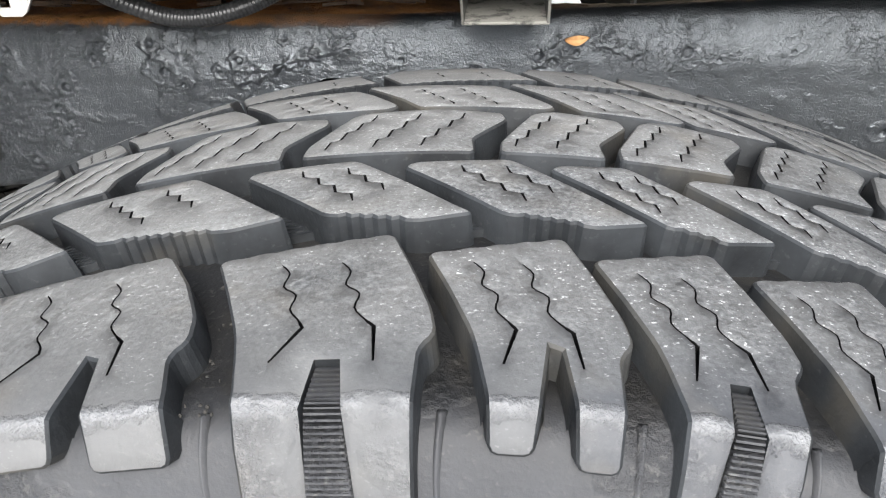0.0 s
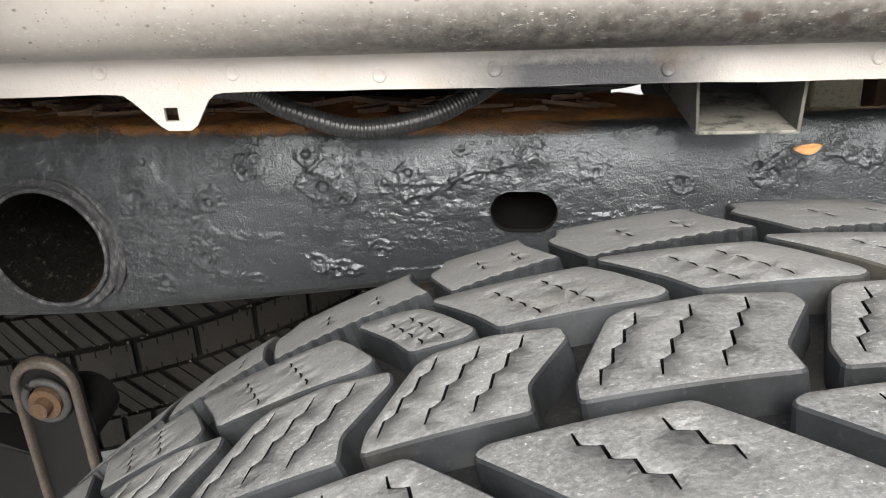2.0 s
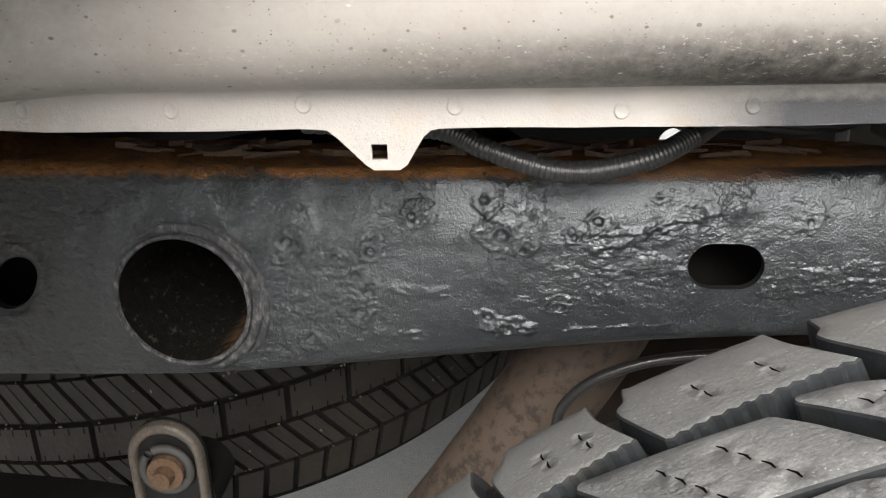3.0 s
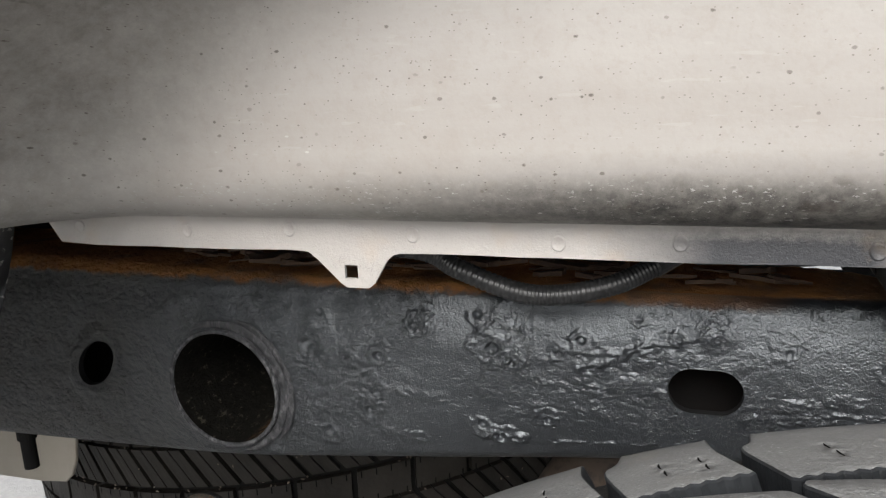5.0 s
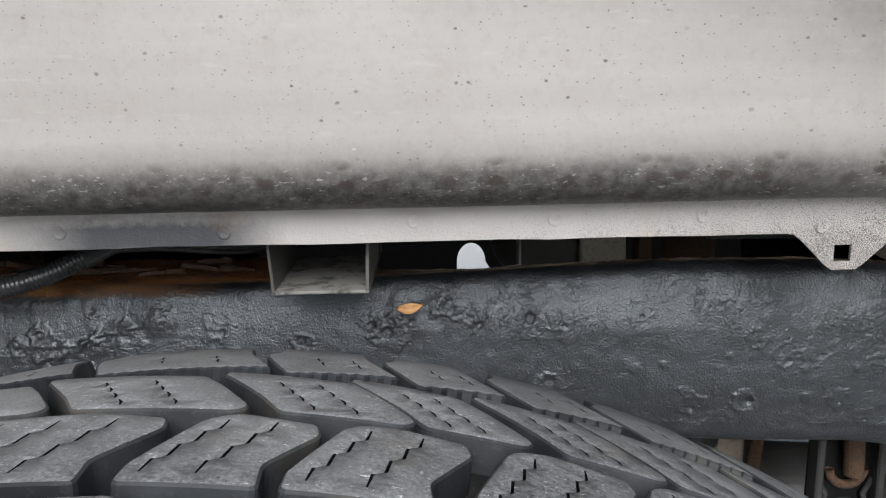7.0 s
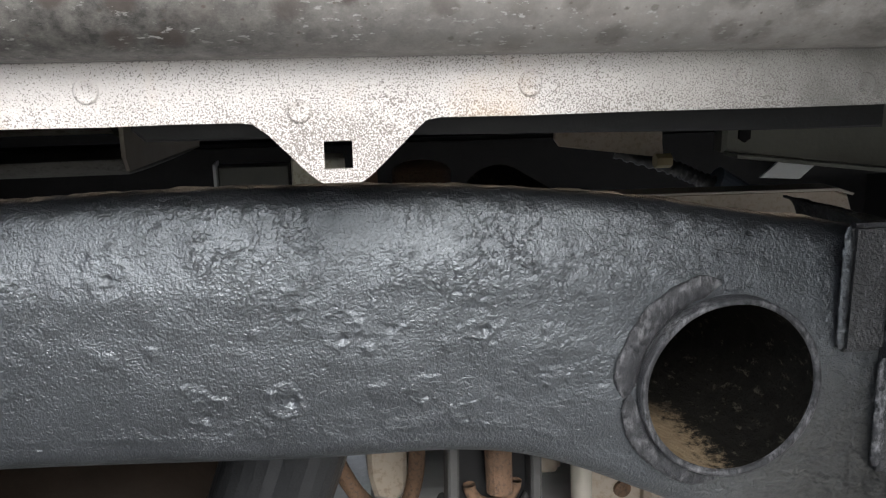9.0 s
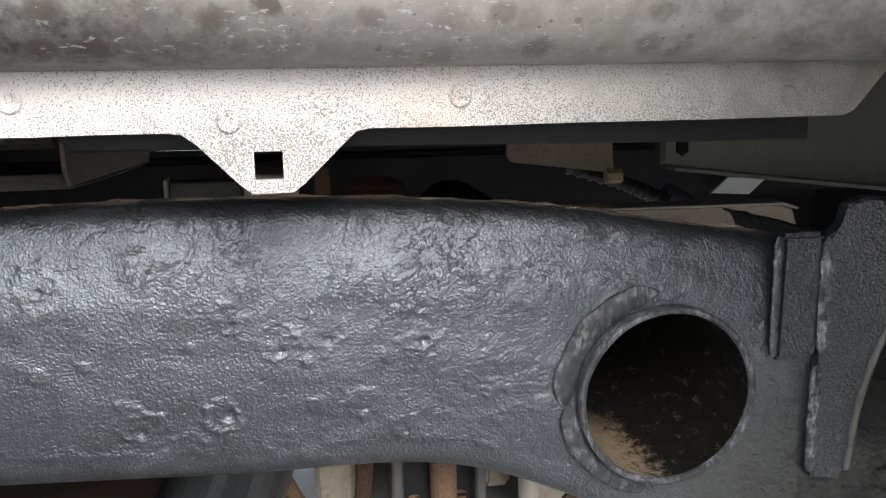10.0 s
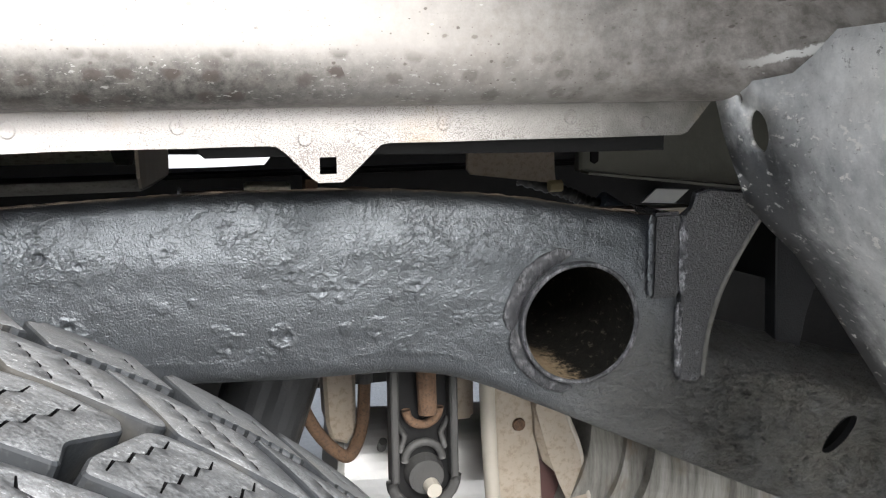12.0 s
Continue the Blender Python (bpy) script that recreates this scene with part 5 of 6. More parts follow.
def centre(l, r, i):
    outline = [(l, -0.019), (l, -0.0105), (l + 0.009, 0.016), (l + 0.013, 0.0195), (r - 0.012, 0.021), (r + 0.0065, 0.0165), (r + 0.008, 0.0095), (r - 0.0015, -0.0085), (r - 0.0005, -0.019)]
    slots = []
    count = 2 if r - l < 0.038 else 3
    for k in range(count):
        s = l + (r - l) * (k + 0.75) / (count + 0.6)
        slots.append(stair(s + 0.0065, 0.0160, s - 0.007, -0.0160, 4))
    tread_block(outline, slots, TREAD)


def second(l, r, i):
    top = -0.0255
    near_l, near_r = (l, -0.0545), (r - 0.013, -0.0585)
    mark = lambda u: (near_l[0] + (near_r[0] - near_l[0]) * u, near_l[1] + (near_r[1] - near_l[1]) * u)
    outline = [near_l, mark(0.15)] + scallop(mark(0.15), mark(0.86), 0.0031, 0.0009) + [mark(0.86), near_r, (r, -0.0545), (r - 0.0048, -0.0505), (r + top - 0.004, -0.0265), (r + top - 0.0075, -0.0235), (l + top + 0.002, -0.0258), (l + top - 0.001, -0.029)]
    slots = []
    for f, n in ((0.30, 4), (0.64, 3)):
        s0 = l + (r - l) * f
        run = 0.0052 * n * min(1.0, (r - l) / 0.034)
        slots.append(stair(s0 - 0.0215, -0.0285, s0 - 0.0215 + run, -0.0285 - 0.0052 * n, n))
    # ribs on the floor of the groove beside the block
    verts, faces = [], []
    for k in range(9):
        u = 0.30 + 0.065 * k
        s, w = l + top * (1 - u), -0.0275 - 0.027 * u
        loop = [(s + 0.002, w + 0.0005), (s - 0.013, w - 0.003), (s - 0.013, w - 0.0042), (s + 0.002, w - 0.0007)]
        b0 = len(verts)
        for h in (-DEPTH - 0.0006, -DEPTH + 0.0022):
            verts += [on_tyre(a, b, h) for a, b in loop]
        faces += [(b0 + 4, b0 + 5, b0 + 6, b0 + 7)] + [(b0 + q, b0 + (q + 1) % 4, b0 + 4 + (q + 1) % 4, b0 + 4 + q) for q in range(4)]
    tagged(obj("groove_ladder", verts, faces, WALL, tyre), kind="stuff")
    tread_block(outline, slots, TREAD)


def fourth(l, r, i):
    outline = [(l, 0.0235), (r - 0.003, 0.0225), (r, 0.0255), (r - 0.0005, 0.029), (r - 0.011, 0.046), (r - 0.0185, 0.0565), (l - 0.008, 0.0605), (l - 0.0215, 0.0625), (l - 0.0225, 0.059), (l - 0.007, 0.036)]
    slots = []
    for f in (0.3, 0.62):
        s0 = l + (r - l) * f
        slots += dashes(s0 - 0.002, 0.027, s0 - 0.017, 0.053, 4)
    tread_block(outline, slots, TREAD)


def shoulder(l, r, i, flip=1):
    """Outer blocks; they run over the edge on to the sidewall. flip -1 gives the far row."""
    prong = i % 2 == 1 and flip > 0
    # one block stands less slanted than its neighbours
    slip = 0.0055 if flip > 0 and -0.125 < l < -0.105 else 0.0
    nudge = 0.0022 if flip > 0 and -0.06 < l < -0.04 else slip
    back_l, back_r = (l, -0.0725), (r, -0.0645 - 0.5 * slip)
    edge = [back_l] + scallop(back_l, back_r, 0.006 if flip > 0 else 0.0042, 0.0008 if flip > 0 else 0.0017) + [back_r]
    right = [(r + 0.006 + 0.3 * slip, -0.079), (r + 0.0105 + 0.5 * slip, -0.091), (r + 0.012 + 0.4 * slip, -0.0985), (r + 0.009 + 0.4 * slip, -0.1025), (r + 0.009 + 0.9 * slip, -0.114)]
    end = -0.1272 if prong else -0.152
    mid = (l + 0.0145 + r + 0.009) / 2 + 1.35 * slip
    if prong:
        bottom = [(r + 0.009 + slip, end), (mid + 0.0042, end), (mid + 0.0032, -0.114), (mid + 0.0014, -0.1015), (mid - 0.001, -0.1005), (mid - 0.0026, -0.114), (mid - 0.0036, end + 0.0022), (l + 0.0148, end + 0.0022)]
    else:
        bottom = [(r + 0.009, end), (l + 0.0145, end)]
    left = [(l + 0.0142, -0.114), (l + 0.0118, -0.1025), (l + 0.0105, -0.0975), (l + 0.0055, -0.085)]
    outline = edge + right + bottom + left
    slots = []
    lean_in = -0.0088 * max(0.2, min(1.0, (r - l - 0.022) / 0.028))
    for f, lean in ((0.34, lean_in), (0.68, 0.0025 + 0.2 * lean_in)):
        s0 = l + (r - l) * f + nudge
        knots = zigzag((s0 + 0.0, -0.0755), (s0 + 0.0075, -0.0945), 5, 0.0010) + [(s0 + 0.0096 + lean * 0.15, -0.0968)]
        line = spline(knots, 3) + [Vector((s0 + 0.0095 + lean, -0.1062))]
        slots.append(sipe(line, [0.00042] * (len(line) - 4) + [0.0006, 0.0008, 0.0009, 0.0008]))
    if flip < 0:
        slots = []
        for f in (0.35, 0.7):
            s0 = l + (r - l) * f
            slots += dashes(s0 + 0.004, -0.093, s0 - 0.001, -0.077, 2)
    channel = None
    if not prong and flip > 0:
        span = min(1.0, 0.25 + (r - l) / 0.055)
        channel = [(mid + span * a, b) for a, b in ((-0.0030, -0.1058), (0.0022, -0.1058), (0.0040, -0.117), (0.0062, -0.150), (-0.0056, -0.150), (-0.0042, -0.117))]
    if flip < 0:
        outline = [(-s, -w) for s, w in outline]
        slots = [[(-s, -w) for s, w in q] for q in slots]
        if channel:
            channel = [(-s, -w) for s, w in channel]
    ob = tread_block(outline, slots, SHOULDER if flip > 0 else TREAD, "", channel, 0.0018, "shoulder_block")
    if flip > 0:
        # a fine mould line runs down the sidewall beside the block
        verts, faces = [], []
        steps = 14
        for k in range(steps + 1):
            w = -0.114 - 0.037 * k / steps
            s = r + 0.0134 + slip + 0.0005 * math.sin(k * 0.4 + i)
            top_h = -base_depth(w) + 0.0003 - 0.0022 * max(0.0, 1 - k / 4)
            verts += [on_tyre(s - 0.0008, w, top_h - 0.002), on_tyre(s - 0.0002, w, top_h), on_tyre(s + 0.0004, w, top_h), on_tyre(s + 0.0012, w, top_h - 0.002)]
            if k:
                b0 = 4 * (k - 1)
                faces += [(b0 + q, b0 + q + 1, b0 + q + 5, b0 + q + 4) for q in range(3)]
        obj("mould_line", verts, faces, GROOVE, ob, "", True)
    if channel:
        # rungs on the floor of the channel
        verts, faces = [], []
        q = -0.107
        while q > -0.149:
            half = span * (0.0030 + (-0.1055 - q) * 0.066)
            # each rung is a thin raised bar
            wide = [(mid - half + 0.0002, q), (mid + half + 0.0002, q), (mid + half + 0.0002, q - 0.00095), (mid - half + 0.0002, q - 0.00095)]
            crest = [(mid - half + 0.0004, q - 0.00025), (mid + half, q - 0.00025), (mid + half, q - 0.0007), (mid - half + 0.0004, q - 0.0007)]
            b0 = len(verts)
            for h, loop in ((-0.0020, wide), (-0.0008, crest)):
                verts += [on_tyre(flip * s, flip * w, h) for s, w in loop]
            faces += [(b0 + 4, b0 + 5, b0 + 6, b0 + 7)] + [(b0 + k, b0 + (k + 1) % 4, b0 + 4 + (k + 1) % 4, b0 + 4 + k) for k in range(4)]
            q -= 0.0012
        tagged(obj("ladder_strip", verts, faces, GROOVE, ob), kind="stuff")


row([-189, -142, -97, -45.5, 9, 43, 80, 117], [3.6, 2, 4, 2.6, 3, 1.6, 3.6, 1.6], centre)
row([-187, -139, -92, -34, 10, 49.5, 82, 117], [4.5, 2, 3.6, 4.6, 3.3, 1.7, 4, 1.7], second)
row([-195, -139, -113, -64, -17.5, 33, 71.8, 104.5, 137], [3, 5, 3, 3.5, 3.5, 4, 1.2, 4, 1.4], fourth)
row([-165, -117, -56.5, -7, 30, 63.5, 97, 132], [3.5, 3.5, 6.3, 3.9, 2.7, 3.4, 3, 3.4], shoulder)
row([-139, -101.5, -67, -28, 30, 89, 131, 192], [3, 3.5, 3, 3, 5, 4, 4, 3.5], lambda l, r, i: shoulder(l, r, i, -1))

crumbs = random.Random(31)
bm = bmesh.new()
for s_mid, w_mid, n in ((-0.0475, -0.103, 9), (-0.0440, -0.113, 8), (-0.0475, -0.088, 8), (0.1005, -0.118, 6)):
    for k in range(n):
        p = Vector(on_tyre(s_mid + crumbs.gauss(0, 0.0022), w_mid + crumbs.gauss(0, 0.004), -base_depth(w_mid) + 0.0003))
        turn = Matrix.Rotation(crumbs.uniform(0, 3), 4, "Z") @ Matrix.Diagonal((crumbs.uniform(0.0002, 0.0006), crumbs.uniform(0.0002, 0.0006), crumbs.uniform(0.0003, 0.0006), 1))
        bmesh.ops.create_icosphere(bm, subdivisions=1, radius=1.0, matrix=Matrix.Translation(p) @ turn)
tagged(part("groove_dirt", bm, CRUMB, tyre, "grey crumbs of dirt in the grooves"), "grey crumbs of dirt in the grooves", kind="stuff")

# ---------------------------------------------------------------- between housing and rail
hose = thing("ribbed_hose", "black corrugated cable conduit sagging over the frame rail", "conduit")
line = spline([(-0.33, 0.53, 0.786), (-0.262, 0.527, 0.783), (-0.238, 0.523, 0.774), (-0.205, 0.521, 0.763), (-0.18, 0.521, 0.7625), (-0.153, 0.524, 0.7685), (-0.132, 0.534, 0.777)], 46)
v, f = tube_along(line, 0.0055, 14, lambda i: 0.0050 if i % 4 == 0 else 0.0057)
obj("conduit", v, f, HOSE, hose, "", True)
bm = bmesh.new()
rod(bm, (-0.134, 0.5335, 0.7765), (-0.119, 0.545, 0.7825), 0.0066, 0.0060, 18)
part("connector", bm, HOSE, hose, "black plug at the conduit's end")
for dy, dz in ((0.0, 0.0), (0.006, -0.004)):
    v, f = tube_along(spline([(-0.13, 0.541 + dy, 0.781 + dz), (-0.10, 0.556 + dy, 0.779 + dz), (-0.05, 0.575 + dy, 0.772 + dz), (0.0, 0.60 + dy, 0.775)], 8), 0.0019, 8)
    obj("wire", v, f, HOSE, hose, "", True)

bracket = thing("bed_bracket", "pale dusty channel bracket hanging from the bed", "bracket")
for name_, x0, x1 in (("side_plate", -0.0235, -0.0220), ("side_plate", 0.0328, 0.0345)):
    bm = bmesh.new()
    slab(bm, [(x0, 0.83), (x0 + (0.004 if x0 < 0 else -0.003), 0.7635), (x1 + (0.004 if x0 < 0 else -0.003), 0.7635), (x1, 0.83)], 0.497, 0.60, 0)
    part(name_, bm, WORN_CHANNEL, bracket)
bm = bmesh.new()
box(bm, (-0.0198, 0.497, 0.7625), (0.0318, 0.60, 0.7643), 0.0006)
part("base_plate", bm, STAINED, bracket, "pale plate with dark oily stains")
bm = bmesh.new()
box(bm, (-0.020, 0.575, 0.764), (0.032, 0.578, 0.80), 0.0006)
part("back_plate", bm, BLACK_STEEL, bracket)

leaf = thing("dry_leaf", "curled orange-brown dry leaf stuck on the frame rail", "leaf")
bm = bmesh.new()
rows_ = []
for i in range(9):
    u = i / 8
    half = 0.003 * math.sin(math.pi * min(1, u * 0.92 + 0.06)) + 0.0003
    rows_.append([bm.verts.new((0.0435 + 0.015 * u, 0.540 - 0.004 * math.sin(math.pi * u) - 0.002 * abs(c), 0.7415 + half * c + 0.0015 * u)) for c in (-1, -0.4, 0.3, 1)])
for ra, rb in zip(rows_, rows_[1:]):
    for q in range(3):
        bm.faces.new((ra[q], rb[q], rb[q + 1], ra[q + 1]))
ob = part("blade", bm, LEAF, leaf, "", True)
ob.modifiers.new("thickness", "SOLIDIFY").thickness = 0.0004

# parts of the underbody seen through the gap above the rail
silencer = thing("silencer", "pale greenish grey exhaust silencer under the bed", "silencer")
bm = bmesh.new()
rod(bm, (-0.45, 0.87, 0.822), (0.135, 0.87, 0.822), 0.064, 0.064, 48)
part("body", bm, PALE_GREEN, silencer, "", True)
bm = bmesh.new()
rod(bm, (0.128, 0.87, 0.822), (0.140, 0.87, 0.822), 0.067, 0.067, 48)
part("end_band", bm, WORN_CHANNEL, silencer)

shield = thing("heat_shield", "bent brown-grey sheet heat shield round the silencer", "heat shield")
sv, sf = [], []
prof = [(0.722, 0.7560), (0.728, 0.7500), (0.738, 0.7465), (0.80, 0.742), (0.88, 0.737), (0.97, 0.732), (1.065, 0.728)]
for i in range(13):
    x = -0.45 + 0.608 * i / 12
    for y, z in prof:
        sv.append((x, y, z + 0.0008 * noise.noise((x * 20, y * 20, 0))))
for i in range(12):
    for k in range(len(prof) - 1):
        a = i * len(prof) + k
        sf.append((a, a + len(prof), a + len(prof) + 1, a + 1))
ob = obj("trough", sv, sf, WORN_CHANNEL, shield, "", True)
ob.modifiers.new("thickness", "SOLIDIFY").thickness = 0.0015
bm = bmesh.new()
plate_ = [(0.722, 0.85), (0.722, 0.756), (0.730, 0.7478), (1.045, 0.7293), (1.058, 0.7335), (1.065, 0.745), (1.065, 0.85)]
ends = [[bm.verts.new((xx, y, z)) for y, z in plate_] for xx in (0.1575, 0.1600)]
bm.faces.new(ends[0][::-1])
bm.faces.new(ends[1])
for q in range(len(plate_)):
    j = (q + 1) % len(plate_)
    bm.faces.new((ends[0][q], ends[1][q], ends[1][j], ends[0][j]))
part("end_plate", bm, BROWN_SHEET, shield, "brown-grey end plate with a rounded corner")

strip = thing("bed_sill", "black steel sill behind the housing flange", "sill")
bm = bmesh.new()
slab(bm, [(0.208, 0.85), (0.208, 0.790), (0.212, 0.7862), (0.30, 0.7858), (0.42, 0.7835), (0.47, 0.7830), (0.47, 0.85)], 0.502, 0.530, 0.001)
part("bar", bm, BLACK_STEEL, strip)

cross = thing("cross_member", "dark olive steel cross member under the truck bed", "cross member")
bm = bmesh.new()
slab(bm, [(0.4690, 0.7600), (0.5891, 0.7452), (0.6391, 0.7422), (0.6354, 0.8400), (0.4690, 0.8400)], 0.62, 0.63, 0.002)
part("web", bm, OLIVE_STEEL, cross)
bm = bmesh.new()
slab(bm, [(0.4690, 0.7590), (0.5891, 0.7442), (0.6391, 0.7412), (0.6391, 0.7432), (0.5891, 0.7462), (0.4690, 0.7610)], 0.605, 0.6195, 0.0004)
part("lower_flange", bm, OLIVE_STEEL, cross, "worn lower flange")
# a near-black plate laid on the web stands in for the shaded slot
bm = bmesh.new()
slab(bm, [(0.4765, 0.767), (0.4795, 0.765), (0.4825, 0.767), (0.4825, 0.779), (0.4795, 0.781), (0.4765, 0.779)], 0.6180, 0.6196, 0)
part("slot", bm, SIPE, cross, "near-black plate in place of a slot")

far_sheet = thing("hanging_sheet", "pale dusty sheet hanging under the bed", "sheet")
bm = bmesh.new()
slab(bm, [(0.509, 0.80), (0.509, 0.722), (0.514, 0.7150), (0.570, 0.7075), (0.618, 0.7010), (0.6265, 0.7005), (0.624, 0.715), (0.622, 0.80)], 1.05, 1.056, 0.001)
part("sheet", bm, BEIGE, far_sheet)
bm = bmesh.new()
rod(bm, (0.615, 1.046, 0.697), (0.632, 1.046, 0.697), 0.0075, 0.0075, 6)
part("nut", bm, YELLOW_NUT, far_sheet, "dull yellow nut")

pad = thing("axle_bracket", "pale worn axle bracket with a dark grey side plate", "bracket")
bm = bmesh.new()
slab(bm, [(0.243, 0.60), (0.243, 0.704), (0.2465, 0.707), (0.298, 0.705), (0.302, 0.60)], 1.10, 1.15, 0.002)
part("block", bm, PALE_YELLOW, pad, "pale yellowish block")
bm = bmesh.new()
slab(bm, [(0.168, 0.60), (0.168, 0.700), (0.241, 0.700), (0.241, 0.60)], 1.11, 1.13, 0.002)
part("side_plate", bm, OLIVE_STEEL, pad, "dark grey side plate")
# edge highlight of the side plate, put in as a pale strip
bm = bmesh.new()
slab(bm, [(0.1650, 0.60), (0.1650, 0.704), (0.1678, 0.704), (0.1678, 0.60)], 1.095, 1.13, 0)
part("edge_highlight", bm, FOAM, pad, "pale strip in place of an edge highlight")

boot = thing("rusty_boot", "dark rust-stained round boot behind the rail", "boot")
bm = bmesh.new()
rod(bm, (0.378, 1.10, 0.58), (0.378, 1.10, 0.690), 0.034, 0.031, 28)
bmesh.ops.create_uvsphere(bm, u_segments=28, v_segments=12, radius=0.031, matrix=Matrix.Translation((0.378, 1.10, 0.688)) @ Matrix.Diagonal((1, 1, 0.4, 1)))
part("dome", bm, RUST, boot, "", True)
bm = bmesh.new()
slab(bm, [(0.316, 0.58), (0.316, 0.712), (0.331, 0.712), (0.334, 0.58)], 1.10, 1.14, 0.001)
part("upright", bm, RUST, boot)

# plain dome for a rounded shape taken for the differential housing
dome = thing("grey_dome", "dark grey rounded dome on the far side", "bump stop")
bm = bmesh.new()
bmesh.ops.create_uvsphere(bm, u_segments=36, v_segments=20, radius=0.07, matrix=Matrix.Translation((0.215, 1.38, 0.600)) @ Matrix.Diagonal((1.0, 0.7, 0.95, 1)))
part("dome", bm, SPARE, dome, "", True)

loom = thing("wiring_loom", "black wiring loom with a blue-grey connector", "cable")
v, f = tube_along(spline([(0.60, 1.12, 0.700), (0.655, 1.10, 0.683), (0.690, 1.10, 0.668), (0.735, 1.10, 0.652), (0.79, 1.10, 0.625)], 20), 0.008, 10, lambda i: 0.0092 if i % 4 < 2 else 0.0072)
obj("sheath", v, f, HOSE, loom, "", True)
bm = bmesh.new()
rod(bm, (0.708, 1.097, 0.665), (0.745, 1.097, 0.645), 0.017, 0.015, 20)
part("connector", bm, CONNECTOR, loom, "blue-grey connector")

tray = thing("far_bracket", "pale worn sheet bracket on the far chassis side", "bracket")
bm = bmesh.new()
slab(bm, [(0.50, 0.60), (0.50, 0.671), (0.79, 0.667), (0.806, 0.661), (0.812, 0.645), (0.815, 0.60)], 1.0, 1.02, 0.002)
part("sheet", bm, BEIGE, tray)
bm = bmesh.new()
slab(bm, [(0.50, 0.6715), (0.79, 0.6675), (0.806, 0.6618), (0.808, 0.6638), (0.7905, 0.6698), (0.50, 0.6738)], 0.992, 1.024, 0.0005)
part("folded_edge", bm, PALE_METAL, tray, "worn folded upper edge")
tag_ = thing("bare_tab", "bare bright metal tab beyond the cross member", "tab")
bm = bmesh.new()
slab(bm, [(0.879, 0.632), (0.905, 0.654), (0.965, 0.650), (0.939, 0.628)], 1.30, 1.304, 0.0008)
part("sheet", bm, FOAM, tag_)

# far rail added to darken the view through the gap
far_rail = thing("far_frame_rail", "dark steel frame rail on the far side of the truck", "frame rail", kind="structure")
bm = bmesh.new()
box(bm, (REAR, 1.33, 0.625), (1.49, 1.39, 0.700), 0.006)
part("beam", bm, BLACK_STEEL, far_rail)
# black closing sheet, added to keep the far background dark except two bright openings
far_side = thing("far_closing_sheet", "black closing sheet on the far side under the truck bed", "truck bed", kind="structure")
arch_gap = [(0.1315 + 0.0325 * math.cos(math.pi * q / 12), 0.428 + 0.044 * math.sin(math.pi * q / 12)) for q in range(13)] + [(0.100, 0.395), (0.185, 0.395)]
slit = [(0.055, 0.660), (0.20, 0.659), (0.305, 0.661), (0.322, 0.682), (0.20, 0.686), (0.055, 0.691)]
p2, t2, _ = fill([(REAR, 0.14), (1.5, 0.14), (1.5, 0.853), (REAR, 0.853)], [arch_gap, slit], 0)
bm = bmesh.new()
vs = [bm.verts.new((p[0], 1.93, p[1])) for p in p2]
for t in t2:
    bm.faces.new([vs[i] for i in t])
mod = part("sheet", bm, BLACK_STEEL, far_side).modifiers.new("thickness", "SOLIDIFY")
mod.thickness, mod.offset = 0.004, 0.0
# plain end walls, added to keep daylight from under the bed
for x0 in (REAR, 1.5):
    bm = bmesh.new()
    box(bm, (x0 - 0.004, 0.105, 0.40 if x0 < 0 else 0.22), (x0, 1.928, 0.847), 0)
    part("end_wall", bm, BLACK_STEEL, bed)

# ---------------------------------------------------------------- below the rail, rear end
spare = thing("spare_tyre", "worn dusty spare tyre lying flat under the bed", "spare tyre")
SX, SY, SZ, SR, SW = -0.605, 1.178, 0.4435, 0.428, 0.105
TILT = 0.13


def on_spare(s, w, h):
    """s along the tread from the side that faces the rail, w upwards."""
    a = s / SR
    edge = abs(w) / SW
    r = SR - 0.012 * edge ** 3 + h
    return (SX + r * math.sin(a), SY - r * math.cos(a), SZ + w + TILT * r * math.sin(a))


cv, cf = [], []
levels_ = [i / 10 * SW for i in range(-11, 12)]
for i in range(180):
    for w in levels_:
        cv.append(on_spare(i * 2 * math.pi * SR / 180, w, -0.008))
nl = len(levels_)
for i in range(180):
    for k in range(nl - 1):
        j = (i + 1) % 180
        cf.append((i * nl + k, j * nl + k, j * nl + k + 1, i * nl + k + 1))
obj("carcass", cv, cf, DARK_PLASTIC, spare, "", True)
for sgn in (1, -1):
    v2, f2 = [], []
    for i in range(120):
        a = 2 * math.pi * i / 120
        for rr, ww in ((SR - 0.012, SW), (SR - 0.03, SW + 0.012), (SR - 0.09, SW + 0.016), (SR - 0.15, SW - 0.01), (0.02, SW - 0.06)):
            v2.append((SX + rr * math.sin(a), SY - rr * math.cos(a), SZ + sgn * ww + TILT * rr * math.sin(a)))
    for i in range(120):
        j = (i + 1) % 120
        f2 += [(i * 5 + k, j * 5 + k, j * 5 + k + 1, i * 5 + k + 1) for k in range(4)]
    obj("sidewall", v2, f2, SPARE, spare, "", True)


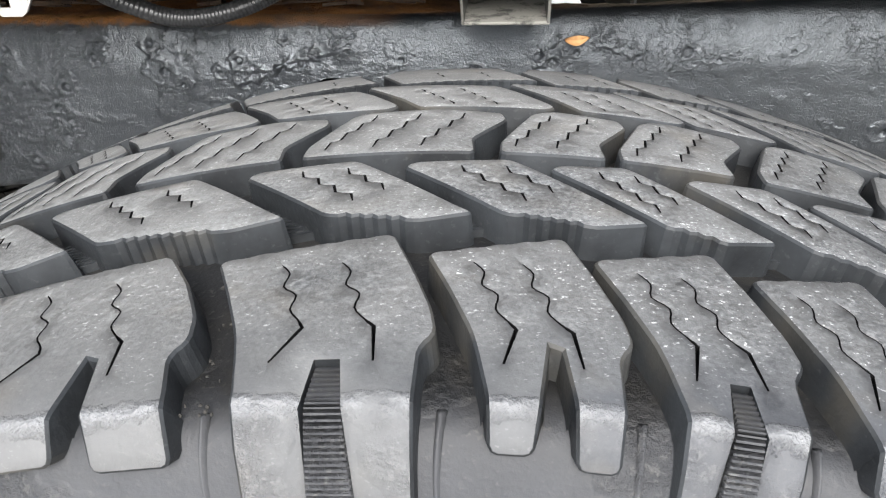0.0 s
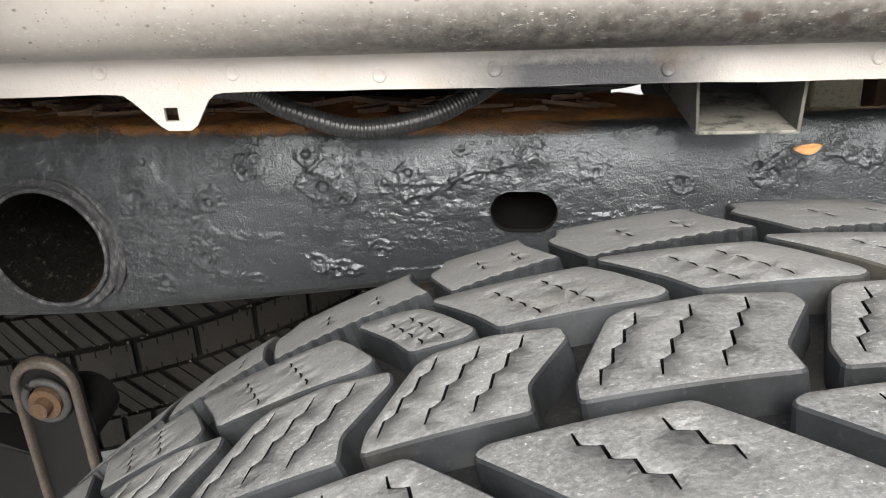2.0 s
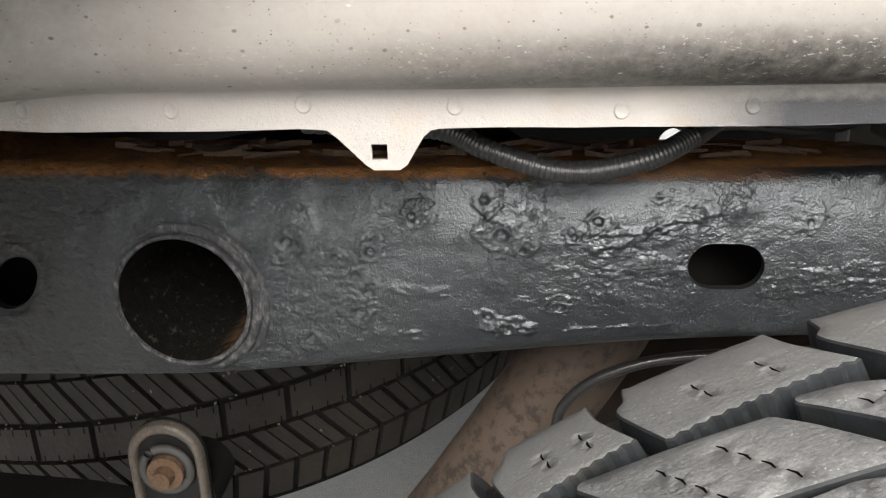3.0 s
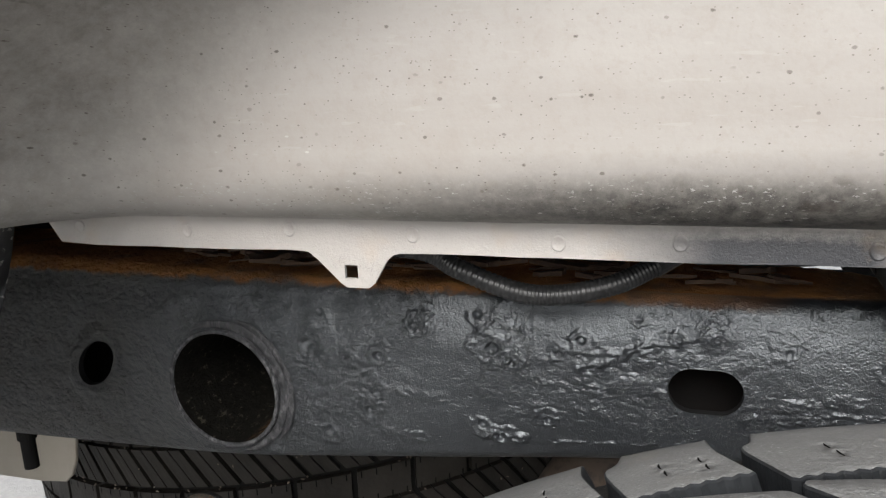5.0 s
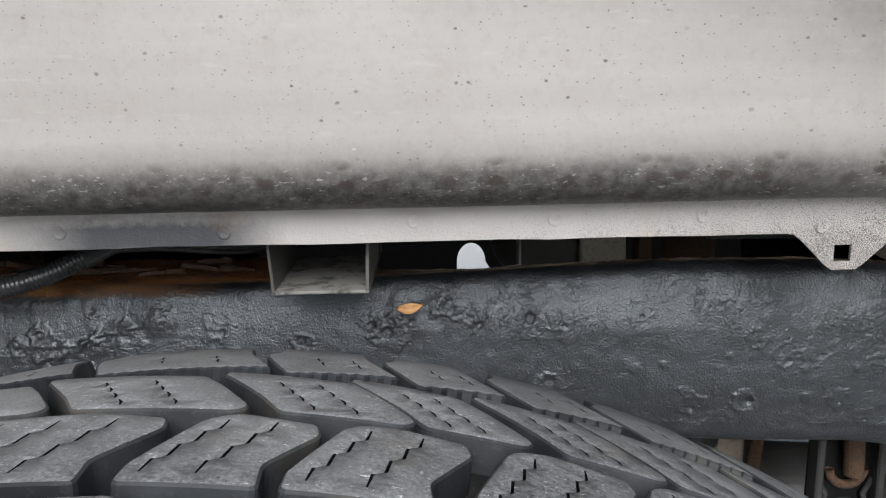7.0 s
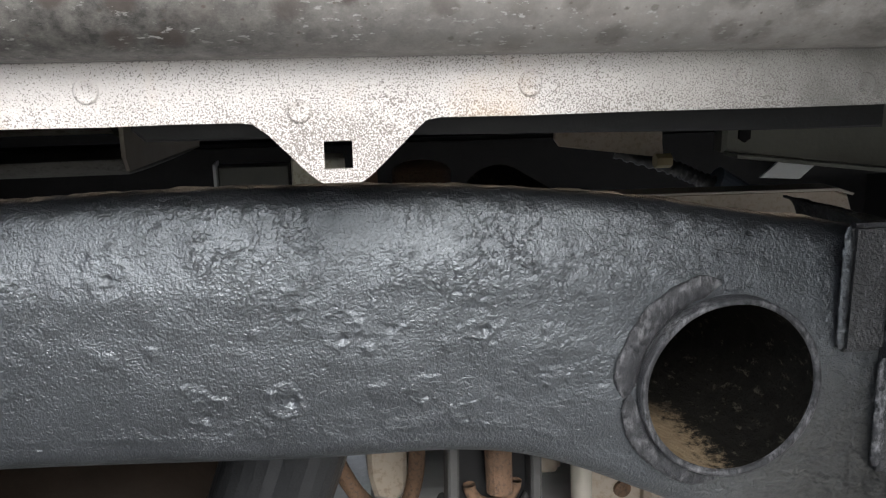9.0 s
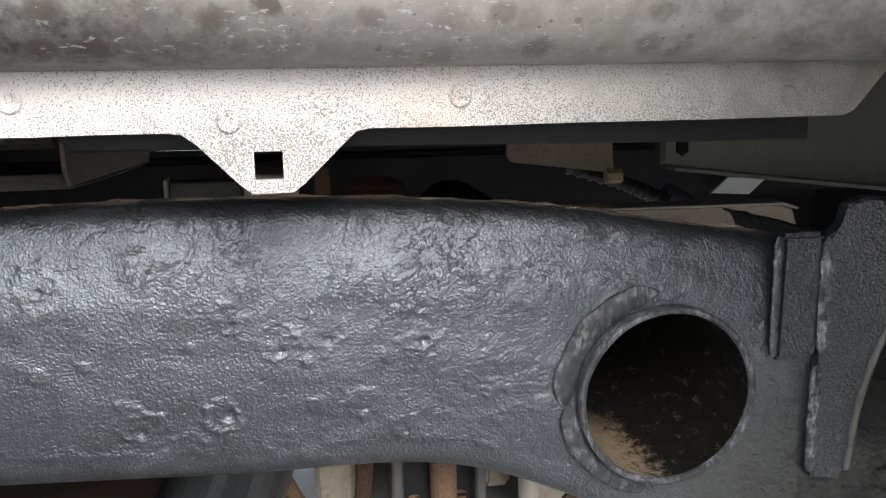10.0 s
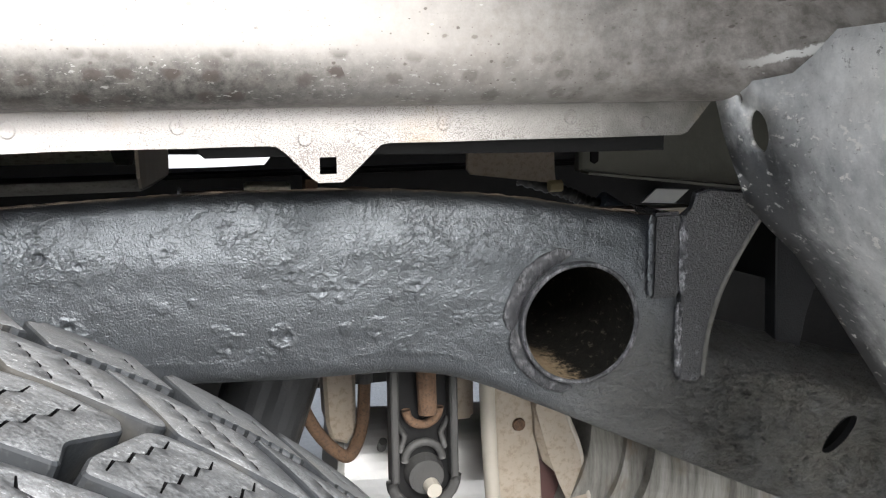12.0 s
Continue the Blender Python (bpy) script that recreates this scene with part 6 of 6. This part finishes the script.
def spare_rib(w0, w1, pitch, slant, count, cuts=0, ticks=0):
    """A row of blocks round the spare; cuts are thin slits through each block, ticks near-black patches laid on its
    edges in place of slits.
    """
    for i in range(count):
        s0 = (i - count / 2) * pitch
        verts, faces = [], []
        slices = cuts + 1
        for c in range(slices):
            a0 = s0 + (0.0030 if c == 0 else 0.0009) + pitch * c / slices
            a1 = s0 - (0.0030 if c == slices - 1 else 0.0009) + pitch * (c + 1) / slices
            steps, b0 = 2, len(verts)
            for h in (-0.009, 0.0):
                for k in range(steps + 1):
                    u = k / steps
                    verts.append(on_spare(a0 + (a1 - a0) * u, w0, h))
                    verts.append(on_spare(a0 + slant + (a1 - a0) * u, w1, h))
            m = 2 * (steps + 1)
            for k in range(steps):
                q, p = b0 + m + 2 * k, b0 + 2 * k
                faces += [(q, q + 2, q + 3, q + 1), (p, p + 2, q + 2, q), (p + 1, p + 3, q + 3, q + 1)]
            faces += [(b0, b0 + 1, b0 + m + 1, b0 + m), (b0 + m - 2, b0 + m - 1, b0 + 2 * m - 1, b0 + 2 * m - 2)]
        block = obj("tread_block", verts, faces, SPARE, spare)
        if ticks:
            tv, tf = [], []
            for k in range(ticks):
                a0 = s0 + pitch * (k + 0.5) / ticks
                for wa, wb in ((w1 - 0.007, w1 + 0.0002), (w0 - 0.0002, w0 + 0.006)):
                    b0 = len(tv)
                    tv += [on_spare(a0 + d, w, 0.0004) for d, w in ((-0.0007, wa), (0.0007, wa), (0.0007, wb), (-0.0007, wb))]
                    tf.append((b0, b0 + 1, b0 + 2, b0 + 3))
            tagged(obj("slit", tv, tf, SIPE, block), kind="stuff")


spare_rib(0.067, 0.103, 0.030, 0.004, 38)
spare_rib(0.0235, 0.0635, 0.034, -0.030, 34, 1)
spare_rib(-0.017, 0.017, 0.060, 0.0, 22, 0, 4)
spare_rib(-0.0615, -0.0215, 0.034, -0.030, 34, 1)
spare_rib(-0.103, -0.066, 0.030, 0.004, 38)

# grit caught in the grooves of the spare
grit = random.Random(9)
bm = bmesh.new()
for k in range(110):
    p = Vector(on_spare(grit.uniform(-0.20, 0.44), grit.choice((0.0205, -0.0195, -0.064, 0.065, 0.0205, -0.04, 0.045)) + grit.uniform(-0.003, 0.003), -0.001))
    turn = Matrix.Rotation(grit.uniform(0, 3), 4, "Y") @ Matrix.Diagonal((grit.uniform(0.0008, 0.0026), 0.0010, grit.uniform(0.0007, 0.0014), 1))
    bmesh.ops.create_icosphere(bm, subdivisions=1, radius=1.0, matrix=Matrix.Translation(p) @ turn)
tagged(part("stone_chip", bm, CHIP, spare, "pale grit caught in the tread"), "pale grit caught in the tread", kind="stuff")

shackle = thing("spring_shackle", "dark cast spring shackle with a rusty bolt", "spring shackle")
arc = [(-0.442 + 0.0245 * math.cos(a), 0.5665 + 0.0255 * math.sin(a)) for a in [math.pi * (1 - q / 14) for q in range(15)]]
bm = bmesh.new()
slab(bm, [(-0.466, 0.45), *arc, (-0.417, 0.45)], 0.556, 0.560, 0.001)
part("plate", bm, BLACK_STEEL, shackle)
outer_ = [(-0.466, 0.45), *arc, (-0.417, 0.45)]
inner_ = [(-0.4608, 0.4502), *[(-0.442 + 0.0190 * math.cos(a), 0.565 + 0.0195 * math.sin(a)) for a in [math.pi * (1 - q / 14) for q in range(15)]], (-0.4228, 0.4502)]
bm = bmesh.new()
rings_ = [[bm.verts.new((x, yy, z)) for x, z in loop] for loop, yy in ((outer_, 0.556), (outer_, 0.5515), ([(x * 0.75 + p * 0.25, z * 0.75 + q * 0.25) for (x, z), (p, q) in zip(outer_, inner_)], 0.5498), ([(x * 0.25 + p * 0.75, z * 0.25 + q * 0.75) for (x, z), (p, q) in zip(outer_, inner_)], 0.5498), (inner_, 0.5515), (inner_, 0.556))]
for ra, rb in zip(rings_, rings_[1:]):
    for q in range(len(ra) - 1):
        bm.faces.new((ra[q], ra[q + 1], rb[q + 1], rb[q]))
part("rim", bm, SHACKLE, shackle, "worn grey forged rim", True)
v, f = tube_along([(-0.4425 + 0.0155 * math.cos(a), 0.552, 0.558 + 0.0155 * math.sin(a)) for a in [math.pi * (-1.25 + 1.9 * q / 24) for q in range(25)]], 0.003, 8)
obj("boss_ring", v, f, CAST, shackle, "pale worn ring round the bolt", True)
bm = bmesh.new()
rod(bm, (-0.443, 0.560, 0.556), (-0.443, 0.549, 0.556), 0.0125, 0.0118, 28)
part("washer", bm, RUST, shackle, "rusty washer")
bm = bmesh.new()
rod(bm, (-0.443, 0.560, 0.556), (-0.443, 0.541, 0.556), 0.0075, 0.0062, 14)
part("bolt", bm, RUST, shackle, "rusty bolt end")
bm = bmesh.new()
rod(bm, (-0.438, 0.56, 0.53), (-0.438, 0.60, 0.53), 0.022, 0.022, 28)
part("bush", bm, DARK_PLASTIC, shackle)

spring = thing("leaf_spring", "dark rusty leaf spring pack hung from the shackle", "leaf spring")


def spring_z(x):
    return 0.40 + 0.04 * (x / (0.45 if x < 0 else 0.345)) ** 2


for k in range(4):
    x0, x1 = -0.45 + 0.08 * k, 0.345 - 0.07 * k
    xs_ = [x0 + (x1 - x0) * q / 16 for q in range(17)]
    bm = bmesh.new()
    slab(bm, [(x, spring_z(x) - 0.012 * k) for x in xs_] + [(x, spring_z(x) - 0.012 * k + 0.0105) for x in xs_[::-1]], 0.565, 0.63, 0.001)
    part("leaf", bm, BLACK_STEEL, spring)
arm = thing("hanger_arm", "black steel hanger arm behind the shackle", "hanger arm")
bm = bmesh.new()
slab(bm, [(-0.62, 0.44), (-0.455, 0.44), (-0.455, 0.489), (-0.4726, 0.4986), (-0.4975, 0.509), (-0.52, 0.513), (-0.62, 0.52)], 0.564, 0.60, 0.002)
part("plate", bm, BLACK_STEEL, arm)
axle = thing("rear_axle", "dark rear axle tube between the wheels", "axle")
bm = bmesh.new()
rod(bm, (0.0, 0.36, 0.395), (0.0, 1.55, 0.395), 0.045, 0.045, 28)
part("tube", bm, BLACK_STEEL, axle)
bm = bmesh.new()
bmesh.ops.create_uvsphere(bm, u_segments=36, v_segments=20, radius=0.15, matrix=Matrix.Translation((0.05, 0.93, 0.41)) @ Matrix.Diagonal((1.3, 0.9, 0.86, 1.0)))
part("differential", bm, BROWN_CAST, axle, "dark rusty brown casting", True)

exhaust = thing("exhaust_pipe", "rust-speckled brown exhaust pipe rising behind the wheel", "exhaust pipe")
line = spline([(-0.415, 0.74, 0.21), (-0.327, 0.71, 0.33), (-0.273, 0.70, 0.408), (-0.236, 0.70, 0.463), (-0.189, 0.70, 0.538), (-0.150, 0.71, 0.60), (-0.125, 0.73, 0.65)], 10)
v, f = tube_along(line, 0.040, 28)
obj("pipe", v, f, PIPE, exhaust, "", True)

cable = thing("brake_cable", "thin black cable bending round the exhaust pipe", "cable")
v, f = tube_along(spline([(-0.19, 0.63, 0.50), (-0.191, 0.625, 0.548), (-0.183, 0.62, 0.574), (-0.155, 0.618, 0.596), (-0.10, 0.618, 0.609), (0.05, 0.62, 0.615)], 12), 0.0038, 10)
obj("sheath", v, f, HOSE, cable, "", True)

guard = thing("splash_guard", "pale grey splash guard tab behind the wheel", "splash guard")
bm = bmesh.new()
slab(bm, [(-0.86, 0.64), (-0.6771, 0.64), (-0.6880, 0.535), (-0.6925, 0.510), (-0.7000, 0.4920), (-0.7085, 0.4835), (-0.7385, 0.4815), (-0.86, 0.482)], 0.71, 0.714, 0.001)
part("sheet", bm, PALE_METAL, guard)
clip = thing("hose_clip", "black plastic hose clip under the frame rail", "clip")
bm = bmesh.new()
rod(bm, (-0.655, 0.62, 0.60), (-0.655, 0.62, 0.555), 0.0062, 0.0062)
rod(bm, (-0.655, 0.62, 0.602), (-0.655, 0.62, 0.582), 0.0080, 0.0080)
part("body", bm, DARK_PLASTIC, clip)

# ---------------------------------------------------------------- below the rail, front end
shock = thing("shock_absorber", "black shock absorber tube beside the leaf spring", "shock absorber")
bm = bmesh.new()
rod(bm, (0.155, 0.66, 0.36), (0.265, 0.67, 0.66), 0.034, 0.034, 32)
part("body", bm, PLATE_COAT, shock)
bm = bmesh.new()
rod(bm, (0.209, 0.665, 0.508), (0.2125, 0.6653, 0.518), 0.0365, 0.0365, 32)
part("collar", bm, DARK_PLASTIC, shock)


hanger = thing("shackle_link", "dark cast shackle link with two worn bolts", "link")
foot = [(0.345 + 0.0235 * math.cos(a), 0.548 + 0.022 * math.sin(a)) for a in [math.pi * (1 + q / 12) for q in range(13)]]
bm = bmesh.new()
slab(bm, [(0.3225, 0.665), (0.3215, 0.56), *foot, (0.3685, 0.56), (0.367, 0.665)], 0.604, 0.609, 0.001)
part("back_plate", bm, BLACK_STEEL, hanger)
for xa, xb in ((0.3245, 0.3238), (0.3652, 0.3664)):
    bm = bmesh.new()
    slab(bm, [(xa - 0.003, 0.668), (xa + 0.003, 0.668), (xb + 0.0028, 0.55), (xb - 0.0024, 0.55)], 0.592, 0.606, 0.0012)
    part("side_rib", bm, CAST, hanger)
v, f = tube_along([(x - 0.0 * z, 0.598, z + 0.002) for x, z in foot], 0.004, 10)
obj("foot_rim", v, f, CAST, hanger, "", True)
# two arched webs that hold the bolts
for cz, r, w in ((0.6015, 0.012, 0.0032), (0.563, 0.0135, 0.003)):
    v, f = tube_along([(0.345 + r * math.cos(a), 0.599, cz + (1 if cz < 0.59 else -1) * r * math.sin(a)) for a in [math.pi * q / 16 for q in range(17)]], w, 10)
    obj("bolt_web", v, f, CAST if cz < 0.59 else RUST, hanger, "", True)
for side in (-1, 1):
    v, f = tube_along([(0.345 + side * 0.019, 0.601, 0.593), (0.345 + side * 0.013, 0.600, 0.582), (0.345 + side * 0.016, 0.601, 0.57)], 0.0022, 8)
    obj("cross_rib", v, f, CAST, hanger, "", True)
bm = bmesh.new()
rod(bm, (0.347, 0.598, 0.64), (0.3475, 0.594, 0.599), 0.0072, 0.0066, 18)
part("upper_bolt", bm, RUST, hanger, "rusty bolt shank")
bm = bmesh.new()
rod(bm, (0.346, 0.604, 0.552), (0.346, 0.594, 0.552), 0.0145, 0.0125, 26)
part("washer", bm, CAST, hanger)
bm = bmesh.new()
rod(bm, (0.3485, 0.60, 0.546), (0.3495, 0.585, 0.5455), 0.0058, 0.0054, 16)
part("lower_bolt", bm, PALE_METAL, hanger, "worn shiny bolt end")

tank = thing("silver_canister", "bright bare aluminium canister under the truck", "canister")
bm = bmesh.new()
rod(bm, (0.30, 0.77, 0.488), (0.45, 0.77, 0.478), 0.05, 0.05, 44)
part("body", bm, BRIGHT, tank)
bm = bmesh.new()
rod(bm, (0.297, 0.77, 0.4885), (0.303, 0.77, 0.488), 0.053, 0.053, 44)
part("end_band", bm, GREY_METAL, tank)
bm = bmesh.new()
rod(bm, (0.3364, 0.722, 0.52), (0.3364, 0.712, 0.53), 0.004, 0.0036, 10)
part("bolt", bm, CAST, tank)

drum = thing("muffler", "dusty beige muffler end with a rolled seam", "muffler")
v, f = tube_along(spline([(0.4105, 0.66, 0.625), (0.4095, 0.655, 0.588), (0.4105, 0.652, 0.5435), (0.4145, 0.655, 0.494), (0.419, 0.66, 0.45)], 10), 0.0062, 14)
obj("flange_rim", v, f, PALE_METAL, drum, "pale rolled rim", True)
bm = bmesh.new()
slab(bm, [(0.4105, 0.63), (0.4105, 0.54), (0.417, 0.45), (0.462, 0.45), (0.457, 0.514), (0.4485, 0.57), (0.4475, 0.63)], 0.662, 0.672, 0.003)
part("end_plate", bm, BEIGE, drum, "beige end plate")
bm = bmesh.new()
rod(bm, (0.4385, 0.664, 0.5535), (0.4385, 0.660, 0.5535), 0.0062, 0.005, 14)
part("drain_hole", bm, RUST, drum, "rust-stained drain hole")
lobe_l = [(0.4495, 0.600), (0.4493, 0.569), (0.4507, 0.545), (0.4578, 0.521), (0.4744, 0.5047), (0.4842, 0.4837), (0.489, 0.45)]
lobe_r = [(0.500, 0.45), (0.4962, 0.482), (0.4905, 0.514), (0.4857, 0.5338), (0.4759, 0.5581), (0.466, 0.58), (0.46, 0.60)]
bm = bmesh.new()
slab(bm, lobe_l + lobe_r, 0.652, 0.70, 0.005)
part("lobe", bm, BEIGE, drum, "beige rounded shell", )
v, f = tube_along(spline([(x + 0.001, 0.654, z) for x, z in lobe_r], 6), 0.0026, 10)
obj("seam", v, f, PALE_METAL, drum, "folded seam", True)
bm = bmesh.new()
rod(bm, (0.468, 0.69, 0.49), (0.468, 0.672, 0.49), 0.034, 0.032, 28)
part("gasket", bm, MAROON, drum, "dark maroon gasket")
bm = bmesh.new()
rod(bm, (0.478, 0.725, 0.515), (0.70, 0.76, 0.435), 0.078, 0.072, 44)
part("cone", bm, STREAKED, drum, "streaked grey-brown pipe")
for x0, z0, r in ((0.508, 0.506, 0.081), (0.535, 0.495, 0.08)):
    bm = bmesh.new()
    rod(bm, (x0, 0.729, z0), (x0 + 0.005, 0.730, z0 - 0.0018), r, r, 44)
    part("crimp", bm, STREAKED, drum)

crate = thing("beige_bracket", "dusty beige sheet bracket behind the link", "bracket")
bm = bmesh.new()
box(bm, (0.395, 0.70, 0.546), (0.4125, 0.73, 0.64), 0.003)
part("block", bm, BEIGE, crate)
bm = bmesh.new()
slab(bm, [(0.286, 0.64), (0.3145, 0.64), (0.3125, 0.545), (0.305, 0.536), (0.292, 0.5406), (0.2885, 0.555)], 0.70, 0.735, 0.003)
part("plate", bm, BEIGE, crate)

strut = thing("bent_pipe", "rusty brown bent pipe behind the shock absorber", "pipe")
v, f = tube_along(spline([(0.3205, 0.69, 0.65), (0.3185, 0.69, 0.5878), (0.3155, 0.69, 0.554), (0.306, 0.688, 0.5335), (0.296, 0.685, 0.5365), (0.278, 0.68, 0.56), (0.26, 0.68, 0.60)], 8), 0.0052, 12)
obj("bar", v, f, RUST, strut, "", True)
bm = bmesh.new()
rod(bm, (0.319, 0.69, 0.60), (0.3186, 0.69, 0.592), 0.0068, 0.0068, 14)
part("collar", bm, CAST, strut)
